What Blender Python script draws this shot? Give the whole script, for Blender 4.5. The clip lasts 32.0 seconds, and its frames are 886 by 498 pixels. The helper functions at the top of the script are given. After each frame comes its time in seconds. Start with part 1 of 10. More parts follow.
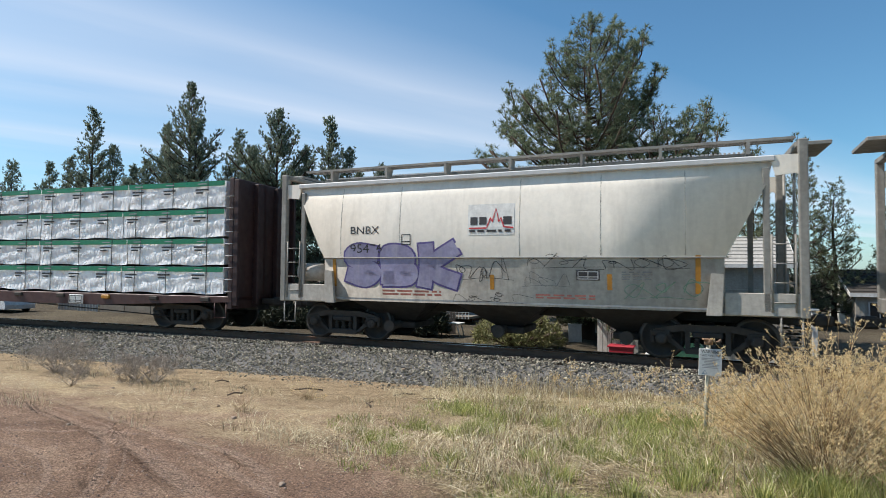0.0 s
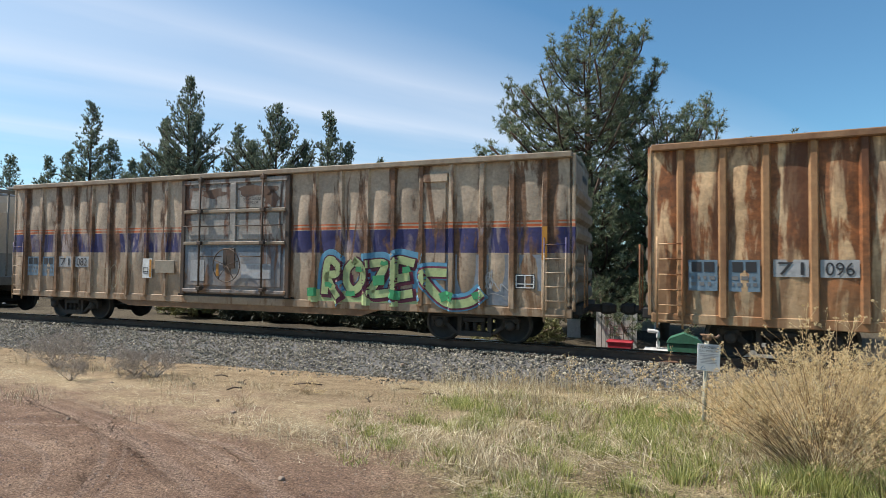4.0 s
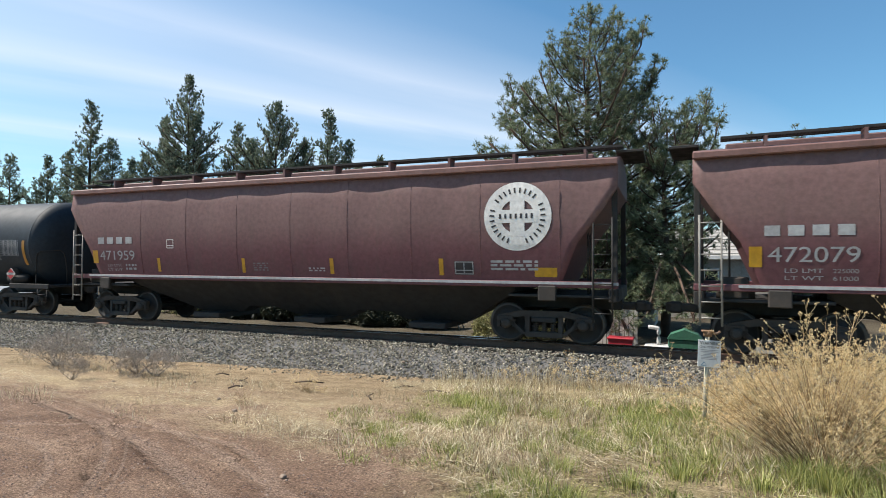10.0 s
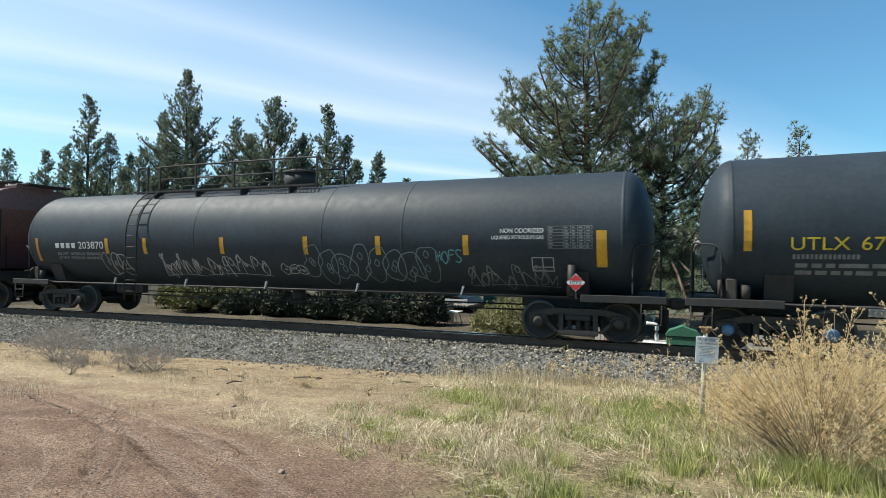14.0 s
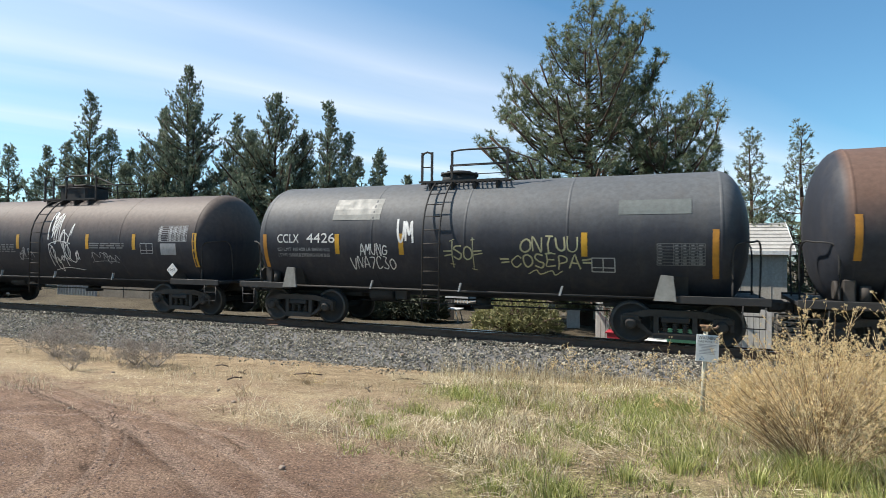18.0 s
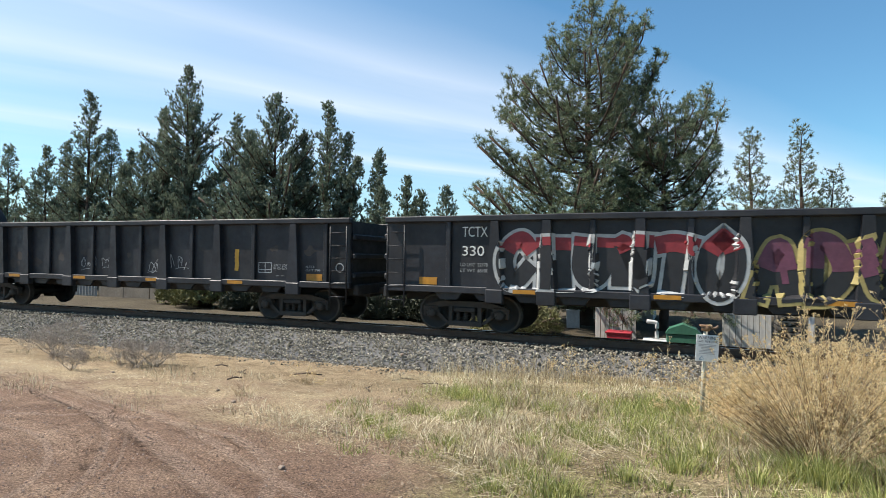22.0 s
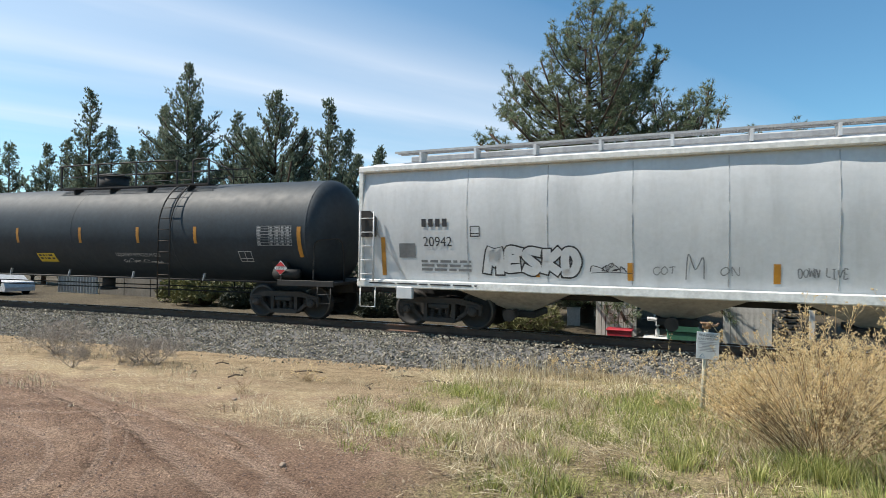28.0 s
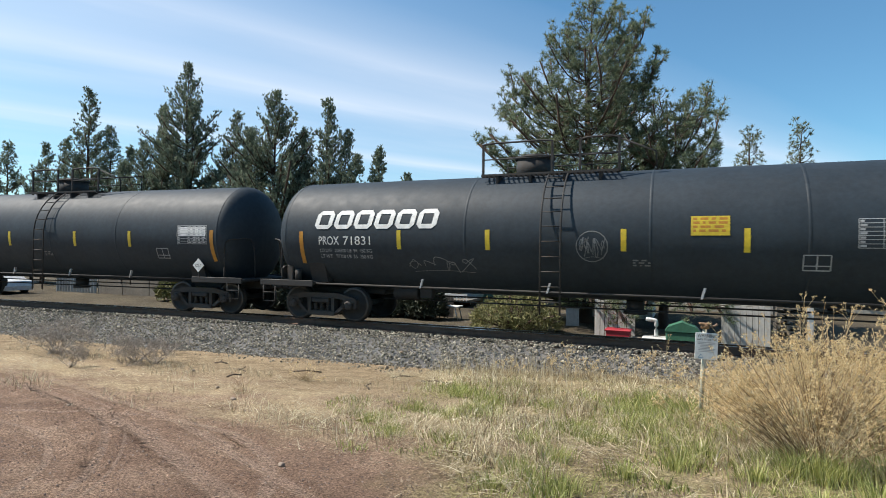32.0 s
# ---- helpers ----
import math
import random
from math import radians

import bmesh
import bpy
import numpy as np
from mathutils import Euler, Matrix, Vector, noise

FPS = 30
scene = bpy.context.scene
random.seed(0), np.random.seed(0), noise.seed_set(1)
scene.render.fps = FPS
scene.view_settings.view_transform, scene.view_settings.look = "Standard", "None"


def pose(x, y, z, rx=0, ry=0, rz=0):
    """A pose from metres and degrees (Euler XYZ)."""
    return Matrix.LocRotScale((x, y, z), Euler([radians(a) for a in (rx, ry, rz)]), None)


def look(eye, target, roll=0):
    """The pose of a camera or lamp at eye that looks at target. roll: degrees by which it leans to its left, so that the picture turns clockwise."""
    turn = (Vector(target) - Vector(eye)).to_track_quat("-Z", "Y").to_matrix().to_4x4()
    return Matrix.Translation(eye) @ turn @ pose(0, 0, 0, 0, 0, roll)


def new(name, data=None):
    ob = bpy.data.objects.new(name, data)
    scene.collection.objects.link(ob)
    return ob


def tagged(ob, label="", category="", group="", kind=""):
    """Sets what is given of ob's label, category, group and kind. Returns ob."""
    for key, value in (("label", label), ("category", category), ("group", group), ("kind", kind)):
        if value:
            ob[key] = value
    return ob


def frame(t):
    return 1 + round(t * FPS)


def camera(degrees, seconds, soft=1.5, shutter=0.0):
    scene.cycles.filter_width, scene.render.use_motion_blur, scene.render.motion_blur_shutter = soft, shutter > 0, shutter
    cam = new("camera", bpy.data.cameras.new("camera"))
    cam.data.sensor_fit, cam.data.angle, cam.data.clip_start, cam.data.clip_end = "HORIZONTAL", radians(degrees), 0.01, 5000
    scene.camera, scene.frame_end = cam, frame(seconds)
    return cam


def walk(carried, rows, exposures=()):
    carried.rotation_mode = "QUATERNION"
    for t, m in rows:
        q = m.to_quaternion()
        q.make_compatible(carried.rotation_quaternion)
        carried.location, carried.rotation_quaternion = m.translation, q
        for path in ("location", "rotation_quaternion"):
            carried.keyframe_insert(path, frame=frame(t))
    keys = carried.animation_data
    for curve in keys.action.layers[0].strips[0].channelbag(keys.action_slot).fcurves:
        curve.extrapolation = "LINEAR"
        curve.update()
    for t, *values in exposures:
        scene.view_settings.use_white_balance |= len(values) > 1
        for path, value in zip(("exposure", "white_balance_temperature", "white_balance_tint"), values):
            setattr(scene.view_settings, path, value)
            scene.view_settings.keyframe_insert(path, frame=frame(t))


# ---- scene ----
cam = camera(76.2, 32.0, soft=0.65, shutter=0.07)
EYE = (0.0, -13.95, 1.84)
# seconds, tilt, lean and turn of the camera, in degrees; it stays in one place
TURNS = [
    (0, 92.22, -0.49, 23.80), (0.5, 92.20, -0.46, 23.87), (1, 92.14, -0.38, 23.89), (1.5, 91.97, -0.48, 23.82),
    (2, 91.88, -0.57, 23.80), (2.5, 91.84, -0.59, 23.80), (3, 91.86, -0.58, 23.80), (3.5, 91.80, -0.60, 23.70),
    (5.5, 91.66, -0.53, 23.85), (6, 91.70, -0.53, 23.90), (6.5, 91.57, -0.45, 23.89), (7, 91.58, -0.41, 23.85),
    (7.5, 91.62, -0.32, 23.82), (8, 91.70, -0.41, 23.78), (8.5, 91.70, -0.41, 23.80), (9, 91.70, -0.31, 23.89),
    (9.5, 91.60, -0.35, 23.86), (10, 91.48, -0.29, 23.75), (10.5, 91.60, -0.37, 23.79), (11, 91.60, -0.36, 23.79),
    (11.5, 91.58, -0.39, 23.78), (12, 91.53, -0.34, 23.83), (12.5, 91.44, -0.36, 23.81), (13, 91.52, -0.36, 23.81),
    (13.5, 91.47, -0.46, 23.72), (14, 91.08, -0.43, 23.61), (14.5, 90.91, -0.50, 23.59), (16.5, 90.91, -0.69, 23.80),
    (17, 90.77, -0.56, 23.76), (17.5, 90.72, -0.64, 23.68), (18, 90.79, -0.66, 23.69), (18.5, 90.79, -0.69, 23.66),
    (19, 90.76, -0.64, 23.66), (19.5, 90.77, -0.53, 23.74), (20, 90.84, -0.64, 23.75), (20.5, 90.84, -0.63, 23.73),
    (21, 90.80, -0.70, 23.72), (21.5, 90.80, -0.70, 23.65), (22, 90.78, -0.66, 23.67), (22.5, 90.73, -0.64, 23.72),
    (23, 90.59, -0.56, 23.78), (23.5, 90.53, -0.53, 23.78), (24, 90.53, -0.53, 23.78), (24.5, 90.58, -0.53, 23.77),
    (25, 90.60, -0.55, 23.75), (25.5, 90.60, -0.62, 23.72), (27.5, 90.60, -0.58, 23.75), (28, 90.54, -0.62, 23.73),
    (28.5, 90.39, -0.77, 23.69), (29, 90.45, -0.71, 23.72), (29.5, 90.49, -0.75, 23.77), (30, 90.55, -0.73, 23.82),
    (30.5, 90.57, -0.82, 23.76), (31, 90.54, -0.84, 23.75), (31.5, 90.59, -0.77, 23.67), (32, 90.54, -0.74, 23.63),
]
walk(cam, [(t, pose(*EYE, tilt, lean, turn)) for t, tilt, lean, turn in TURNS],
     [(0, 0.46, 6550, 12), (3.5, 0.53, 6650, 12), (6, 0.60, 6550, 9), (7, 0.60, 6500, 7), (9, 0.66, 6700, 12), (11, 0.70, 6700, 12), (13, 0.74, 6550, 5),
      (14.5, 0.74, 6550, 8), (17, 0.74, 6650, 11), (21, 0.74, 6650, 11), (25, 0.71, 6650, 11), (28, 0.63, 6700, 10), (32, 0.63, 6650, 11)])

# ---- light ----
SUN_FROM = Vector((-0.90, -0.30, 1.26)).normalized()
sun = new("sun", bpy.data.lights.new("sun", "SUN"))
sun.data.energy, sun.data.angle, sun.data.color = 4.9, radians(0.55), (1.0, 0.945, 0.855)
sun.matrix_world = look(SUN_FROM * 100, (0, 0, 0))

world = bpy.data.worlds.new("sky")
scene.world = world
world.use_nodes = True


def build_sky():
    nt = world.node_tree
    nt.nodes.clear()
    out = nt.nodes.new("ShaderNodeOutputWorld")
    bg = nt.nodes.new("ShaderNodeBackground")
    sky = nt.nodes.new("ShaderNodeTexSky")
    sky.sky_type, sky.sun_disc = "NISHITA", False
    sky.sun_elevation = math.asin(SUN_FROM.z)
    sky.sun_rotation = math.atan2(SUN_FROM.x, SUN_FROM.y)
    sky.air_density, sky.dust_density, sky.ozone_density = 1.0, 0.6, 2.0
    bg.inputs[1].default_value = 0.095
    # thin cirrus: long streaks that run one way over the whole sky, in the plane of the clouds (x/z, y/z)
    co = nt.nodes.new("ShaderNodeTexCoord")
    sep = nt.nodes.new("ShaderNodeSeparateXYZ")
    nt.links.new(co.outputs["Generated"], sep.inputs[0])

    def math_node(op, a, b):
        n = nt.nodes.new("ShaderNodeMath")
        n.operation = op
        for k, v in enumerate((a, b)):
            if isinstance(v, (int, float)):
                n.inputs[k].default_value = v
            else:
                nt.links.new(v, n.inputs[k])
        return n.outputs[0]

    zc = math_node("MAXIMUM", sep.outputs[2], 0.03)
    px, py = math_node("DIVIDE", sep.outputs[0], zc), math_node("DIVIDE", sep.outputs[1], zc)
    ca, sa = math.cos(radians(CLOUD_TURN)), math.sin(radians(CLOUD_TURN))
    along = math_node("ADD", math_node("MULTIPLY", px, ca), math_node("MULTIPLY", py, sa))
    across = math_node("SUBTRACT", math_node("MULTIPLY", px, sa), math_node("MULTIPLY", py, ca))
    comb = nt.nodes.new("ShaderNodeCombineXYZ")
    nt.links.new(math_node("MULTIPLY", along, 0.28), comb.inputs[0])
    nt.links.new(across, comb.inputs[1])
    n1 = nt.nodes.new("ShaderNodeTexNoise")
    n1.inputs["Scale"].default_value, n1.inputs["Detail"].default_value, n1.inputs["Roughness"].default_value = 1.7, 6, 0.5
    n1.inputs["Distortion"].default_value = 0.3
    nt.links.new(comb.outputs[0], n1.inputs[0])
    wav = math_node("ADD", across, math_node("MULTIPLY", math_node("SUBTRACT", n1.outputs[0], 0.5), 0.55))
    mr = nt.nodes.new("ShaderNodeMapRange")
    mr.inputs["From Min"].default_value, mr.inputs["From Max"].default_value = -6.0, -1.0
    nt.links.new(wav, mr.inputs["Value"])
    rp = nt.nodes.new("ShaderNodeValToRGB")
    els = rp.color_ramp.elements
    for p, c in CIRRUS[2:]:
        els.new(p)
    for e, (p, c) in zip(els, sorted(CIRRUS)):
        e.position, e.color = p, (c, c, c, 1)
    nt.links.new(mr.outputs[0], rp.inputs[0])
    fine = nt.nodes.new("ShaderNodeMapRange")
    fine.inputs["From Min"].default_value, fine.inputs["From Max"].default_value = 0.3, 0.7
    fine.inputs["To Min"].default_value, fine.inputs["To Max"].default_value = 0.75, 1.1
    nt.links.new(n1.outputs[0], fine.inputs["Value"])
    fac = math_node("MULTIPLY", rp.outputs[0], fine.outputs[0])
    tint = nt.nodes.new("ShaderNodeMix")
    tint.data_type, tint.blend_type = "RGBA", "MULTIPLY"
    tint.inputs["Factor"].default_value = 1.0
    tint.inputs["B"].default_value = (0.63, 1.0, 1.09, 1)
    nt.links.new(sky.outputs[0], tint.inputs["A"])
    mix = nt.nodes.new("ShaderNodeMix")
    mix.data_type = "RGBA"
    mix.inputs["B"].default_value = (6.35, 6.95, 7.85, 1)
    nt.links.new(fac, mix.inputs["Factor"])
    nt.links.new(tint.outputs["Result"], mix.inputs["A"])
    nt.links.new(mix.outputs["Result"], bg.inputs[0])
    nt.links.new(bg.outputs[0], out.inputs[0])


CLOUD_TURN = 60.0
# how thick the cirrus is from one side of the streaks to the other
CIRRUS = [(0.0, 0.24), (0.09, 0.30), (0.18, 0.58), (0.25, 0.34), (0.36, 0.31), (0.47, 0.42), (0.535, 0.62), (0.60, 0.44), (0.65, 0.42), (0.70, 0.50), (0.75, 0.29), (0.81, 0.10), (0.90, 0.0)]
build_sky()

# ---- materials ----


def node_mat(name):
    m = bpy.data.materials.new(name)
    m.use_nodes = True
    nt = m.node_tree
    return m, nt, nt.nodes["Principled BSDF"]


def noise_node(nt, scale, detail=5, rough=0.55, stretch=(1, 1, 1), distort=0.0, coord="Object"):
    co = nt.nodes.new("ShaderNodeTexCoord")
    mp = nt.nodes.new("ShaderNodeMapping")
    mp.inputs["Scale"].default_value = stretch
    n = nt.nodes.new("ShaderNodeTexNoise")
    n.inputs["Scale"].default_value, n.inputs["Detail"].default_value = scale, detail
    n.inputs["Roughness"].default_value, n.inputs["Distortion"].default_value = rough, distort
    nt.links.new(co.outputs[coord], mp.inputs[0])
    nt.links.new(mp.outputs[0], n.inputs[0])
    return n.outputs[0]


def ramp(nt, fac, stops):
    r = nt.nodes.new("ShaderNodeValToRGB")
    els = r.color_ramp.elements
    while len(els) < len(stops):
        els.new(0.5)
    for e, (p, c) in zip(els, stops):
        e.position = p
        e.color = (c, c, c, 1) if isinstance(c, (int, float)) else (*c, 1)
    nt.links.new(fac, r.inputs[0])
    return r.outputs[0]


def mixed(nt, fac, a, b, kind="MIX"):
    m = nt.nodes.new("ShaderNodeMix")
    m.data_type, m.blend_type = "RGBA", kind
    for key, val in (("Factor", fac), ("A", a), ("B", b)):
        if isinstance(val, (int, float)):
            m.inputs[key].default_value = val
        elif isinstance(val, tuple):
            m.inputs[key].default_value = (*val, 1)
        else:
            nt.links.new(val, m.inputs[key])
    return m.outputs["Result"]


def bump(nt, bsdf, height, strength=0.3, dist=0.02):
    b = nt.nodes.new("ShaderNodeBump")
    b.inputs["Strength"].default_value, b.inputs["Distance"].default_value = strength, dist
    nt.links.new(height, b.inputs["Height"])
    nt.links.new(b.outputs[0], bsdf.inputs["Normal"])


def scaled(c, k):
    return tuple(min(1.0, x * k) for x in c)


def paint(name, color, rough=0.5, metal=0.0, grime=(0.05, 0.045, 0.04), amount=0.35, vary=0.25, streak=True, bumps=0.12, grain=0.72, patch=0.13, spec=0.5):
    """Weathered paint: broad tone change, fine grain, grime that runs down in streaks."""
    m, nt, b = node_mat(name)
    broad = ramp(nt, noise_node(nt, 0.7, 4), [(0.3, scaled(color, 1 - vary)), (0.7, scaled(color, 1 + vary * 0.6))])
    fine = ramp(nt, noise_node(nt, 9.0, 8, 0.65), [(0.35, grain), (0.7, 1.0)])
    col = mixed(nt, 1.0, broad, fine, "MULTIPLY")
    if amount:
        n = noise_node(nt, 1.6, 7, 0.62, (2.6, 2.6, 0.35) if streak else (1, 1, 1), 0.3)
        col = mixed(nt, ramp(nt, n, [(0.48, 0.0), (0.75, amount)]), col, grime)
    nt.links.new(col, b.inputs["Base Color"])
    r = ramp(nt, noise_node(nt, 4.0, 6), [(0.3, max(0.05, rough - patch)), (0.7, min(1, rough + patch))])
    nt.links.new(r, b.inputs["Roughness"])
    b.inputs["Metallic"].default_value = metal
    b.inputs["Specular IOR Level"].default_value = spec
    bump(nt, b, noise_node(nt, 3.0, 6, 0.6), bumps, 0.02)
    return m


# ---- mesh helpers ----


class Geo:
    """Vertices and faces of one part, in the space of its thing."""

    def __init__(self):
        self.v, self.f, self.s = [], [], []

    def add(self, verts, faces, smooth=False, m=None):
        o = len(self.v)
        self.v += [tuple(m @ Vector(p)) for p in verts] if m is not None else [tuple(p) for p in verts]
        self.f += [tuple(i + o for i in f) for f in faces]
        self.s += [smooth] * len(faces)
        return self

    def box(self, x0, x1, y0, y1, z0, z1, c=0.0, m=None):
        """A block; c is the width of its chamfered edges."""
        if c <= 0:
            v = [(x, y, z) for x in (x0, x1) for y in (y0, y1) for z in (z0, z1)]
            f = [(0, 1, 3, 2), (4, 6, 7, 5), (0, 4, 5, 1), (2, 3, 7, 6), (0, 2, 6, 4), (1, 5, 7, 3)]
            return self.add(v, f, m=m)
        c = min(c, 0.45 * min(abs(x1 - x0), abs(y1 - y0), abs(z1 - z0)))
        lo, hi = (x0, y0, z0), (x1, y1, z1)
        v, ix = [], {}
        for sx in (0, 1):
            for sy in (0, 1):
                for sz in (0, 1):
                    s = (sx, sy, sz)
                    for a in range(3):
                        p = [lo[k] + c if s[k] == 0 else hi[k] - c for k in range(3)]
                        p[a] = lo[a] if s[a] == 0 else hi[a]
                        ix[s, a] = len(v)
                        v.append(tuple(p))
        f = []
        for a in range(3):
            b1, b2 = (a + 1) % 3, (a + 2) % 3
            for side in (0, 1):
                q = []
                for p, r in ((0, 0), (1, 0), (1, 1), (0, 1)):
                    s = [0, 0, 0]
                    s[a], s[b1], s[b2] = side, p, r
                    q.append(ix[tuple(s), a])
                f.append(tuple(q if side else q[::-1]))
            for p in (0, 1):
                for r in (0, 1):
                    s0, s1 = [0, 0, 0], [0, 0, 0]
                    s0[b1] = s1[b1] = p
                    s0[b2] = s1[b2] = r
                    s0[a], s1[a] = 0, 1
                    q = (ix[tuple(s0), b1], ix[tuple(s1), b1], ix[tuple(s1), b2], ix[tuple(s0), b2])
                    f.append(q if p == r else q[::-1])
        for s in ((a, b, d) for a in (0, 1) for b in (0, 1) for d in (0, 1)):
            q = (ix[s, 0], ix[s, 1], ix[s, 2])
            f.append(q if sum(s) % 2 else q[::-1])
        return self.add(v, f, m=m)

    def cyl(self, p0, p1, r, n=10, r1=None, smooth=True):
        p0, p1 = Vector(p0), Vector(p1)
        r1 = r if r1 is None else r1
        q = (p1 - p0).to_track_quat("Z", "Y")
        v = []
        for p, rr in ((p0, r), (p1, r1)):
            for k in range(n):
                a = 2 * math.pi * k / n
                v.append(p + q @ Vector((rr * math.cos(a), rr * math.sin(a), 0)))
        self.add(v, [(k, (k + 1) % n, n + (k + 1) % n, n + k) for k in range(n)], smooth)
        o = len(self.v) - 2 * n
        self.f += [tuple(o + k for k in range(n))[::-1], tuple(o + n + k for k in range(n))]
        self.s += [False, False]
        return self

    def tube(self, pts, r, n=6):
        pts = [Vector(p) for p in pts]
        v, f = [], []
        for i, p in enumerate(pts):
            d = (pts[min(i + 1, len(pts) - 1)] - pts[max(i - 1, 0)]).normalized()
            q = d.to_track_quat("Z", "Y")
            for k in range(n):
                a = 2 * math.pi * k / n
                v.append(p + q @ Vector((r * math.cos(a), r * math.sin(a), 0)))
        for i in range(len(pts) - 1):
            for k in range(n):
                f.append((i * n + k, i * n + (k + 1) % n, (i + 1) * n + (k + 1) % n, (i + 1) * n + k))
        f += [tuple(range(n))[::-1], tuple((len(pts) - 1) * n + k for k in range(n))]
        return self.add(v, f, True)

    def lathe(self, prof, centre, n=40):
        """A body of turning about the x axis through centre; prof: (x, radius)."""
        cy, cz = centre
        v, f = [], []
        for x, r in prof:
            for k in range(n):
                a = 2 * math.pi * k / n
                v.append((x, cy + r * math.cos(a), cz + r * math.sin(a)))
        for i in range(len(prof) - 1):
            for k in range(n):
                f.append((i * n + k, (i + 1) * n + k, (i + 1) * n + (k + 1) % n, i * n + (k + 1) % n))
        return self.add(v, f, True)

    def prism(self, poly, x0, x1, axis=0, smooth=False):
        """A polygon drawn out along an axis: for axis 0 its points are (y, z), for 1 (x, z), for 2 (x, y)."""
        put = ((lambda a, b, t: (t, a, b)), (lambda a, b, t: (a, t, b)), (lambda a, b, t: (a, b, t)))[axis]
        n = len(poly)
        v = [put(a, b, x0) for a, b in poly] + [put(a, b, x1) for a, b in poly]
        f = [(k, (k + 1) % n, n + (k + 1) % n, n + k) for k in range(n)]
        self.add(v, f, smooth)
        o = len(self.v) - 2 * n
        self.f += [tuple(o + k for k in range(n))[::-1], tuple(o + n + k for k in range(n))]
        self.s += [False, False]
        return self

    def mesh(self, name, material):
        me = bpy.data.meshes.new(name)
        me.from_pydata(self.v, [], self.f)
        me.polygons.foreach_set("use_smooth", self.s)
        if material:
            me.materials.append(material)
        me.update()
        return me


def fix_normals(me):
    bm = bmesh.new()
    bm.from_mesh(me)
    bmesh.ops.recalc_face_normals(bm, faces=bm.faces)
    bm.to_mesh(me)
    bm.free()


def part(name, geo, material, parent=None, label=""):
    me = geo if isinstance(geo, bpy.types.Mesh) else geo.mesh(name, material)
    if not isinstance(geo, bpy.types.Mesh):
        fix_normals(me)
    ob = new(name, me)
    if parent is not None:
        ob.parent = parent
    if label:
        ob["label"] = label
    return ob


def thing(name, label, category, group="", kind="", at=None):
    ob = new(name)
    ob.empty_display_size = 0.2
    if at is not None:
        ob.matrix_world = at
    return tagged(ob, label, category, group, kind)


# ---- the line ----
RADIUS, BENT = 244.0, 45.0


def track(u, off=0.0):
    """Place and heading on the line at arc length u; off: metres to the side away from the eye."""
    uc = max(-BENT, min(BENT, u))
    a = uc / RADIUS
    x = RADIUS * math.sin(a) + (u - uc) * math.cos(a)
    y = -RADIUS * (1 - math.cos(a)) - (u - uc) * math.sin(a)
    return Vector((x + off * math.sin(a), y + off * math.cos(a), 0)), -a


GONE = (0.0, 38.61, 77.24, 116.05, 154.76, 193.56, 232.52, 271.59, 310.81)  # metres run, every 4 s


def run(t):
    i = min(int(t / 4), 7)
    u = t / 4 - i
    m = np.gradient(np.array(GONE))
    return (2 * u**3 - 3 * u**2 + 1) * GONE[i] + (u**3 - 2 * u**2 + u) * m[i] + (3 * u**2 - 2 * u**3) * GONE[i + 1] + (u**3 - u**2) * m[i + 1]

# ---- ground and line ----


def line_y(x):
    xc = np.clip(x, -BENT * 0.994, BENT * 0.994)
    a = np.arcsin(xc / RADIUS)
    return -RADIUS * (1 - np.cos(a)) - np.abs(x - xc) * np.tan(np.abs(a))


def ground_z(x, y):
    """Height of the ground: a dip at the foot of the ballast, rising to the road and the grassy bank."""
    x, y = np.asarray(x, float), np.asarray(y, float)
    w = line_y(x) - y
    toe = np.interp(x, [-12, -5, -2.3, 0.5, 4], [-0.78, -0.66, -0.52, -0.40, -0.34])
    near = toe + (0.22 - toe) * np.clip((w - 2.6) / 10.5, 0, 1.0) ** 0.9
    far = np.interp(w, [-60, -6, -3.4, 2.2, 2.6], [-0.9, -0.9, -1.0, -1.0, 0.0])
    z = np.where(w > 2.6, near, np.where(w < 2.2, far, -1.0 + (w - 2.2) / 0.4 * (toe + 1.0)))
    return z


def smooth_noise(x, y, seed):
    """Cheap sum of sines: a rolling, uneven surface."""
    rs = np.random.RandomState(seed)
    z = np.zeros_like(x)
    for k in range(14):
        f = 0.6 * 1.35**k
        a, p = rs.uniform(0, 6.28), rs.uniform(0, 6.28)
        z += np.sin(f * (x * math.cos(a) + y * math.sin(a)) + p) / (1 + f)
    return z


def steps(parts):
    out = [parts[0][0]]
    for a, b, n in parts:
        out += list(np.linspace(a, b, n + 1)[1:])
    return np.array(out)


def far_steps(start, end, first, grow):
    out, d, p = [], first, start
    while p < end:
        p += d
        d *= grow
        out.append(p)
    return out


RUTS = (  # tyre marks on the dirt: centre x, y, radius, half width, start and end angle
    (-8.99, -15.05, 6.15, 0.09, 35, 100), (-12.42, -28.99, 20.47, 0.15, 60, 95), (-12.42, -28.99, 20.9, 0.10, 60, 80), (-5.32, -12.14, 2.89, 0.12, 60, 125),
    (-6.91, -13.3, 3.08, 0.12, 50, 110), (-9.5, -14.6, 4.6, 0.14, 20, 110))


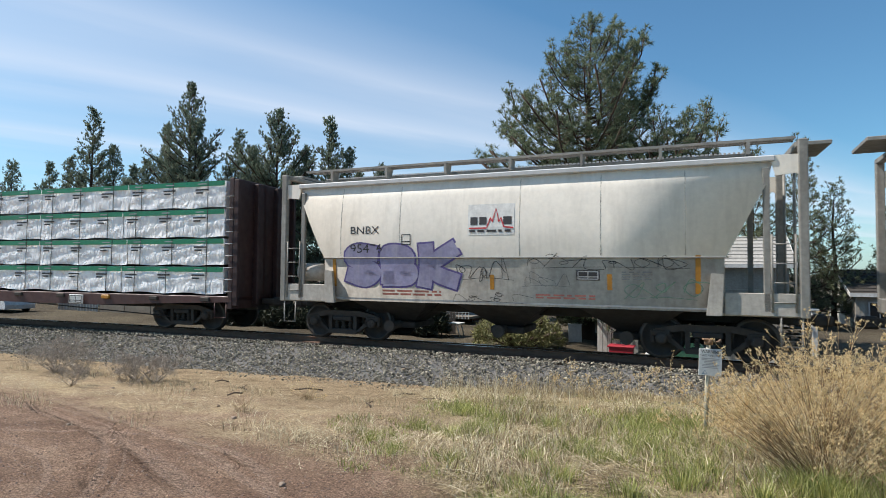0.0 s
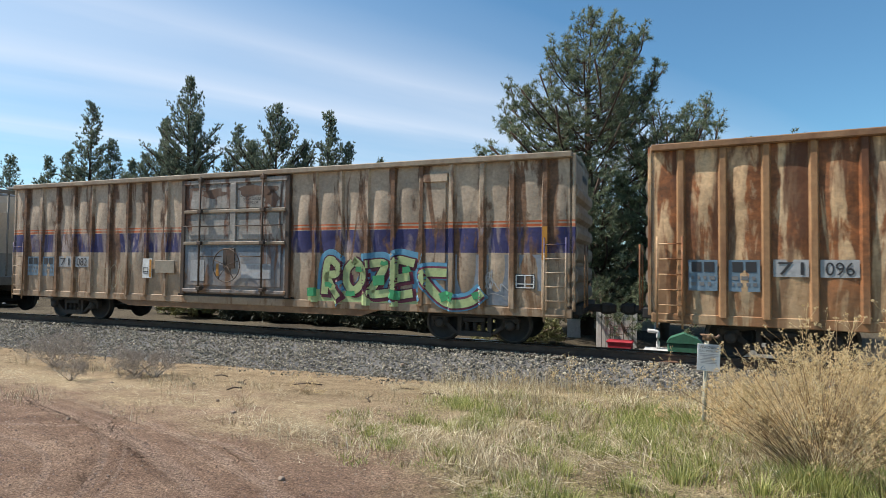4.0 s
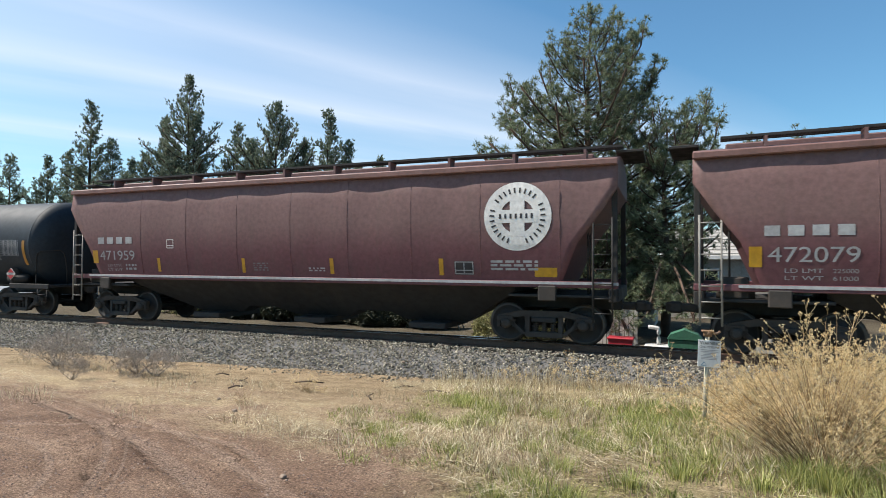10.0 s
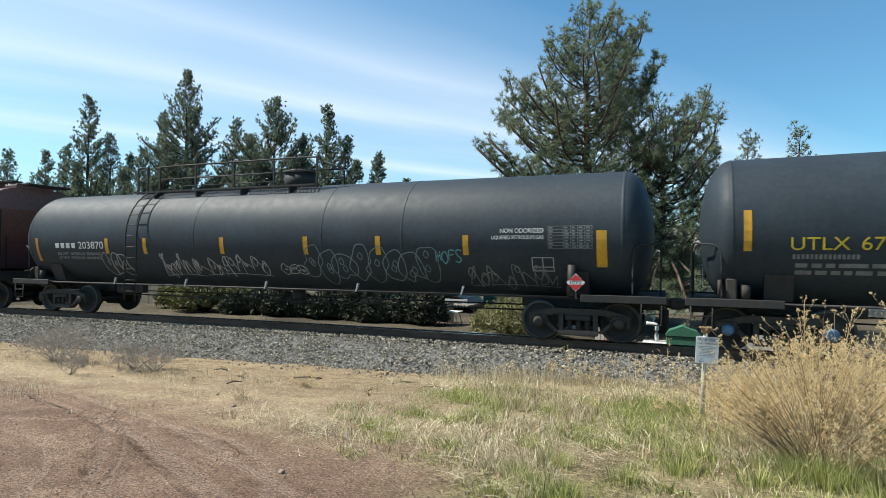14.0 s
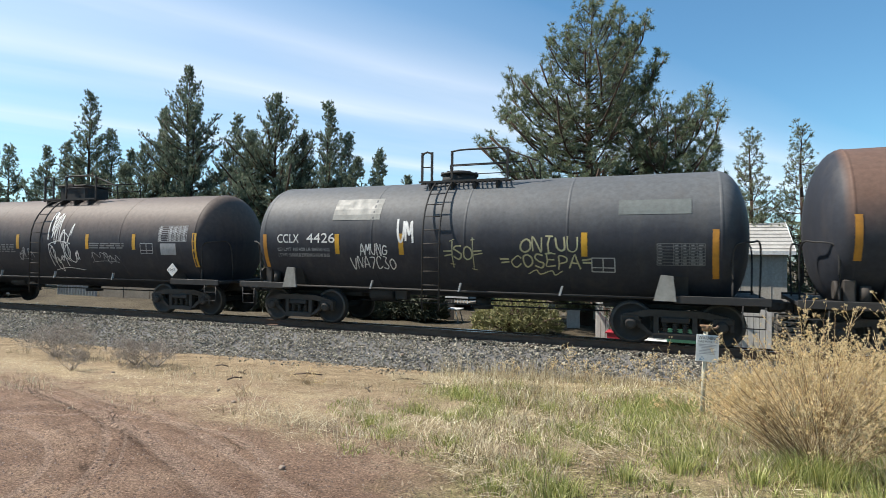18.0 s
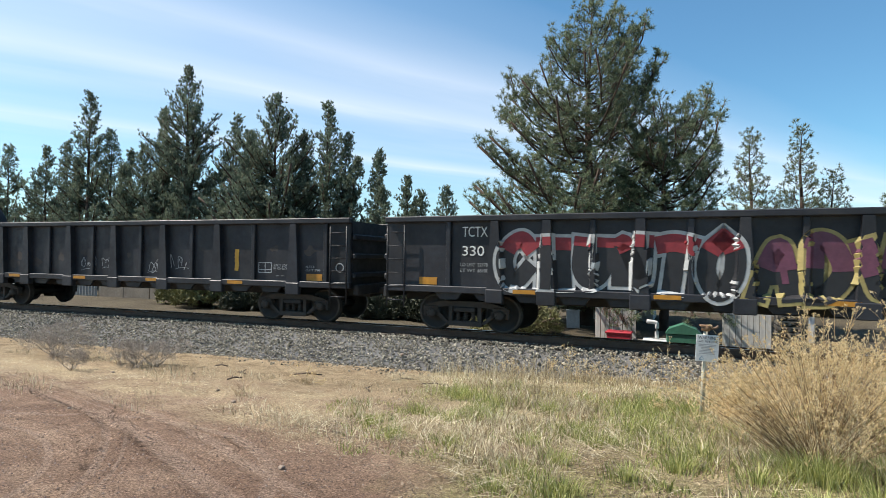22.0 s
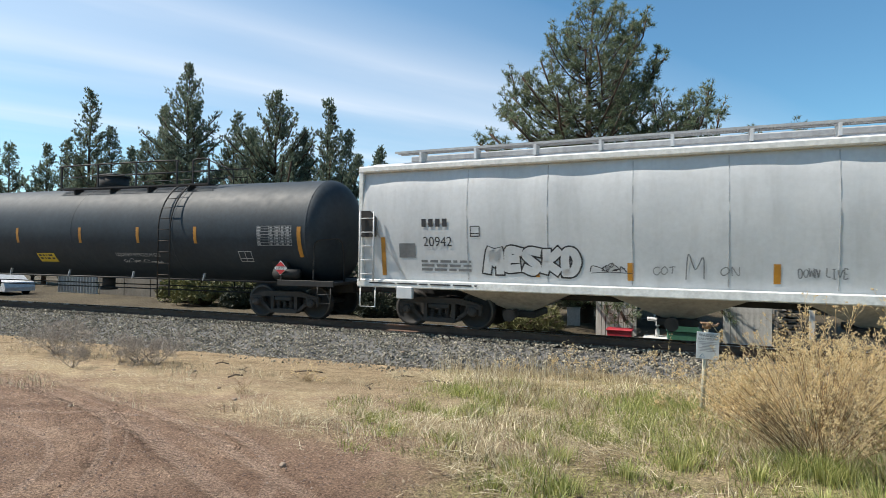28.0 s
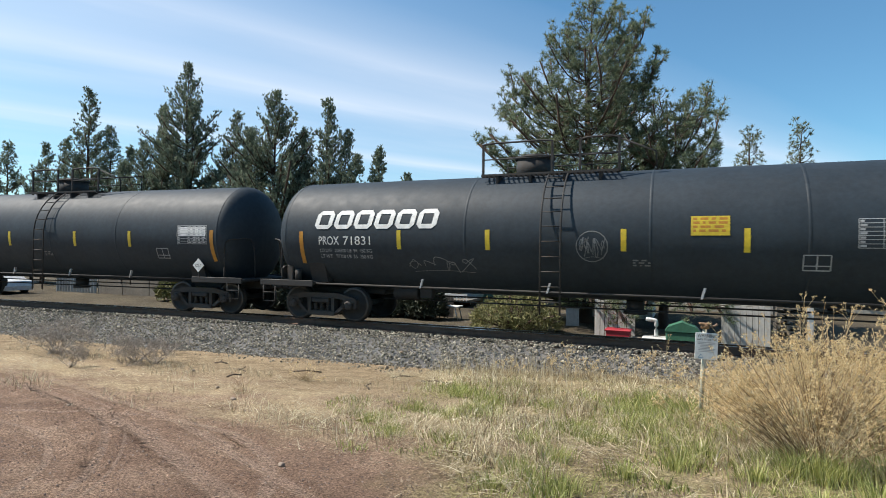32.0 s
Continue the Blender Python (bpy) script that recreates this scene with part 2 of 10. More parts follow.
def rut_depth(x, y):
    z = np.zeros_like(x)
    for cx, cy, r, hw, a0, a1 in RUTS:
        dx, dy = x - cx, y - cy
        d = np.hypot(dx, dy) - r
        ang = np.degrees(np.arctan2(dy, dx))
        m = (ang > a0) & (ang < a1)
        z += np.where(m, -0.014 * np.exp(-((d / hw) ** 4)) + 0.016 * np.exp(-(((np.abs(d) - hw * 1.35) / (hw * 0.35)) ** 2)), 0)
    return z


def build_ground():
    xs = list(steps([(-26, -12, 60), (-12, 4, 280), (4, 12, 32)]))
    ys = list(steps([(-13, -3, 200), (-3, 8, 36)]))
    xs = [-v for v in far_steps(26, 2500, 1.0, 1.25)][::-1] + xs + far_steps(12, 2500, 0.6, 1.25)
    ys = [-v for v in far_steps(13, 2500, 0.2, 1.3)][::-1] + ys + far_steps(8, 2500, 0.8, 1.25)
    X, Y = np.meshgrid(np.array(xs), np.array(ys), indexing="ij")
    Z = ground_z(X, Y)
    w = line_y(X) - Y
    lumps = smooth_noise(X * 3.2, Y * 3.2, 3) * 0.014
    Z = Z + np.where(w > 2.4, lumps + rut_depth(X, Y), lumps)
    nx, ny = X.shape
    v = np.stack([X.ravel(), Y.ravel(), Z.ravel()], 1)
    i = np.arange(nx * ny).reshape(nx, ny)
    f = np.stack([i[:-1, :-1].ravel(), i[1:, :-1].ravel(), i[1:, 1:].ravel(), i[:-1, 1:].ravel()], 1)
    me = bpy.data.meshes.new("ground")
    me.from_pydata(v.tolist(), [], f.tolist())
    me.polygons.foreach_set("use_smooth", [True] * len(f))
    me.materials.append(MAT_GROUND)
    return tagged(new("ground", me), "dry reddish dirt, sand and straw-strewn ground, shade painted in beyond the rails", "ground", kind="structure")


def ground_material():
    m, nt, b = node_mat("dirt_straw_far_shade")
    co = nt.nodes.new("ShaderNodeTexCoord")
    sep = nt.nodes.new("ShaderNodeSeparateXYZ")
    nt.links.new(co.outputs["Object"], sep.inputs[0])

    def lin(ax, ay, c, edge, wob):
        """1 where ax*x + ay*y + c + wobble is above 0, fading over edge metres."""
        e = nt.nodes.new("ShaderNodeVectorMath")
        e.operation = "DOT_PRODUCT"
        e.inputs[1].default_value = (ax, ay, 0)
        nt.links.new(co.outputs["Object"], e.inputs[0])
        w1 = nt.nodes.new("ShaderNodeMath")
        w1.operation = "MULTIPLY_ADD"
        nt.links.new(noise_node(nt, 0.9, 6, 0.62), w1.inputs[0])
        w1.inputs[1].default_value, w1.inputs[2].default_value = wob, c - wob * 0.5
        a = nt.nodes.new("ShaderNodeMath")
        nt.links.new(e.outputs["Value"], a.inputs[0])
        nt.links.new(w1.outputs[0], a.inputs[1])
        r = nt.nodes.new("ShaderNodeMapRange")
        r.inputs["From Min"].default_value, r.inputs["From Max"].default_value = -edge, edge
        nt.links.new(a.outputs[0], r.inputs["Value"])
        return r.outputs[0]

    def mth(op, *v):
        n = nt.nodes.new("ShaderNodeMath")
        n.operation = op
        for k, a in enumerate(v):
            if isinstance(a, (int, float)):
                n.inputs[k].default_value = a
            else:
                nt.links.new(a, n.inputs[k])
        return n.outputs[0]

    def tread(cx, cy, r, hw, pitch, slant):
        """Band and ribbed height of a tyre mark on a circle."""
        dx, dy = mth("SUBTRACT", sep.outputs[0], cx), mth("SUBTRACT", sep.outputs[1], cy)
        off = mth("SUBTRACT", mth("SQRT", mth("ADD", mth("MULTIPLY", dx, dx), mth("MULTIPLY", dy, dy))), r)
        band = nt.nodes.new("ShaderNodeMapRange")
        band.inputs["From Min"].default_value, band.inputs["From Max"].default_value = hw, hw * 0.6
        nt.links.new(mth("ABSOLUTE", off), band.inputs["Value"])
        arc = mth("MULTIPLY", mth("ARCTAN2", dy, dx), r * 6.283 / pitch)
        rib = mth("SINE", mth("ADD", arc, mth("MULTIPLY", mth("ABSOLUTE", off), slant)))
        return band.outputs[0], mth("MULTIPLY", rib, band.outputs[0])

    dirt = ramp(nt, noise_node(nt, 1.1, 10, 0.7), [(0.3, (0.175, 0.106, 0.071)), (0.52, (0.288, 0.188, 0.130)), (0.72, (0.43, 0.300, 0.210))])
    grit = ramp(nt, noise_node(nt, 46.0, 8, 0.75), [(0.34, 0.35), (0.5, 0.95), (0.64, 1.35)])
    dirt = mixed(nt, 1.0, dirt, grit, "MULTIPLY")
    worn, ribs = None, None
    patch = ramp(nt, noise_node(nt, 0.8, 4, 0.6), [(0.34, 0.35), (0.5, 1.0)])
    for cx, cy, r, hw, pitch, slant in TREADS:
        bd, rb = tread(cx, cy, r, hw, pitch * 0.7, slant)
        worn = bd if worn is None else mth("MAXIMUM", worn, bd)
        ribs = rb if ribs is None else mth("ADD", ribs, rb)
    dirt = mixed(nt, mth("MULTIPLY", worn, 0.28), dirt, mixed(nt, 1.0, (0.50, 0.37, 0.285), grit, "MULTIPLY"))
    sand = ramp(nt, noise_node(nt, 2.2, 10, 0.7), [(0.3, (0.22, 0.155, 0.092)), (0.55, (0.41, 0.308, 0.19)), (0.8, (0.55, 0.435, 0.29))])
    sand = mixed(nt, 1.0, sand, ramp(nt, noise_node(nt, 36.0, 7, 0.75), [(0.33, 0.45), (0.6, 1.08)]), "MULTIPLY")
    straw = ramp(nt, noise_node(nt, 16.0, 9, 0.75, (1, 3, 1)), [(0.34, (0.17, 0.115, 0.07)), (0.5, (0.50, 0.385, 0.23)), (0.68, (0.80, 0.68, 0.46))])
    soil = ramp(nt, noise_node(nt, 20.0, 9, 0.75), [(0.35, (0.10, 0.065, 0.045)), (0.55, (0.26, 0.18, 0.115)), (0.72, (0.56, 0.47, 0.30))])
    green = ramp(nt, noise_node(nt, 18.0, 8, 0.75), [(0.35, (0.12, 0.09, 0.05)), (0.52, (0.30, 0.26, 0.12)), (0.72, (0.58, 0.50, 0.29))])
    # towards the line the dirt gives way to straw, then sand
    thin = ramp(nt, noise_node(nt, 1.3, 9, 0.75), [(0.38, 0.08), (0.6, 0.85)])
    col = mixed(nt, mth("MULTIPLY", lin(0.14, 1.0, 9.55, 0.45, 1.8), thin), dirt, straw)
    col = mixed(nt, lin(0.0, 1.0, 6.6, 0.45, 1.8), col, sand)
    bank = mixed(nt, ramp(nt, noise_node(nt, 0.9, 7, 0.65), [(0.40, 0.0), (0.56, 1.0)]), mixed(nt, ramp(nt, noise_node(nt, 1.7, 6, 0.6), [(0.45, 0.0), (0.6, 1.0)]), straw, soil), green)
    col = mixed(nt, lin(1.0, 0.42, 6.1, 0.5, 1.8), col, bank)
    # beyond the line the ground colour is darkened to stand for shade
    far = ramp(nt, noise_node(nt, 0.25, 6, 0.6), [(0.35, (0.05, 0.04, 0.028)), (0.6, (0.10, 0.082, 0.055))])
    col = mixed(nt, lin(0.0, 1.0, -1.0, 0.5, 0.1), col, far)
    speck = ramp(nt, noise_node(nt, 48.0, 6, 0.85), [(0.36, 0.40), (0.5, 1.0), (0.63, 1.7)])
    col = mixed(nt, 1.0, col, speck, "MULTIPLY")
    nt.links.new(col, b.inputs["Base Color"])
    b.inputs["Roughness"].default_value = 0.95
    b.inputs["Specular IOR Level"].default_value = 0.2
    h = mth("ADD", mth("MULTIPLY", noise_node(nt, 22.0, 10, 0.8), 0.065), mth("MULTIPLY", mth("MULTIPLY", ribs, patch), 0.016))
    bump(nt, b, h, 1.0, 1.0)
    return m


TREADS = ((-8.99, -15.05, 6.15, 0.05, 0.05, 30), (-8.99, -15.05, 6.32, 0.02, 0.05, 30), (-12.42, -28.99, 20.47, 0.13, 0.075, 25), (-12.42, -28.99, 20.93, 0.07, 0.055, 30), (-5.32, -12.14, 2.89, 0.08, 0.06, 20), (-6.91, -13.3, 3.08, 0.04, 0.05, 20), (-9.5, -14.6, 4.6, 0.05, 0.05, 20), (-9.5, -14.6, 4.4, 0.03, 0.05, 20))
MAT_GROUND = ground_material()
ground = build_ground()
TRACKS = (  # wheel paths over the dirt, half width, and the spacing of the tread's ridges
    (((-9.56, -8.79), (-8.64, -8.77), (-7.05, -9.25), (-6.1, -9.62), (-5.47, -9.99), (-4.93, -10.41), (-4.41, -10.88), (-4.04, -11.27)), 0.05, 0.045),
    (((-9.3, -8.62), (-7.58, -9.05), (-6.14, -9.46), (-4.87, -10.02), (-3.78, -10.53), (-2.9, -10.95)), 0.13, 0.05),
    (((-7.2, -9.2), (-6.13, -9.53), (-5.21, -9.47), (-4.22, -9.65), (-3.02, -10.12), (-2.39, -10.39)), 0.07, 0.05),
    (((-7.58, -9.35), (-6.3, -9.85), (-5.2, -10.4), (-4.3, -10.95)), 0.09, 0.05))


def tyre_treads():
    """Low slanted ridges pressed up by tyres, two rows along each wheel path."""
    rs = random.Random(12)
    v, f = [], []
    for pts, hw, gap in TRACKS:
        line = smooth_line(list(pts), 24)
        left = 0.0
        for (xa, ya), (xb, yb) in zip(line, line[1:]):
            ln = math.hypot(xb - xa, yb - ya)
            while left < ln:
                t = left / ln
                left += gap * rs.uniform(0.85, 1.15)
                dx, dy = (xb - xa) / ln, (yb - ya) / ln
                worn = 0.5 + 0.5 * noise.noise((xa * 1.3, ya * 1.3, 3.0))
                if rs.random() > 0.45 + 0.6 * worn:
                    continue
                for s in (-1, 1):
                    x0, y0 = xa + (xb - xa) * t - dy * s * hw * 0.12, ya + (yb - ya) * t + dx * s * hw * 0.12
                    x1, y1 = xa + (xb - xa) * t - dy * s * hw + dx * hw * 0.55, ya + (yb - ya) * t + dx * s * hw + dy * hw * 0.55
                    w, h, o = gap * 0.42, rs.uniform(0.003, 0.008), len(v)
                    for x, y, k in ((x0, y0, 0.6), (x1, y1, 0.8)):
                        z = float(ground_z(x, y) + smooth_noise(np.array([x * 3.2]), np.array([y * 3.2]), 3)[0] * 0.014 + rut_depth(np.array([x]), np.array([y]))[0])
                        v += [(x - dx * w, y - dy * w, z - 0.002), (x, y, z + h * k), (x + dx * w, y + dy * w, z - 0.002)]
                    quads = [(o, o + 3, o + 4, o + 1), (o + 1, o + 4, o + 5, o + 2)]
                    f += quads if s < 0 else [q[::-1] for q in quads]
            left -= ln
    me = bpy.data.meshes.new("tyre_tread")
    me.from_pydata(v, [], f)
    me.materials.append(MAT_GROUND)
    tagged(new("tyre_tread", me), "ridged tyre treads pressed into reddish dirt", "tyre marks", kind="stuff")


def sweep(prof, u0, u1, du):
    """A cross section (off, z) drawn along the line."""
    g = Geo()
    us = np.arange(u0, u1 + du, du)
    n = len(prof)
    v, f = [], []
    for u in us:
        for o, z in prof:
            p, _ = track(u, o)
            v.append((p.x, p.y, z))
    for i in range(len(us) - 1):
        for k in range(n - 1):
            f.append((i * n + k, i * n + k + 1, (i + 1) * n + k + 1, (i + 1) * n + k))
    return g.add(v, f, False)


def stone_material():
    m, nt, b = node_mat("basalt_ballast")
    geo = nt.nodes.new("ShaderNodeNewGeometry")
    c = ramp(nt, geo.outputs["Random Per Island"], [(0.0, (0.115, 0.103, 0.08)), (0.5, (0.22, 0.198, 0.153)), (0.85, (0.355, 0.32, 0.25)), (1.0, (0.50, 0.45, 0.345))])
    c = mixed(nt, 1.0, c, ramp(nt, noise_node(nt, 40, 4), [(0.3, 0.75), (0.7, 1.05)]), "MULTIPLY")
    nt.links.new(c, b.inputs["Base Color"])
    b.inputs["Roughness"].default_value = 0.85
    return m


MAT_STONE = stone_material()
MAT_RAIL = paint("rusty_rail", (0.16, 0.09, 0.06), 0.7, 0.3, amount=0.3)
MAT_RAILTOP = paint("worn_rail_head", (0.45, 0.44, 0.43), 0.28, 0.9, amount=0.1)
MAT_TIE = paint("creosoted_wood", (0.09, 0.07, 0.055), 0.9, amount=0.4)
MAT_BED = paint("ballast_bed", (0.15, 0.145, 0.14), 0.95, amount=0.4, streak=False, bumps=0.8)
FALL = 0.37
CANT = 0.16  # by which the far rail lies lower than the near one


def shoulder_z(w):
    return -0.16 - max(0.0, abs(w) - 1.5) * FALL


def build_ballast():
    bed = sweep([(-5.2, shoulder_z(5.2) - 0.06), (-1.5, -0.22), (0, -0.26), (1.5, -0.40), (5.2, shoulder_z(5.2) - 0.06)], -260, 200, 2.0)
    tagged(part("ballast_bed", bed, MAT_BED), "grey crushed-stone bed under the rails", "ballast", kind="structure")
    rs = np.random.RandomState(5)
    # six stone shapes
    base = []
    for k in range(6):
        bm = bmesh.new()
        bmesh.ops.create_icosphere(bm, subdivisions=1, radius=1.0)
        bm.verts.ensure_lookup_table()
        co = np.array([v.co[:] for v in bm.verts])
        fa = np.array([[v.index for v in f.verts] for f in bm.faces])
        bm.free()
        co = co * rs.uniform(0.62, 1.15, (len(co), 1)) * rs.uniform(0.65, 1.1, 3)
        base.append((co, fa))
    V, Fc, o = [], [], 0
    n = 37000
    us = np.where(rs.rand(n) < 0.72, rs.uniform(-24, 7.5, n), rs.uniform(-60, -24, n))
    ws = rs.uniform(1.15, 3.9, n)
    for u, w in zip(us, ws):
        p, _ = track(u, -w)
        z = shoulder_z(w)
        if z < float(ground_z(p.x, p.y)) - 0.03 and rs.rand() < 0.93:
            continue
        z = max(z, float(ground_z(p.x, p.y)))
        co, fa = base[rs.randint(6)]
        s = rs.uniform(0.018, 0.036) * (1.5 if rs.rand() < 0.05 else 1)
        a, b2 = rs.uniform(0, 6.28, 2)
        ca, sa, cb, sb = math.cos(a), math.sin(a), math.cos(b2), math.sin(b2)
        m = np.array([[ca, -sa, 0], [sa, ca, 0], [0, 0, 1]]) @ np.array([[1, 0, 0], [0, cb, -sb], [0, sb, cb]])
        V.append((co * s) @ m.T + np.array([p.x, p.y, z + rs.uniform(-0.02, 0.03)]))
        Fc.append(fa + o)
        o += len(co)
    me = bpy.data.meshes.new("ballast_stone")
    me.from_pydata(np.concatenate(V).tolist(), [], np.concatenate(Fc).tolist())
    me.materials.append(MAT_STONE)
    tagged(new("ballast_stone", me), "loose grey angular ballast stones on the railway shoulder", "gravel", kind="stuff")


RAIL = [(-0.075, -0.18), (-0.075, -0.165), (-0.012, -0.145), (-0.010, -0.045), (-0.036, -0.035), (-0.036, -0.004), (-0.03, 0.0), (0.03, 0.0), (0.036, -0.004), (0.036, -0.035), (0.010, -0.045), (0.012, -0.145), (0.075, -0.165), (0.075, -0.18)]


def build_rails():
    for side in (-1, 1):
        drop = CANT if side > 0 else 0.0
        web = sweep([(side * 0.753 + a, z - drop) for a, z in RAIL], -260, 200, 2.0)
        rail = tagged(part("rail", web, MAT_RAIL), "brown rusted steel rail with a bright worn head", "rail", "running rails", "structure")
        part("rail_head", sweep([(side * 0.753 - 0.031, 0.002 - drop), (side * 0.753 + 0.031, 0.002 - drop)], -260, 200, 2.0), MAT_RAILTOP, rail, "polished running surface")
    tie = Geo().box(-0.11, 0.11, -1.3, 1.3, -0.36, -0.18, 0.012).mesh("tie", MAT_TIE)
    fix_normals(tie)
    track_ties = tagged(thing("track_bed", "creosoted wooden ties under the rails", "railway track"), kind="structure")
    for k in range(-60, 16):
        p, a = track(k * 0.55)
        t = part("tie", tie, None, track_ties)
        t.matrix_basis = Matrix.Translation(p + Vector((0, 0, -CANT / 2))) @ pose(0, 0, 0, -math.degrees(CANT / 1.506), 0, math.degrees(a))


build_ballast()
build_rails()

# ---- paints of the train ----
MAT_BLACK = paint("black_tank_paint", (0.026, 0.037, 0.048), 0.6, grime=(0.055, 0.053, 0.052), amount=0.12, vary=0.2, bumps=0.006, patch=0.04, spec=0.27)
MAT_SOOT = paint("greasy_black_steel", (0.034, 0.033, 0.033), 0.7, grime=(0.06, 0.045, 0.032), amount=0.3, streak=False, spec=0.3)
MAT_IRON = paint("dusty_cast_iron", (0.055, 0.048, 0.043), 0.75, grime=(0.085, 0.06, 0.045), amount=0.4, streak=False, spec=0.3)
MAT_TREAD = paint("worn_wheel_steel", (0.07, 0.062, 0.056), 0.55, 0.4, amount=0.2)
MAT_CREAM = paint("chalky_cream_paint", (0.80, 0.75, 0.67), 0.55, grime=(0.30, 0.27, 0.23), amount=0.28, vary=0.06, bumps=0.03, grain=0.9)
MAT_LOWGREY = paint("dusty_grey_paint", (0.50, 0.465, 0.415), 0.7, grime=(0.17, 0.15, 0.125), amount=0.55, vary=0.25)
MAT_FRAMEGREY = paint("weathered_grey_steel", (0.27, 0.262, 0.24), 0.6, grime=(0.10, 0.08, 0.065), amount=0.5)
MAT_PALEGREY = paint("pale_grey_paint", (0.52, 0.53, 0.54), 0.5, grime=(0.27, 0.26, 0.25), amount=0.3, vary=0.08, bumps=0.02, grain=0.9)
MAT_DARKCAR = paint("black_gondola_paint", (0.027, 0.029, 0.036), 0.5, grime=(0.065, 0.058, 0.052), amount=0.28, vary=0.5, streak=False, spec=0.3, bumps=0.5)
# darker copy of the deck steel, with the end face's shade in it
MAT_BULKHEAD = paint("shaded_maroon_steel", (0.045, 0.019, 0.019), 0.65, grime=(0.02, 0.016, 0.016), amount=0.5)
MAT_DECK = paint("dark_red_brown_steel", (0.075, 0.03, 0.028), 0.6, grime=(0.03, 0.02, 0.02), amount=0.4)
MAT_WHITE = paint("white_lettering", (0.74, 0.74, 0.72), 0.6, amount=0.15, vary=0.08)
MAT_GREYINK = paint("grey_stencil", (0.40, 0.41, 0.42), 0.7, amount=0.3)
MAT_DIM = paint("dusty_faint_stencil", (0.19, 0.195, 0.20), 0.7, amount=0.4)
MAT_INK = paint("black_stencil", (0.03, 0.03, 0.035), 0.6, amount=0.1)
MAT_YELLOW = paint("yellow_reflector", (0.60, 0.32, 0.02), 0.4, amount=0.3, vary=0.2)
MAT_AMBER = paint("amber_reflector", (0.50, 0.22, 0.02), 0.45, amount=0.35, vary=0.2)
MAT_SIGNYEL = paint("yellow_panel", (0.66, 0.48, 0.03), 0.5, amount=0.15)
MAT_RED = paint("red_paint", (0.55, 0.03, 0.035), 0.5, amount=0.15)
MAT_PINK = paint("faded_red_stencil", (0.42, 0.15, 0.12), 0.7, amount=0.3)
MAT_STEELBLUE = paint("blue_bearing_cap", (0.10, 0.20, 0.32), 0.5, amount=0.5)


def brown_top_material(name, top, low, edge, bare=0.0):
    """Car whose upper half takes a second colour: dust on the brown and maroon ones."""
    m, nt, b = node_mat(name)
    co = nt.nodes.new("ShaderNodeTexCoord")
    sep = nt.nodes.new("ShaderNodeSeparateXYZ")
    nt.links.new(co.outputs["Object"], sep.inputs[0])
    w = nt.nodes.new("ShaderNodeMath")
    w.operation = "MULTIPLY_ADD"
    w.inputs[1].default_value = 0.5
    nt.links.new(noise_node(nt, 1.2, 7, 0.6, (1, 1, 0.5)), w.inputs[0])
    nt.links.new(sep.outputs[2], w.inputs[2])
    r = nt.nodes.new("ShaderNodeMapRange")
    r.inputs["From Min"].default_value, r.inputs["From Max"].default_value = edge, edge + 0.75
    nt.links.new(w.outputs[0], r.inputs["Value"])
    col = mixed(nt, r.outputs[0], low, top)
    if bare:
        # past this length the heads take the low colour
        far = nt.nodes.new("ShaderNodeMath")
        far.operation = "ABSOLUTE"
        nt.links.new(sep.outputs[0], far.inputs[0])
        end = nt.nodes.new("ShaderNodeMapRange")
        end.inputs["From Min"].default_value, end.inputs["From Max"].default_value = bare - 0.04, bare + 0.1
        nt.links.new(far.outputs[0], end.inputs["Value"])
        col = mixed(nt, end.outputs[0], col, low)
    col = mixed(nt, 1.0, col, ramp(nt, noise_node(nt, 9, 7, 0.65), [(0.3, 0.75), (0.7, 1.08)]), "MULTIPLY")
    col = mixed(nt, ramp(nt, noise_node(nt, 1.5, 7, 0.62, (2.6, 2.6, 0.3), 0.3), [(0.5, 0.0), (0.8, 0.3)]), col, (0.10, 0.085, 0.07))
    nt.links.new(col, b.inputs["Base Color"])
    b.inputs["Roughness"].default_value = 0.6
    b.inputs["Specular IOR Level"].default_value = 0.25
    bump(nt, b, noise_node(nt, 4, 6), 0.06, 0.02)
    return m


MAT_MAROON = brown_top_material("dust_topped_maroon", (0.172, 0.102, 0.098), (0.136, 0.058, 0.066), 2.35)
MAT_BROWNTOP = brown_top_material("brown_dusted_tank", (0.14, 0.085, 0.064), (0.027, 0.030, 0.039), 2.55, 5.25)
# lighter grey towards the top, near black below
MAT_GREYTOP = brown_top_material("grey_topped_tank", (0.10, 0.105, 0.11), (0.027, 0.030, 0.039), 2.62)
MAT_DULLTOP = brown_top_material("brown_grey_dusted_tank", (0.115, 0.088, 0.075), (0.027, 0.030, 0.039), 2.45)


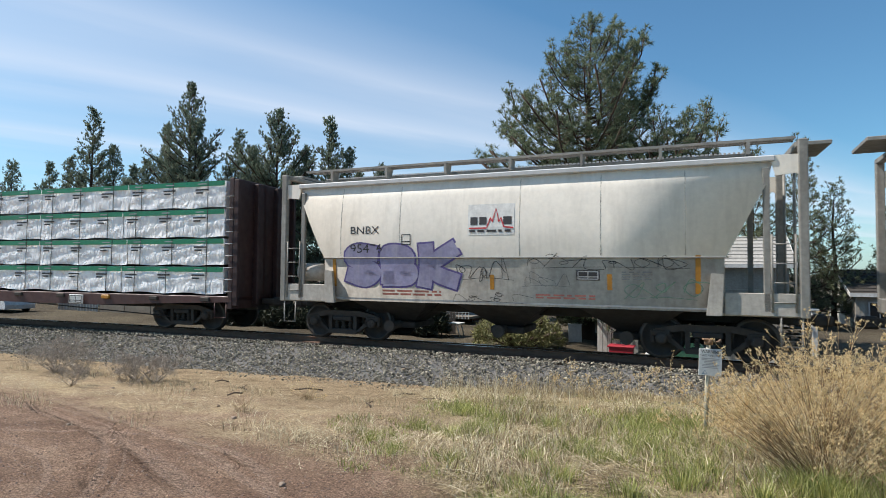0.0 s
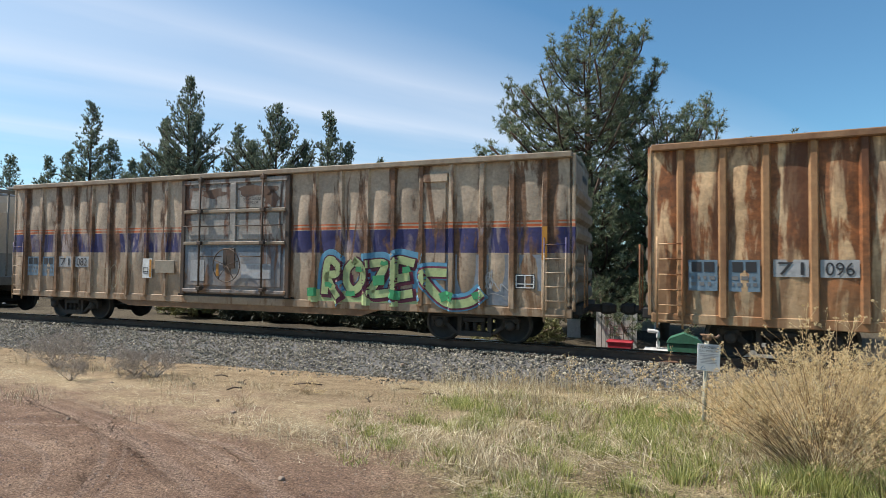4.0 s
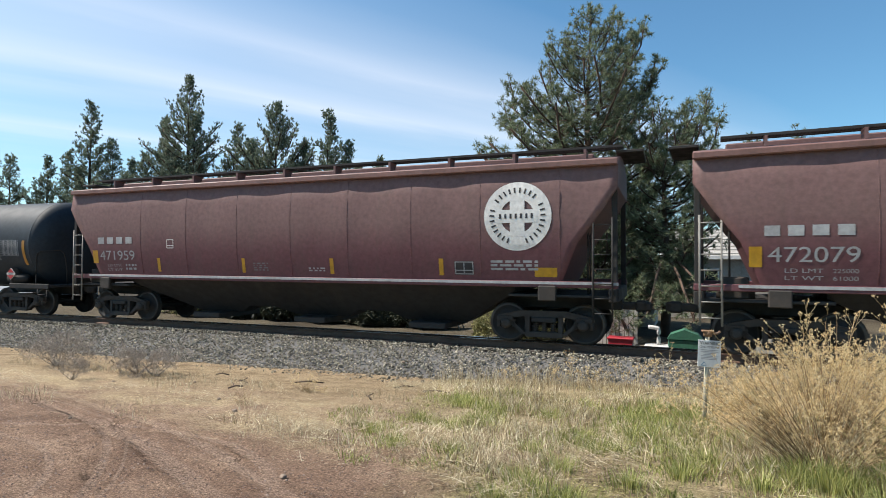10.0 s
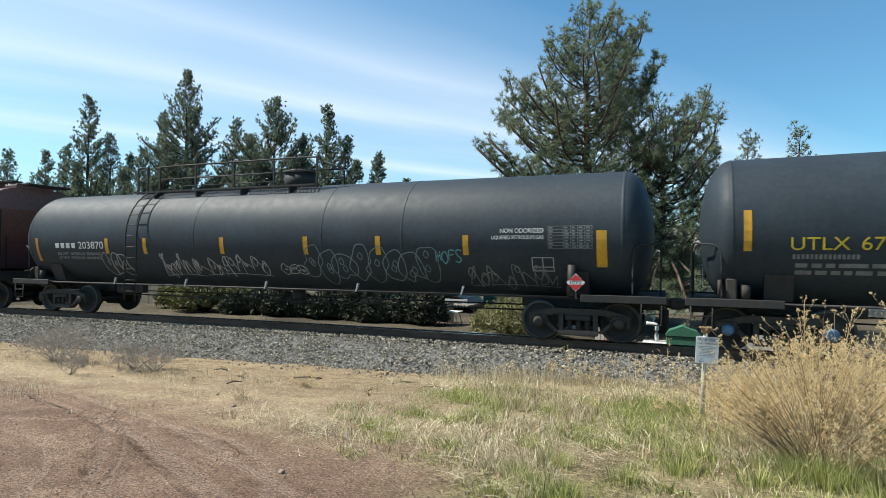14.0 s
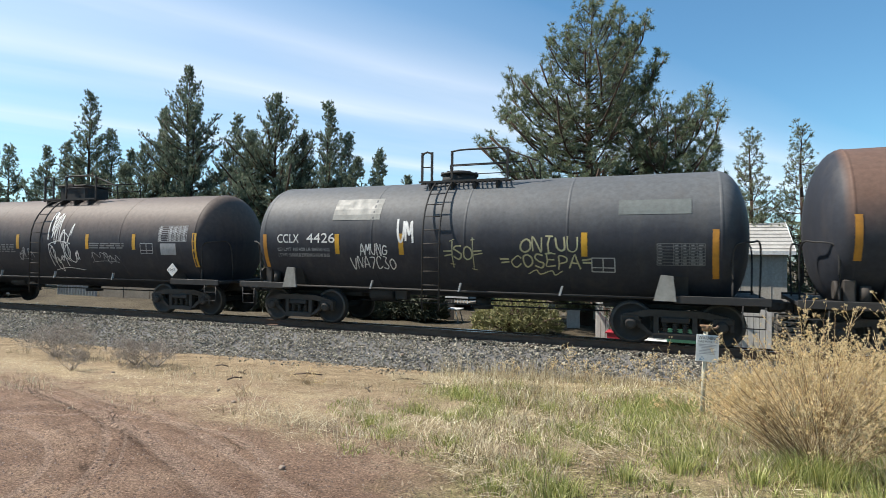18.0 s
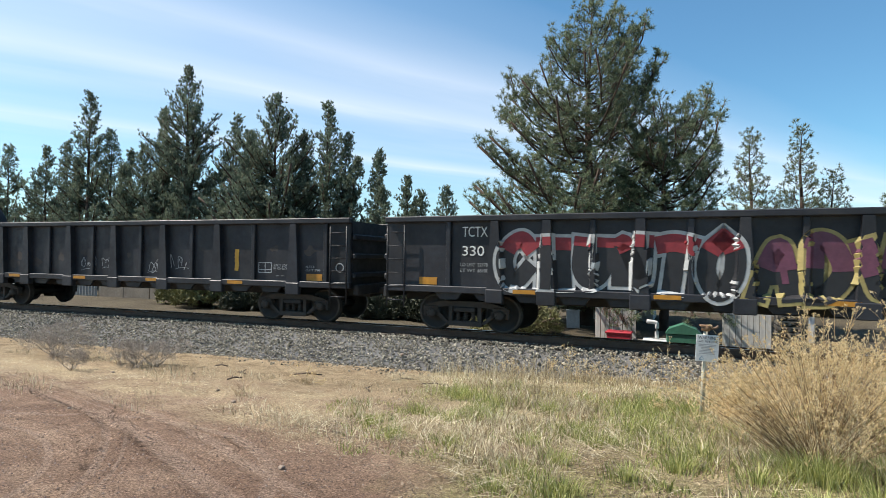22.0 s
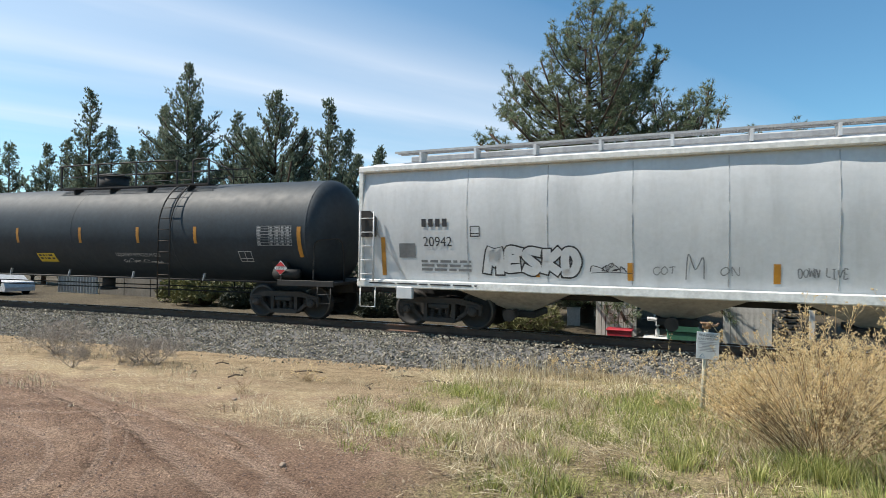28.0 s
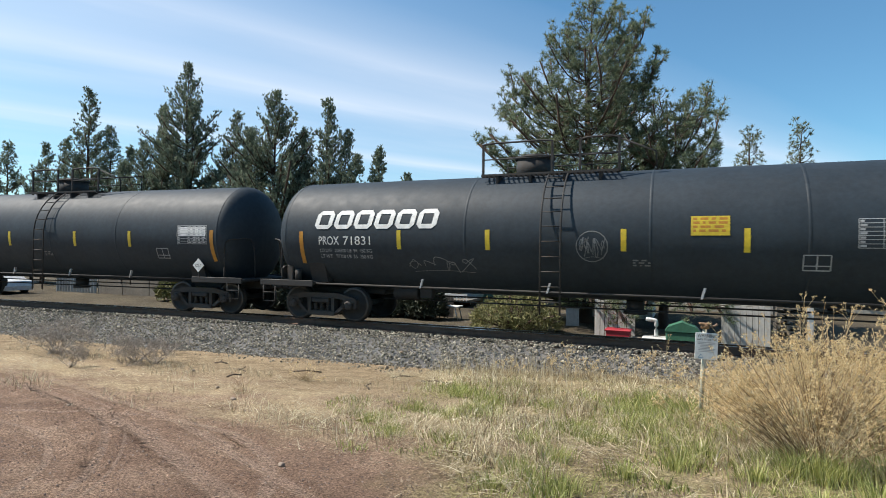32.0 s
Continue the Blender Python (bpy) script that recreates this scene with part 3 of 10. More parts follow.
def boxcar_material(name, base, rust, heavy, bands):
    """Old box car paint: base tone, rust runs and bands of (z from, z to, colour)."""
    m, nt, b = node_mat(name)
    co = nt.nodes.new("ShaderNodeTexCoord")
    sep = nt.nodes.new("ShaderNodeSeparateXYZ")
    nt.links.new(co.outputs["Object"], sep.inputs[0])
    col = ramp(nt, noise_node(nt, 0.8, 6), [(0.3, scaled(base, 0.75)), (0.7, scaled(base, 1.15))])
    for z0, z1, c in bands:
        g = []
        for z, kind in ((z0, "GREATER_THAN"), (z1, "LESS_THAN")):
            n = nt.nodes.new("ShaderNodeMath")
            n.operation = kind
            n.inputs[1].default_value = z
            nt.links.new(sep.outputs[2], n.inputs[0])
            g.append(n)
        k = nt.nodes.new("ShaderNodeMath")
        k.operation = "MULTIPLY"
        nt.links.new(g[0].outputs[0], k.inputs[0])
        nt.links.new(g[1].outputs[0], k.inputs[1])
        col = mixed(nt, k.outputs[0], col, c)
    runs = noise_node(nt, 1.3, 9, 0.62, (2.4, 2.4, 0.42), 0.7)
    # rust gathers beside the side posts
    right = nt.nodes.new("ShaderNodeMath")
    right.operation = "GREATER_THAN"
    nt.links.new(sep.outputs[0], right.inputs[0])
    shift = nt.nodes.new("ShaderNodeMath")
    shift.operation = "MULTIPLY_ADD"
    nt.links.new(right.outputs[0], shift.inputs[0])
    shift.inputs[1].default_value, shift.inputs[2].default_value = -11.31, 8.69 + 0.386
    bay = nt.nodes.new("ShaderNodeMath")
    nt.links.new(sep.outputs[0], bay.inputs[0])
    nt.links.new(shift.outputs[0], bay.inputs[1])
    saw = nt.nodes.new("ShaderNodeMath")
    saw.operation = "PINGPONG"
    saw.inputs[1].default_value = 0.386
    nt.links.new(bay.outputs[0], saw.inputs[0])
    near = nt.nodes.new("ShaderNodeMapRange")
    near.inputs["From Min"].default_value, near.inputs["From Max"].default_value = 0.1, 0.386
    near.inputs["To Min"].default_value, near.inputs["To Max"].default_value = -0.07, 0.09
    nt.links.new(saw.outputs[0], near.inputs["Value"])
    more = nt.nodes.new("ShaderNodeMath")
    nt.links.new(runs, more.inputs[0])
    nt.links.new(near.outputs[0], more.inputs[1])
    runs = more.outputs[0]
    if heavy > 0.5:
        bare = noise_node(nt, 0.55, 5, 0.6, (2.2, 2.2, 0.6), 0.4)
        col = mixed(nt, ramp(nt, bare, [(0.50, 0.0), (0.60, 0.7)]), col, (0.52, 0.41, 0.27))
    pale = noise_node(nt, 0.9, 6, 0.55, (2.0, 2.0, 0.55), 0.9)
    col = mixed(nt, ramp(nt, pale, [(0.50, 0.0), (0.60, 0.5)]), col, scaled(base, 1.4))
    deep = ramp(nt, noise_node(nt, 3.5, 7, 0.6), [(0.3, scaled(rust, 0.38)), (0.55, rust), (0.8, scaled(rust, 1.5))])
    col = mixed(nt, ramp(nt, runs, [(0.62 - heavy * 0.24, 0.0), (0.69 - heavy * 0.23, 0.95)]), col, deep)
    col = mixed(nt, 1.0, col, ramp(nt, noise_node(nt, 14, 7, 0.65), [(0.3, 0.68), (0.7, 1.08)]), "MULTIPLY")
    if heavy > 0.5:
        dark = noise_node(nt, 0.8, 7, 0.6, (2.4, 2.4, 0.4), 0.6)
        col = mixed(nt, ramp(nt, dark, [(0.51, 0.0), (0.60, 0.85)]), col, (0.085, 0.031, 0.012))
    # road dust over the lowest metre
    low = nt.nodes.new("ShaderNodeMapRange")
    low.inputs["From Min"].default_value, low.inputs["From Max"].default_value = 2.3, 0.9
    low.inputs["To Max"].default_value = 0.55
    nt.links.new(sep.outputs[2], low.inputs["Value"])
    col = mixed(nt, low.outputs[0], col, (0.25, 0.145, 0.07))
    nt.links.new(col, b.inputs["Base Color"])
    b.inputs["Roughness"].default_value = 0.72
    bump(nt, b, noise_node(nt, 1.1, 4, 0.5), 0.7, 0.09)
    return m


MAT_BOX1 = boxcar_material("striped_boxcar_paint", (0.41, 0.325, 0.24), (0.15, 0.072, 0.033), 0.48,
                           ((2.86, 2.90, (0.44, 0.10, 0.03)), (2.76, 2.82, (0.44, 0.10, 0.03)), (2.16, 2.74, (0.030, 0.030, 0.115))))
MAT_BOX2 = boxcar_material("rusted_boxcar_paint", (0.58, 0.385, 0.215), (0.25, 0.08, 0.021), 0.80, ())
MAT_BOXEND = paint("weathered_end_steel", (0.30, 0.25, 0.195), 0.7, grime=(0.12, 0.062, 0.035), amount=0.75, vary=0.3, streak=False, bumps=0.03)
MAT_DOOR = boxcar_material("grey_door_paint", (0.29, 0.275, 0.25), (0.13, 0.055, 0.028), 0.42, ((0.0, 2.38, (0.145, 0.19, 0.235)),))
MAT_DOORIRON = paint("rusty_lock_iron", (0.085, 0.065, 0.052), 0.75, grime=(0.15, 0.07, 0.035), amount=0.5, streak=False, spec=0.3)
MAT_POSTRUST = paint("rust_run_post", (0.36, 0.20, 0.095), 0.75, grime=(0.12, 0.042, 0.016), amount=0.95)
MAT_ROOFRUST = paint("rusted_roof_edge", (0.27, 0.15, 0.075), 0.75, grime=(0.12, 0.05, 0.025), amount=0.8, streak=False)
MAT_ROOFPALE = paint("pale_roof_edge", (0.29, 0.235, 0.17), 0.7, grime=(0.16, 0.08, 0.04), amount=0.7, streak=False)

# ---- marks on a car's side ----


def flat_side(y):
    return lambda x, z, d=0.006: (x, y - d, z)


def tank_side(r, zc):
    return lambda x, z, d=0.009: (x, -math.sqrt(max(0.01, (r + d) ** 2 - (z - zc) ** 2)), z)


def curved_side(prof):
    zs, ys = [p[1] for p in prof], [p[0] for p in prof]
    return lambda x, z, d=0.008: (x, -float(np.interp(z, zs, ys)) - d, z)


def rect(geo, side, x0, x1, z0, z1, d=0.006, n=4):
    v = []
    for k in range(n + 1):
        z = z0 + (z1 - z0) * k / n
        v += [side(x0, z, d), side(x1, z, d)]
    return geo.add(v, [(2 * k, 2 * k + 1, 2 * k + 3, 2 * k + 2) for k in range(n)])


def blob(geo, side, pts, d=0.006):
    """A filled outline, fanned from its middle in rings so that it follows a bent side."""
    cx, cz = sum(p[0] for p in pts) / len(pts), sum(p[1] for p in pts) / len(pts)
    n, v, f = len(pts), [], []
    for r in (1.0, 0.66, 0.33):
        v += [side(cx + (x - cx) * r, cz + (z - cz) * r, d) for x, z in pts]
    v.append(side(cx, cz, d))
    for k in range(n):
        j = (k + 1) % n
        f += [(k, j, n + j, n + k), (n + k, n + j, 2 * n + j, 2 * n + k), (2 * n + k, 2 * n + j, 3 * n)]
    return geo.add(v, f)


def stroke(geo, side, pts, w, d=0.008):
    v, f = [], []
    for i, (x, z) in enumerate(pts):
        x0, z0 = pts[max(i - 1, 0)]
        x1, z1 = pts[min(i + 1, len(pts) - 1)]
        dx, dz = x1 - x0, z1 - z0
        q = math.hypot(dx, dz) or 1.0
        v += [side(x - dz / q * w / 2, z + dx / q * w / 2, d), side(x + dz / q * w / 2, z - dx / q * w / 2, d)]
    for i in range(len(pts) - 1):
        f.append((2 * i, 2 * i + 1, 2 * i + 3, 2 * i + 2))
    return geo.add(v, f)


def smooth_line(pts, n=5, closed=False):
    out, m = [], len(pts)
    for i in range(m if closed else m - 1):
        p = [pts[(i + k) % m] if closed else pts[max(0, min(m - 1, i + k))] for k in (-1, 0, 1, 2)]
        for j in range(n):
            t = j / n
            out.append(tuple(0.5 * (2 * p[1][a] + (p[2][a] - p[0][a]) * t + (2 * p[0][a] - 5 * p[1][a] + 4 * p[2][a] - p[3][a]) * t * t
                                    + (3 * p[1][a] - p[0][a] - 3 * p[2][a] + p[3][a]) * t**3) for a in (0, 1)))
    out.append(pts[0] if closed else pts[-1])
    return out


TEXTS = {}


def letters(geo, side, words, x0, x1, z0, z1, d=0.008):
    """Words in the built-in font, fitted into a box on the side."""
    if words not in TEXTS:
        cu = bpy.data.curves.new("words", "FONT")
        cu.body = words
        ob = bpy.data.objects.new("words", cu)
        me = ob.to_mesh()
        co = [tuple(v.co) for v in me.vertices]
        fa = [tuple(p.vertices) for p in me.polygons]
        ob.to_mesh_clear()
        bpy.data.objects.remove(ob)
        bpy.data.curves.remove(cu)
        TEXTS[words] = (co, fa)
    co, fa = TEXTS[words]
    if not co:
        return geo
    xs, ys = [c[0] for c in co], [c[1] for c in co]
    sx, sz = (x1 - x0) / (max(xs) - min(xs)), (z1 - z0) / (max(ys) - min(ys))
    return geo.add([side(x0 + (c[0] - min(xs)) * sx, z0 + (c[1] - min(ys)) * sz, d) for c in co], fa)


def mark(name, parent, side, material, x0, x1, z0, z1, words="", label="", blocks=0, gap=0.25):
    """A painted mark: words, a row of plain blocks, or a plain panel."""
    g = Geo()
    if words:
        letters(g, side, words, x0, x1, z0, z1)
    elif blocks:
        w = (x1 - x0) / (blocks + (blocks - 1) * gap)
        for k in range(blocks):
            a = x0 + k * w * (1 + gap)
            rect(g, side, a, a + w, z0, z1)
    else:
        rect(g, side, x0, x1, z0, z1)
    return part(name, g, material, parent, label)


def bars(parent, side, material, x0, x1, z0, z1, rows, seed, name="fine_print"):
    """Small print too fine to read: rows of short bars."""
    rs = random.Random(seed)
    g = Geo()
    h = (z1 - z0) / (rows * 1.7)
    for r in range(rows):
        z = z1 - (r * 1.7 + 1) * h
        x = x0
        while x < x1 - 0.04:
            w = min(rs.uniform(0.08, 0.3) * max(0.4, (x1 - x0)), x1 - x)
            rect(g, side, x, x + w, z, z + h, 0.007, 1)
            x += w + 0.05 + 0.02 * rs.random()
    return tagged(part(name, g, material, parent), kind="stuff")


def table_mark(parent, side, material, x0, x1, z0, z1, label="data table of fine print"):
    """A framed table of print."""
    g = Geo()
    t = 0.012
    rows = 7
    for k in range(rows + 1):
        z = z0 + (z1 - z0) * k / rows
        rect(g, side, x0, x1, z - t / 2, z + t / 2, 0.007, 1)
    for k in (0, 0.35, 0.52, 0.68, 0.84, 1.0):
        x = x0 + (x1 - x0) * k
        rect(g, side, x - t / 2, x + t / 2, z0, z1, 0.008)
    rs = random.Random(int(x0 * 100))
    for r in range(rows):
        for k in (0.02, 0.38, 0.55, 0.71, 0.87):
            z = z0 + (z1 - z0) * (r + 0.25) / rows
            rect(g, side, x0 + (x1 - x0) * k, x0 + (x1 - x0) * (k + 0.1 * rs.uniform(0.6, 1)), z, z + 0.5 * (z1 - z0) / rows, 0.007, 1)
    return part("data_table", g, material, parent, label)


def frame_mark(parent, side, material, x0, x1, z0, z1, cells=2):
    """A small stencilled frame, as for test dates."""
    g = Geo()
    t = 0.022
    for k in range(cells + 1):
        x = x0 + (x1 - x0) * k / cells
        rect(g, side, x - t / 2, x + t / 2, z0, z1, 0.008)
    for z in (z0, z1, z0 + (z1 - z0) * 0.3):
        rect(g, side, x0, x1, z - t / 2, z + t / 2, 0.007, 1)
    return part("stencil_frame", g, material, parent)


GLYPHS = {  # strokes of spray-can capitals in a unit box
    "A": (((0, 0), (0.2, 0.5), (0.5, 1), (0.8, 0.5), (1, 0)), ((0.1, 0.36), (0.95, 0.42))),
    "B": (((0.12, 0), (0.1, 0.5), (0.12, 1), (0.7, 0.95), (0.75, 0.65), (0.2, 0.53), (0.85, 0.42), (0.85, 0.1), (0.12, 0)),),
    "C": (((0.95, 0.8), (0.6, 1), (0.2, 0.82), (0.05, 0.45), (0.25, 0.08), (0.6, 0), (0.98, 0.25)),),
    "D": (((0.15, 0), (0.1, 0.5), (0.12, 1), (0.6, 0.95), (0.95, 0.5), (0.65, 0.05), (0.15, 0)),),
    "E": (((0.95, 0.95), (0.15, 1), (0.12, 0.5), (0.1, 0), (0.95, 0.05)), ((0.12, 0.5), (0.8, 0.55))),
    "G": (((0.95, 0.85), (0.5, 1), (0.1, 0.65), (0.15, 0.15), (0.6, 0), (0.95, 0.2), (0.9, 0.48), (0.55, 0.48)),),
    "H": (((0.12, 1), (0.15, 0.5), (0.1, 0)), ((0.9, 1), (0.85, 0.5), (0.9, 0)), ((0.15, 0.5), (0.85, 0.55))),
    "I": (((0.5, 1), (0.48, 0.5), (0.52, 0)), ((0.15, 0.98), (0.85, 1)), ((0.15, 0.02), (0.85, 0))),
    "K": (((0.12, 1), (0.15, 0.5), (0.1, 0)), ((0.95, 1), (0.5, 0.7), (0.18, 0.48), (0.55, 0.25), (1, 0))),
    "M": (((0, 0), (0.15, 1), (0.5, 0.35), (0.85, 1), (1, 0)),),
    "N": (((0.08, 0), (0.12, 1), (0.5, 0.5), (0.85, 0.02), (0.92, 1)),),
    "O": (((0.5, 1), (0.1, 0.75), (0.08, 0.3), (0.5, 0), (0.92, 0.3), (0.9, 0.75), (0.5, 1)),),
    "P": (((0.15, -0.1), (0.12, 0.5), (0.15, 1), (0.8, 0.9), (0.85, 0.6), (0.2, 0.42)),),
    "R": (((0.15, 0), (0.15, 1), (0.8, 0.85), (0.75, 0.6), (0.2, 0.5), (0.95, -0.1)),),
    "S": (((0.95, 0.9), (0.4, 1), (0.1, 0.75), (0.5, 0.52), (0.92, 0.28), (0.6, 0), (0.05, 0.1)),),
    "T": (((0, 0.93), (0.5, 0.97), (1, 0.95)), ((0.52, 0.95), (0.5, 0.5), (0.42, 0))),
    "U": (((0.08, 1), (0.1, 0.3), (0.5, 0), (0.9, 0.3), (0.92, 1)),),
    "V": (((0, 1), (0.25, 0.5), (0.5, 0), (0.75, 0.5), (1, 1)),),
    "W": (((0, 1), (0.2, 0), (0.5, 0.7), (0.8, 0), (1, 1)),),
    "F": (((0.95, 0.95), (0.15, 1), (0.12, 0.5), (0.1, 0)), ((0.12, 0.5), (0.8, 0.55))),
    "J": (((0.2, 1), (0.95, 0.98)), ((0.65, 0.98), (0.62, 0.25), (0.35, 0), (0.05, 0.2))),
    "L": (((0.15, 1), (0.12, 0.5), (0.1, 0.02), (0.9, 0)),),
    "Z": (((0.05, 0.95), (0.92, 1), (0.5, 0.5), (0.05, 0.02), (1, 0.05)),),
    "7": (((0, 1), (0.9, 0.95), (0.5, 0.4), (0.35, 0)),),
    "3": (((0.1, 0.95), (0.8, 0.9), (0.4, 0.55), (0.9, 0.3), (0.5, 0), (0.05, 0.1)),),
    "=": (((0, 0.62), (0.9, 0.68)), ((0.1, 0.4), (1, 0.45))),
    "~": (((0, 0.2), (0.2, 0.9), (0.4, 0.2), (0.6, 0.9), (0.8, 0.2), (1, 0.8)),),
}


def glyph_lines(rs, ch, x0, x1, z0, z1, shake):
    """One letter's strokes in a box, leaning and a little uneven."""
    lean = rs.uniform(-0.12, 0.2) * (x1 - x0)
    out = []
    for line in GLYPHS[ch]:
        pts = [(x0 + (x1 - x0) * (a + rs.uniform(-shake, shake)) + lean * (b - 0.5), z0 + (z1 - z0) * (b + rs.uniform(-shake, shake))) for a, b in line]
        if line[0] == line[-1]:
            pts[-1] = pts[0]
        out.append(smooth_line(pts, 5))
    return out


def longer(line, d):
    """A stroke drawn d further at both ends."""
    def away(p, q):
        n = math.hypot(p[0] - q[0], p[1] - q[1]) or 1.0
        return (p[0] + (p[0] - q[0]) / n * d, p[1] + (p[1] - q[1]) / n * d)
    return [away(line[0], line[1])] + line[1:-1] + [away(line[-1], line[-2])]


def tag_scrawl(parent, side, material, x0, x1, z0, z1, n, seed, w=0.035, label="", word=""):
    """Spray-can scrawl: letters in single strokes where they can be read, else quick looped handwriting."""
    rs = random.Random(seed)
    g = Geo()
    if word:
        step = (x1 - x0) / len(word)
        for k, ch in enumerate(word):
            if ch == " ":
                continue
            lo, hi = z0 + rs.uniform(0, 0.18) * (z1 - z0), z1 - rs.uniform(0, 0.2) * (z1 - z0)
            for j, line in enumerate(glyph_lines(rs, ch, x0 + (k + 0.06) * step, x0 + (k + 0.94) * step, lo, hi, 0.07)):
                stroke(g, side, line, w * rs.uniform(0.6, 0.85), 0.007 + 0.0005 * (j + k % 3))
        return part("graffiti_scrawl", g, material, parent, label)
    step, tall = (x1 - x0) / n, z1 - z0
    pts, x = [], x0
    for k in range(n):
        # a rise, a loop and a fall for each letter, in one run of the can
        lean, top, low = rs.uniform(-0.5, 0.8) * step, z1 - rs.uniform(0, 0.6) * tall, z0 + rs.uniform(0, 0.35) * tall
        x = x0 + (k + rs.uniform(-0.45, 0.45)) * step
        pts += [(x + 0.1 * step, low), (x + 0.35 * step + lean, top)]
        if rs.random() < 0.6:
            r = rs.uniform(0.06, 0.32)
            pts += [(x + (0.6 + r) * step, top - r * tall), (x + 0.55 * step, top - 2 * r * tall), (x + (0.4 - r) * step, top - r * tall), (x + 0.6 * step, top - 0.3 * r * tall)]
        pts.append((x + rs.uniform(0.5, 1.7) * step, low + rs.uniform(-0.1, 0.35) * tall))
        if rs.random() < 0.5 or k == n - 1:
            stroke(g, side, smooth_line(pts, 5), w * rs.uniform(0.6, 0.9), 0.007 + 0.0005 * (k % 4))
            pts = []
    z = z0 + rs.uniform(-0.05, 0.1) * tall
    stroke(g, side, smooth_line([(x0 + 0.3 * step, z), (0.5 * (x0 + x1), z + 0.1 * tall), (x1, z + 0.02 * tall)], 6), w * 0.5, 0.0095)
    return part("graffiti_scrawl", g, material, parent, label)


def bubble_tag(parent, side, material, x0, x1, z0, z1, n, seed, w=0.025, label=""):
    """Outlined bubble shapes that lean on one another, with small loops for their hollows."""
    rs = random.Random(seed)
    g = Geo()
    step, tall = (x1 - x0) / n, z1 - z0
    for k in range(n):
        cx, cz = x0 + (k + 0.5) * step, 0.5 * (z0 + z1) + rs.uniform(-0.08, 0.08) * tall
        rx, rz = 0.68 * step, 0.46 * tall
        dent = rs.uniform(0, 6.28)
        ring = []
        for j in range(11):
            a = j * 0.571
            r = 1 + 0.16 * math.sin(2 * a + dent) + rs.uniform(-0.13, 0.13) - (0.3 if abs((a - dent) % 6.28 - 3.14) < 0.35 else 0)
            ring.append((cx + rx * r * math.cos(a), cz + rz * r * math.sin(a)))
        stroke(g, side, smooth_line(ring, 4, True), w * rs.uniform(0.8, 1.1), 0.007 + 0.0006 * (k % 3))
        for m in range(rs.randint(1, 2)):
            hx, hz = cx + rs.uniform(-0.15, 0.15) * step, cz + rs.uniform(-0.2, 0.22) * tall
            stroke(g, side, smooth_line([(hx - 0.14 * step, hz), (hx, hz + 0.11 * tall), (hx + 0.14 * step, hz), (hx + 0.02 * step, hz - 0.09 * tall)], 4, True), w * 0.8, 0.009)
    return part("graffiti_outline", g, material, parent, label)


def broad_stroke(geo, side, line, w, d, n=6):
    """A stroke cut into narrow lanes, so that it folds over ribs and posts."""
    fine = [(a[0] + (b[0] - a[0]) * k / 3, a[1] + (b[1] - a[1]) * k / 3) for a, b in zip(line, line[1:]) for k in range(3)] + [line[-1]]
    v, f, m = [], [], n + 1
    for i, (x, z) in enumerate(fine):
        x0, z0 = fine[max(i - 1, 0)]
        x1, z1 = fine[min(i + 1, len(fine) - 1)]
        dx, dz = x1 - x0, z1 - z0
        q = math.hypot(dx, dz) or 1.0
        for k in range(m):
            s = (0.5 - k / n) * w
            v.append(side(x - dz / q * s, z + dx / q * s, d))
    for i in range(len(fine) - 1):
        for k in range(n):
            f.append((m * i + k, m * i + k + 1, m * i + m + k + 1, m * i + m + k))
    return geo.add(v, f)


def tag_piece(parent, side, fill, edge, x0, x1, z0, z1, n, seed, w=0.05, label="", word="", fat=0.34, tops=None, split=0.62, ribbed=False):
    """Spray-painted letters: swollen strokes with an outline, and another colour on their tops if given."""
    rs = random.Random(seed)
    word = word or "".join(rs.choice("ACDEGHNOPRSUVW") for k in range(n))
    g, e, t = Geo(), Geo(), Geo()
    draw = broad_stroke if ribbed else stroke
    step = (x1 - x0) / len(word)
    f = fat * min(step, z1 - z0)
    for k, ch in enumerate(word):
        lo, hi = z0 + rs.uniform(0, 0.1) * (z1 - z0) + f / 2, z1 - rs.uniform(0, 0.1) * (z1 - z0) - f / 2
        for j, line in enumerate(glyph_lines(rs, ch, x0 + k * step + f * 0.35, x0 + (k + 1) * step - f * 0.35, lo, hi, 0.04)):
            d = 0.0006 * (j + 2 * (k % 2))
            draw(e, side, longer(line, f * 0.35 + w), f + 2 * w, 0.006 + d)
            draw(g, side, longer(line, f * 0.35), f, 0.010 + d)
            run = []
            for p in longer(line, f * 0.35) + [(0.0, -9.0)]:
                if tops and p[1] > z0 + split * (z1 - z0) + 0.05 * math.sin(p[0] * 9):
                    run.append(p)
                else:
                    if len(run) > 1:
                        draw(t, side, run, f, 0.014 + d)
                    run = []
    p = part("graffiti_lettering", g, fill, parent, label)
    part("graffiti_outline", e, edge, p)
    if tops:
        part("graffiti_upper_fill", t, tops, p)
    return p


# ---- running gear, shared by all cars ----
SPIN = []


def wheel_profile():
    return [(-0.07, 0.05), (-0.07, 0.15), (-0.03, 0.17), (-0.02, 0.36), (-0.06, 0.39), (-0.07, 0.452), (-0.06, 0.457), (0.045, 0.462), (0.055, 0.485), (0.07, 0.48), (0.07, 0.39), (0.03, 0.36), (0.02, 0.17), (0.05, 0.15), (0.06, 0.05)]


def turned(prof, y, n=28, centre=(0, 0)):
    """A body of turning about the y axis."""
    g = Geo().lathe(prof, (0, 0), n)
    g.v = [(-py + centre[0], px + y, pz + centre[1]) for px, py, pz in g.v]
    return g


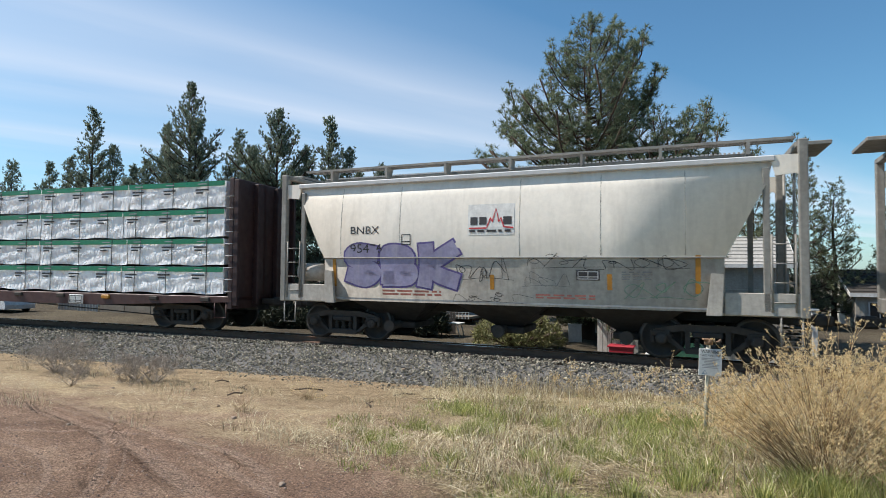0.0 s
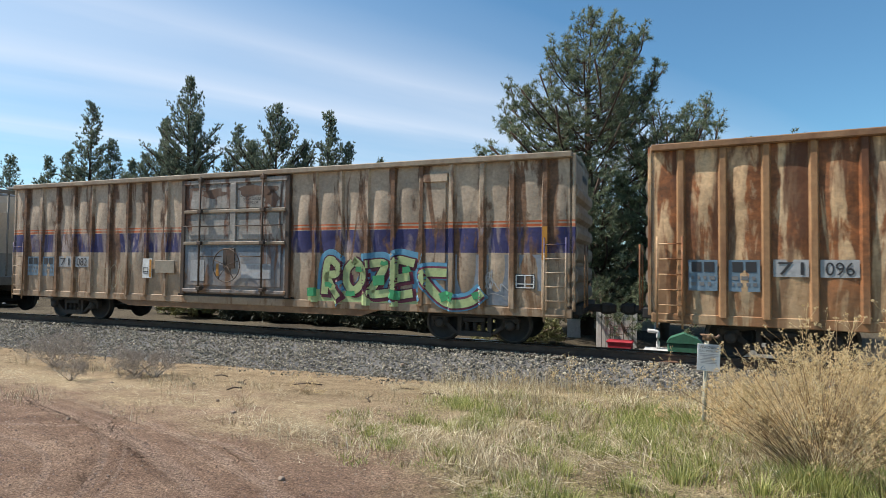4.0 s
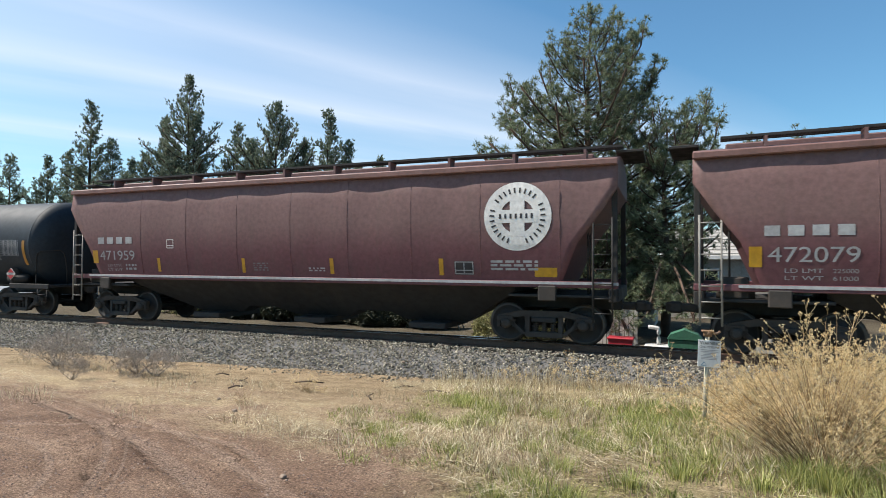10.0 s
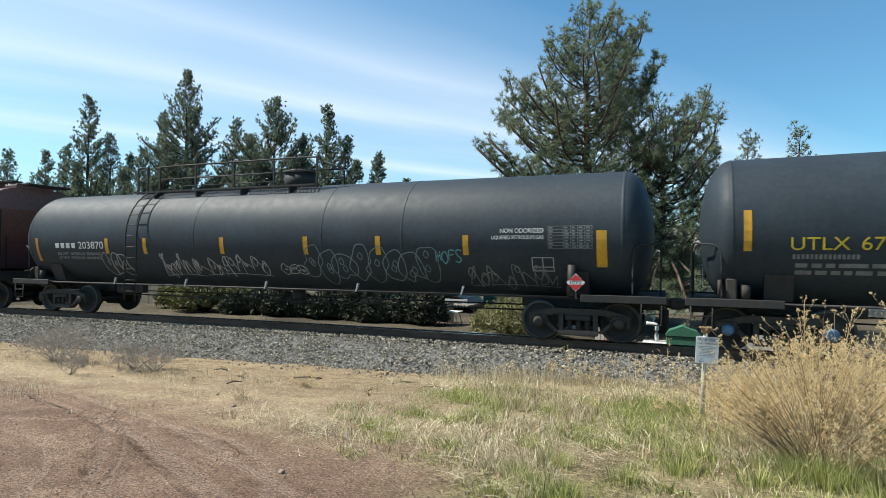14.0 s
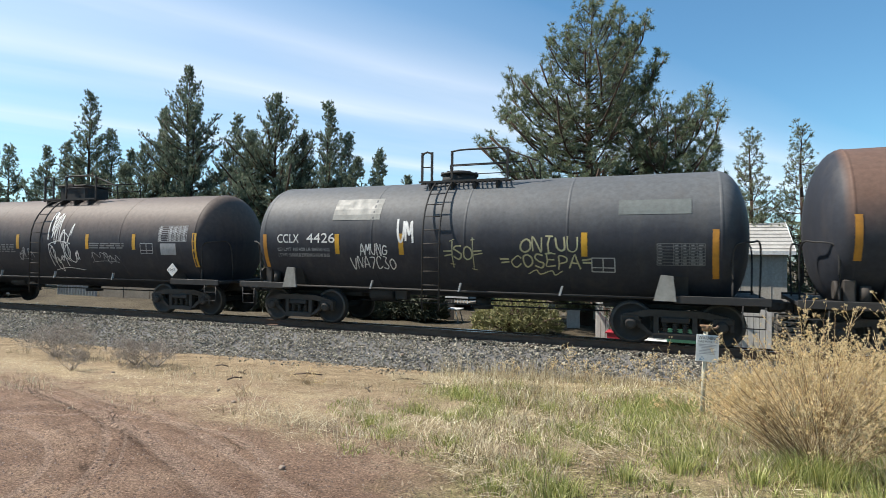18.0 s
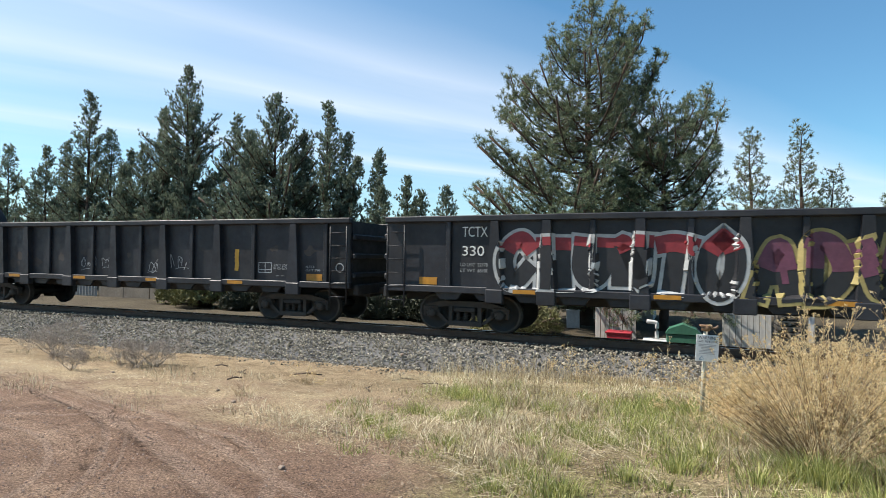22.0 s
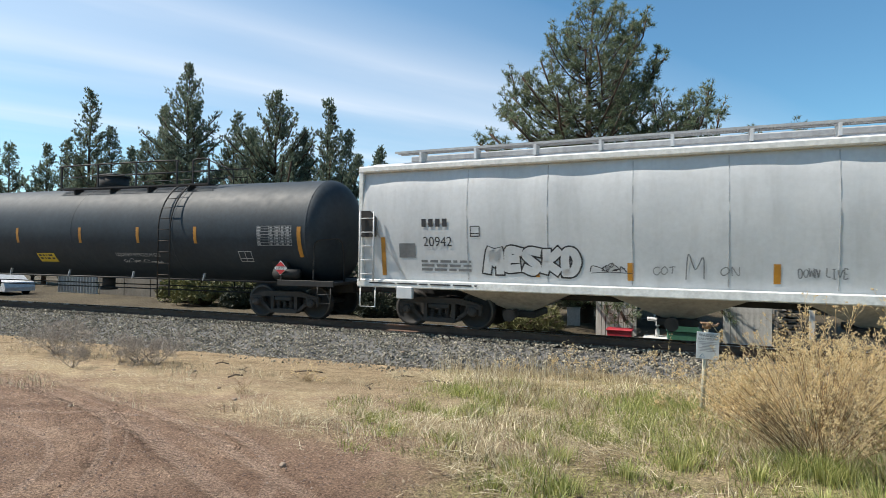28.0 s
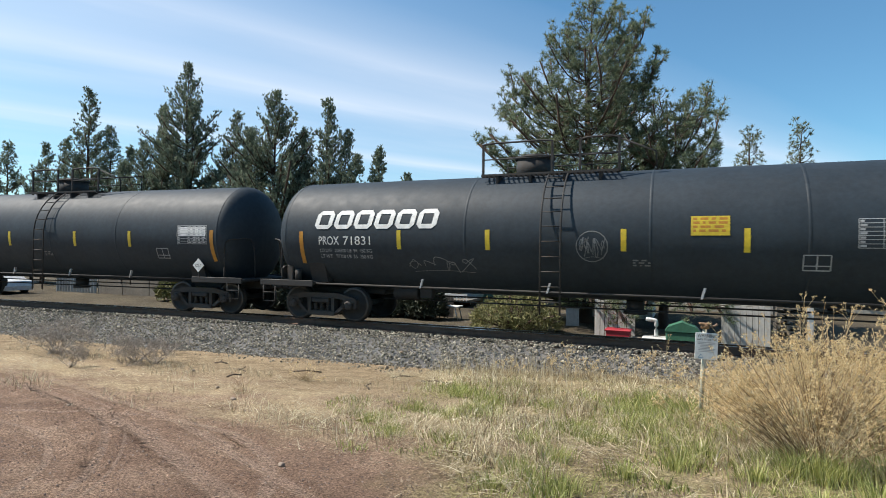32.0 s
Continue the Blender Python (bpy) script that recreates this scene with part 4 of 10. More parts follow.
def build_gear_meshes():
    m = {}
    ws = Geo()
    for s in (-1, 1):
        w = turned([(x * -s, r) for x, r in wheel_profile()], s * 0.753)
        ws.add(w.v, w.f, True)
    ws.cyl((0, -1.0, 0), (0, 1.0, 0), 0.085, 12)
    m["wheelset"] = ws.mesh("wheelset", MAT_SOOT)
    rim = Geo()
    for s in (-1, 1):
        w = turned([(s * -0.072, 0.40), (s * -0.074, 0.455), (s * -0.06, 0.459), (s * 0.04, 0.463)], s * -0.753)
        rim.add(w.v, w.f, True)
    m["tread"] = rim.mesh("tread", MAT_TREAD)
    cap = Geo()
    for s in (-1, 1):
        w = turned([(s * 0.0, 0.12), (s * 0.10, 0.12), (s * 0.13, 0.10), (s * 0.14, 0.05), (s * 0.14, 0.0)], s * 1.02, 14)
        cap.add(w.v, w.f, True)
        for k in range(3):
            a = 2.1 * k + 0.5
            cap.box(0.06 * math.cos(a) - 0.018, 0.06 * math.cos(a) + 0.018, s * 1.155 - 0.015, s * 1.155 + 0.015, 0.06 * math.sin(a) - 0.018, 0.06 * math.sin(a) + 0.018)
    m["bearing"] = cap.mesh("bearing_cap", MAT_IRON)
    m["bearing_blue"] = cap.mesh("bearing_cap", MAT_STEELBLUE)
    # side frame: one casting with two windows and pedestal jaws
    sf = Geo()
    y0, y1 = -0.07, 0.07
    top = [(-1.12, 0.60), (-1.0, 0.66), (-0.55, 0.76), (0.55, 0.76), (1.0, 0.66), (1.12, 0.60), (1.12, 0.52), (0.98, 0.55), (0.5, 0.62), (-0.5, 0.62), (-0.98, 0.55), (-1.12, 0.52)]
    sf.prism(top, y0, y1, 1)
    sf.prism([(-0.42, 0.16), (0.42, 0.16), (0.46, 0.24), (0.36, 0.27), (-0.36, 0.27), (-0.46, 0.24)], y0 - 0.03, y1 + 0.03, 1)
    for s in (-1, 1):
        sf.prism([(s * 0.40, 0.22), (s * 0.52, 0.22), (s * 1.0, 0.60), (s * 0.84, 0.60)], y0, y1, 1)
        sf.prism([(s * 0.33, 0.25), (s * 0.43, 0.25), (s * 0.43, 0.66), (s * 0.33, 0.66)], y0, y1, 1)
        sf.box(min(s * 0.72, s * 1.1), max(s * 0.72, s * 1.1), y0 - 0.02, y1 + 0.02, 0.5, 0.63, 0.02)
        sf.box(min(s * 1.03, s * 1.11), max(s * 1.03, s * 1.11), y0, y1, 0.36, 0.55, 0.01)
        sf.box(min(s * 0.68, s * 0.75), max(s * 0.68, s * 0.75), y0, y1, 0.36, 0.55, 0.01)
    m["side_frame"] = sf.mesh("side_frame", MAT_IRON)
    sp = Geo()
    for x in (-0.2, 0.0, 0.2):
        for k in range(5):
            sp.cyl((x, 0, 0.28 + k * 0.045), (x, 0, 0.30 + k * 0.045), 0.068, 10)
        sp.cyl((x, 0, 0.28), (x, 0, 0.5), 0.045, 8)
    sp.box(-0.31, 0.31, -0.075, 0.075, 0.265, 0.283, 0.004)
    m["suspension"] = sp.mesh("suspension", MAT_IRON)
    bo = Geo().box(-0.28, 0.28, -1.12, 1.12, 0.50, 0.62, 0.02).box(-0.2, 0.2, -0.35, 0.35, 0.6, 0.72, 0.02)
    m["bolster"] = bo.mesh("bolster", MAT_SOOT)
    br = Geo()
    for s in (-1, 1):
        br.box(s * 0.36 - 0.04, s * 0.36 + 0.04, -0.85, 0.85, 0.3, 0.42, 0.015)
    m["brake_beam"] = br.mesh("brake_beam", MAT_SOOT)
    cp = Geo()
    cp.box(0.0, 0.55, -0.09, 0.09, 0.78, 0.96, 0.03).box(0.42, 0.72, -0.16, 0.12, 0.74, 1.0, 0.05).box(0.62, 0.80, -0.17, -0.05, 0.76, 0.98, 0.04)
    m["coupler"] = cp.mesh("coupler", MAT_IRON)
    for me in m.values():
        fix_normals(me)
    return m


GEAR = build_gear_meshes()


def put_truck(car, x, blue=False):
    """A four-wheel truck under a car; its wheelsets turn."""
    tr = part("truck", GEAR["bolster"], None, car, "dusty cast-iron four-wheel truck")
    tr.location = (x, 0, 0)
    part("brake_beam", GEAR["brake_beam"], None, tr)
    for s in (-1, 1):
        f = part("side_frame", GEAR["side_frame"], None, tr)
        f.location = (0, s * 1.0, 0)
        g = part("suspension", GEAR["suspension"], None, tr)
        g.location = (0, s * 1.0, 0)
    for s in (-0.889, 0.889):
        # the wheel turns in its own space, set on its axle
        me = wheel_mesh(blue)
        w = part("wheelset", me, None, tr)
        w.matrix_parent_inverse = Matrix.Translation((s, 0, 0.457))
        SPIN.append(w)
    return tr


WHEELS = {}


def wheel_mesh(blue):
    if blue not in WHEELS:
        bm = bmesh.new()
        mats = []
        for k, key in enumerate(("wheelset", "tread", "bearing_blue" if blue else "bearing")):
            n0 = len(bm.faces)
            bm.from_mesh(GEAR[key])
            bm.faces.ensure_lookup_table()
            for f in bm.faces[n0:]:
                f.material_index = k
            mats.append(GEAR[key].materials[0])
        me = bpy.data.meshes.new("wheelset")
        bm.to_mesh(me)
        bm.free()
        for mt in mats:
            me.materials.append(mt)
        WHEELS[blue] = me
    return WHEELS[blue]


def put_couplers(car, half):
    for s in (-1, 1):
        c = part("coupler", GEAR["coupler"], None, car)
        c.matrix_basis = pose(s * half, 0, 0, 0, 0, 0 if s > 0 else 180)


def ladder(car, material, x0, x1, y, z0, z1, n, name="ladder", label="", curve=None):
    """Two stiles with rungs; curve gives y for a height where the ladder follows a bent side."""
    at = curve or (lambda z: y)
    g = Geo()
    m = 8 if curve else 1
    for x in (x0, x1):
        g.tube([(x, at(z0 + (z1 - z0) * k / m), z0 + (z1 - z0) * k / m) for k in range(m + 1)], 0.022, 5)
    l = part(name, g, material, car, label)
    for k in range(n):
        z = z0 + (z1 - z0) * (k + 0.5) / n
        part("rung", Geo().cyl((x0, at(z), z), (x1, at(z), z), 0.013, 6), material, l)
    return l


def grating(car, material, x0, x1, y0, y1, z, name="running_board", label="", step=0.06):
    g = Geo()
    for y in (y0, (y0 + y1) / 2, y1):
        g.box(x0, x1, y - 0.012, y + 0.012, z - 0.05, z)
    n = int((x1 - x0) / step)
    for k in range(n):
        x = x0 + (k + 0.5) * (x1 - x0) / n
        g.box(x - 0.012, x + 0.012, y0, y1, z - 0.035, z - 0.004)
    return part(name, g, material, car, label)

# ---- the cars ----
TRAIN = []  # thing, place in the train, half the distance between trucks


def new_car(name, label, category, u0, u1, half, group=""):
    car = thing(name, label, category, group)
    TRAIN.append((car, (u0 + u1) / 2, half))
    return car, (u1 - u0) / 2


def strip(car, side, x, z0, z1, material=None, w=0.11):
    return mark("reflector", car, side, material or MAT_AMBER, x - w / 2, x + w / 2, z0, z1, label="")


def end_strip(car, r, zc, x, z0, z1, lean):
    """Curved reflector on the rounded shoulder of a tank."""
    g = Geo()
    side = tank_side(r, zc)
    stroke(g, side, [(x + lean * (1 - ((z0 + (z1 - z0) * k / 8 - zc) / 1.2 + 0.2) ** 2), z0 + (z1 - z0) * k / 8) for k in range(9)], 0.12)
    return part("reflector", g, MAT_AMBER, car)


def placard(car, x, y, z, red, digits):
    p = part("placard", Geo().prism([(x - 0.2, z), (x, z - 0.2), (x + 0.2, z), (x, z + 0.2)], y - 0.008, y + 0.008, 1), MAT_WHITE, car, "diamond hazard placard")
    side = flat_side(y - 0.008)
    if red:
        g = Geo()
        for s in (-1, 1):
            g.add([side(x - 0.16, z + s * 0.045), side(x + 0.16, z + s * 0.045), side(x + 0.0, z + s * 0.18), side(x, z + s * 0.18)], [(0, 1, 2)])
        part("placard_field", g, MAT_RED, p, "red field")
    part("placard_number", letters(Geo(), side, digits, x - 0.12, x + 0.12, z - 0.04, z + 0.04), MAT_INK, p)
    part("placard_post", Geo().box(x - 0.02, x + 0.02, y + 0.01, y + 0.04, 1.0, z + 0.1), MAT_SOOT, p)


def wordmark(car, side, x0, x1, z0, z1):
    """The owner's big mark, as six plain open blocks in white."""
    g = Geo()
    skin = side
    side = lambda x, z, d=0.006: skin(x + (z - z0) * 0.2 - 0.05, z, d)
    n, t = 6, (z1 - z0) * 0.23
    w = (x1 - x0) / (n + (n - 1) * 0.12)
    for k in range(n):
        a = x0 + k * w * 1.12
        b = a + w
        c = t * 0.9
        rect(g, side, a + c, b - c, z1 - t, z1, 0.010)
        rect(g, side, a, a + t * 1.15, z0 + c, z1 - c, 0.010)
        rect(g, side, b - t * 1.15, b, z0 + c, z1 - c, 0.010)
        rect(g, side, a + c, b - c, z0, z0 + t, 0.010)
        for x, s in ((a, 1), (b, -1)):
            for z, q in ((z0, 1), (z1, -1)):
                g.add([side(x, z + q * c, 0.010), side(x + s * c, z, 0.010), side(x + s * c, z + q * c * 1.02, 0.010)], [(0, 1, 2)])
    return part("painted_mark", g, MAT_WHITE, car, "bold white painted mark of six open blocks")


def tank_car(name, label, u0, u1, half, r, zc, paint_mat, walk_x, lad_x, dome, rails, trucks_blue=False, bottom_rail=True, bands=(), flange=0.32, square_hatch=False, air_tank=False, group="tank cars", hatch_half=0.45, low_dome=False):
    car, hl = new_car(name, label, "tank car", u0, u1, half, group)
    L = hl - 0.25
    prof = []
    head = 0.62
    for k in range(9):
        a = math.pi / 2 * k / 8
        prof.append((-L + head * (1 - math.sin(a)), r * math.sin(a) ** 0.62 if k else 0.01))
    prof = sorted(((-L + head * (1 - math.cos(math.pi / 2 * k / 10)), r * math.sin(math.pi / 2 * k / 10) + 0.001) for k in range(11)))
    body = prof + [(x, r) for x in np.linspace(-L + head + 0.02, L - head - 0.02, 14)] + [(-x, q) for x, q in prof[::-1]]
    part("tank", Geo().lathe(body, (0, zc), 56), paint_mat, car)
    side = tank_side(r, zc)
    for x in list(bands) + [-L + head, L - head]:
        part("seam", Geo().lathe([(x - 0.03, r), (x - 0.02, r + 0.006), (x + 0.02, r + 0.006), (x + 0.03, r)], (0, zc), 56), paint_mat, car)
    # end platforms, stub sills
    for s in (-1, 1):
        a, b = sorted((s * hl, s * (hl - 1.75)))
        part("end_platform", Geo().box(a, b, -1.42, 1.42, 0.98, 1.06, 0.01).box(a, b, -1.46, -1.40, 0.94, 1.10, 0.01).box(a, b, 1.40, 1.46, 0.94, 1.10, 0.01), MAT_SOOT, car)
        a, b = sorted((s * (hl - 0.05), s * (hl - 3.3)))
        part("stub_sill", Geo().box(a, b, -0.3, 0.3, 0.72, 1.0, 0.02), MAT_SOOT, car)
        x = s * half
        part("saddle", Geo().prism([(-1.1, 1.06), (-1.3, 1.6), (-0.9, zc - r * 0.68), (0.9, zc - r * 0.68), (1.3, 1.6), (1.1, 1.06)], x - 0.25, x + 0.25), MAT_SOOT, car)
        for y in (-1.36, 1.36):
            xe = s * (hl - 0.12)
            part("handrail", Geo().tube(smooth_line3([(xe - s * 0.55, y, 1.06), (xe - s * 0.55, y, 1.7), (xe - s * 0.5, y, 2.12), (xe - s * 0.2, y * 0.9, 2.2), (xe, y * 0.6, 2.12), (xe, y * 0.5, 1.06)]), 0.02, 6), MAT_SOOT, car)
        xs = s * (hl - 0.3)
        st = part("step", Geo().tube([(xs - 0.2, -1.43, 0.98), (xs - 0.2, -1.43, 0.5), (xs + 0.2, -1.43, 0.5), (xs + 0.2, -1.43, 0.98)], 0.018, 5), MAT_SOOT, car)
        part("rung", Geo().cyl((xs - 0.2, -1.43, 0.74), (xs + 0.2, -1.43, 0.74), 0.014, 5), MAT_SOOT, st)
    if bottom_rail:
        for y in (-1.30, 1.30):
            part("side_rail", Geo().cyl((-hl + 1.7, y, 1.02), (hl - 1.7, y, 1.02), 0.028, 6), MAT_SOOT, car)
        n = int(hl * 2 / 3.2)
        for k in range(1, n):
            x = -hl + 1.7 + (2 * hl - 3.4) * k / n
            part("rail_bracket", Geo().prism([(x - 0.02, 1.0), (x + 0.02, 1.0), (x + 0.08, 1.22), (x + 0.04, 1.22)], -1.33, -1.27, 1), MAT_GREYINK, car)
    # gear between the trucks
    part("brake_rod", Geo().cyl((-half + 1.4, -0.25, 0.62), (half - 1.4, -0.25, 0.62), 0.02, 5).cyl((-half + 1.4, 0.4, 0.70), (half - 1.4, 0.4, 0.70), 0.02, 5), MAT_SOOT, car)
    part("outlet", Geo().cyl((0.2, 0, zc - r), (0.2, 0, 0.55), 0.2, 12).cyl((0.2, 0, 0.6), (0.2, 0, 0.52), 0.27, 12), MAT_SOOT, car)
    part("brake_cylinder", Geo().cyl((-half + 2.0, -0.5, 0.82), (-half + 2.7, -0.5, 0.82), 0.17, 12).box(-half + 2.75, -half + 3.1, -0.62, -0.4, 0.7, 0.95, 0.02), MAT_SOOT, car)
    part("brake_valve", Geo().box(-hl + 0.75, -hl + 0.95, -1.25, -1.0, 1.06, 1.5, 0.02).cyl((-hl + 1.1, -1.2, 1.1), (-hl + 1.1, -1.2, 1.38), 0.09, 8).cyl((-hl + 0.6, -1.15, 1.3), (-hl + 0.66, -1.15, 1.3), 0.18, 10), MAT_IRON, car)
    if air_tank:
        part("air_tank", Geo().lathe([(hl - 2.0, 0.02), (hl - 1.95, 0.15), (hl - 1.2, 0.15), (hl - 1.15, 0.02)], (-1.25, 1.26), 14), MAT_SOOT, car)
    # top walkway
    w0, w1 = walk_x
    zt = zc + r + 0.12
    grating(car, MAT_SOOT, w0, w1, -0.92, -0.40, zt - 0.17, "walkway", "black steel grating walkway on the tank top", 0.12)
    for k in range(4):
        x = w0 + (w1 - w0) * (k + 0.5) / 4
        part("walkway_bracket", Geo().prism([(-0.92, zt - 0.22), (-0.40, zt - 0.22), (-0.38, zt - 0.30), (-0.86, zt - 0.52)], x - 0.03, x + 0.03), MAT_SOOT, car)
    hr = Geo()
    top, ry = zt + 0.58, -0.80
    for a, b in rails:
        hr.tube(smooth_line3([(a, ry, zt - 0.24), (a, ry, top - 0.12), (a + 0.12, ry, top), ((a + b) / 2, ry, top + 0.01), (b - 0.12, ry, top), (b, ry, top - 0.12), (b, ry, zt - 0.24)]), 0.024, 6)
        hr.cyl((a, ry, zt + 0.2), (b, ry, zt + 0.2), 0.016, 5)
    b = rails[-1][1]
    hr.tube([(b, ry, top - 0.05), (b + 0.75, ry * 0.8, zt + 0.22), (b + 0.78, ry * 0.8, zt - 0.2)], 0.02, 6)
    rail = part("walkway_handrail", hr, MAT_SOOT, car)
    for a, b in rails:
        n = max(1, int((b - a) / 1.4))
        for k in range(n + 1):
            x = a + (b - a) * k / n
            part("post", Geo().box(x - 0.028, x + 0.028, ry - 0.02, ry + 0.02, zt - 0.24, top), MAT_SOOT, rail)
    part("far_handrail", Geo().tube([(w0 + 0.1, 0.95, zt - 0.2), (w0 + 0.1, 0.95, top - 0.05), (w1 - 0.1, 0.95, top - 0.05), (w1 - 0.1, 0.95, zt - 0.2)], 0.022, 6).cyl((w0 + 0.1, 0.95, zt + 0.25), (w1 - 0.1, 0.95, zt + 0.25), 0.014, 5), MAT_SOOT, car)
    if square_hatch:
        hw = hatch_half
        part("hatch_box", Geo().box(dome - hw, dome + hw, -0.45, 0.45, zc + r - 0.08, zt + 0.30, 0.05), MAT_SOOT, car)
        lid = part("hatch_lid", Geo().box(dome - hw - 0.04, dome + hw + 0.04, -0.5, 0.5, zt + 0.30, zt + 0.35, 0.02), MAT_SOOT, car)
        part("lid_handle", Geo().box(dome - 0.12, dome + 0.12, -0.54, -0.5, zt + 0.28, zt + 0.38, 0.01), MAT_IRON, lid)
    else:
        up = 0.06 if low_dome else 0.27
        d = part("valve_dome", Geo().cyl((dome, 0, zc + r - 0.1), (dome, 0, zt + up), 0.46, 24).cyl((dome, 0, zt + up), (dome, 0, zt + up + 0.05), 0.50, 24), MAT_SOOT, car)
        part("dome_lid", Geo().cyl((dome, 0, zt + up + 0.05), (dome, 0, zt + up + 0.11), 0.44, 24, 0.3), MAT_SOOT, d)
        for k in range(10):
            a = 2 * math.pi * k / 10
            part("dome_bolt", Geo().box(dome + 0.46 * math.cos(a) - 0.025, dome + 0.46 * math.cos(a) + 0.025, 0.46 * math.sin(a) - 0.025, 0.46 * math.sin(a) + 0.025, zt + up - 0.02, zt + up + 0.08), MAT_SOOT, d)
    # side ladder, bent over the shoulder of the tank
    for s in (1, -1):
        lad = Geo()
        pts = [(s * (r + 0.16), 0.55), (s * (r + 0.16), zc + 0.1)]
        for k in range(1, 7):
            a = 0.07 + k * 0.16
            pts.append((s * (r + 0.16) * math.cos(a), zc + (r + 0.16) * math.sin(a)))
        for x in (lad_x - 0.22, lad_x + 0.22):
            lad.tube([(x, -y, z) for y, z in pts], 0.022, 5)
        l = part("side_ladder", lad, MAT_SOOT, car)
        d = 0.0
        last = None
        dist = 0.28
        for (y0, z0), (y1, z1) in zip(pts, pts[1:]):
            seg = math.hypot(y1 - y0, z1 - z0)
            while d + seg >= dist:
                q = (dist - d) / seg
                y, z = y0 + (y1 - y0) * q, z0 + (z1 - z0) * q
                part("rung", Geo().cyl((lad_x - 0.22, -y, z), (lad_x + 0.22, -y, z), 0.014, 5), MAT_IRON if s > 0 and z < 2.3 else MAT_SOOT, l)
                dist += 0.33
            d += seg
    for s in (-1, 1):
        put_truck(car, s * half, trucks_blue)
    put_couplers(car, hl - 0.35)
    return car, side, hl


def smooth_line3(pts, n=4):
    out, m = [], len(pts)
    for i in range(m - 1):
        p = [Vector(pts[max(0, min(m - 1, i + k))]) for k in (-1, 0, 1, 2)]
        for j in range(n):
            t = j / n
            out.append(0.5 * (2 * p[1] + (p[2] - p[0]) * t + (2 * p[0] - 5 * p[1] + 4 * p[2] - p[3]) * t * t + (3 * p[1] - p[0] - 3 * p[2] + p[3]) * t**3))
    out.append(Vector(pts[-1]))
    return out


LIMITS = {  # load limit and light weight as lettered on each car
    "35869": ("LD LMT  154400 LB  70  050 KG", "LT WT  108600 LB  49  250 KG"), "35858": ("LD LMT  154800 LB  70  200 KG", "LT WT  108200 LB  49  100 KG"),
    "35895": ("LD LMT  154500 LB  70  100 KG", "LT WT  108500 LB  49  200 KG"), "72621": ("LD LMT  191200 LB  86  750 KG", "LT WT   71800 LB  32  550 KG"),
    "71831": ("LD LMT  208300 LB  94  450 KG", "LT WT   77700 LB  35  250 KG")}


def long_gas_tank(u0, u1, digits, ladder_at, walk_x, dome, rails, strips, sign_x, sign_z, owner, tail, label):
    car, side, hl = tank_car("tank_car", label, u0, u1, 8.0, 1.5, 2.45, MAT_BLACK, walk_x, ladder_at, dome, rails, bands=(-4.6, 0.3, 4.4), air_tank=True)
    if owner:
        wordmark(car, side, -8.3, -4.7, 2.58, 3.07)
        mark("owner_code", car, side, MAT_WHITE, -7.72, -6.97, 2.11, 2.33, "PROX")
        mark("car_number", car, side, MAT_WHITE, -6.84, -6.02, 2.11, 2.33, digits)
        for z, words in zip((1.9, 1.77), LIMITS[digits]):
            mark("lettering", car, side, MAT_GREYINK, -7.66, -6.08, z, z + 0.085, words)
        frame_mark(car, side, MAT_DIM, -5.0, -4.8, 2.1, 2.36, 1)
    for x in strips:
        strip(car, side, x, 2.08, 2.56)
    end_strip(car, 1.5, 2.45, -8.62, 1.72, 2.54, 0.08)
    end_strip(car, 1.5, 2.45, 8.82, 1.72, 2.54, -0.08)
    sg = mark("sign", car, side, MAT_SIGNYEL, sign_x - 0.4, sign_x + 0.4, sign_z - 0.14, sign_z + 0.14, label="small yellow sign with black print")
    bars(sg, side, MAT_INK, sign_x - 0.33, sign_x + 0.33, sign_z - 0.1, sign_z + 0.1, 2, 9)
    table_mark(car, side, MAT_GREYINK if tail else MAT_DIM, 7.4, 8.5, 2.03, 2.56)
    frame_mark(car, side, MAT_GREYINK, 6.7, 7.12, 1.58, 1.86)
    placard(car, 8.15, -1.44, 1.42, True, "1075")
    return car, side


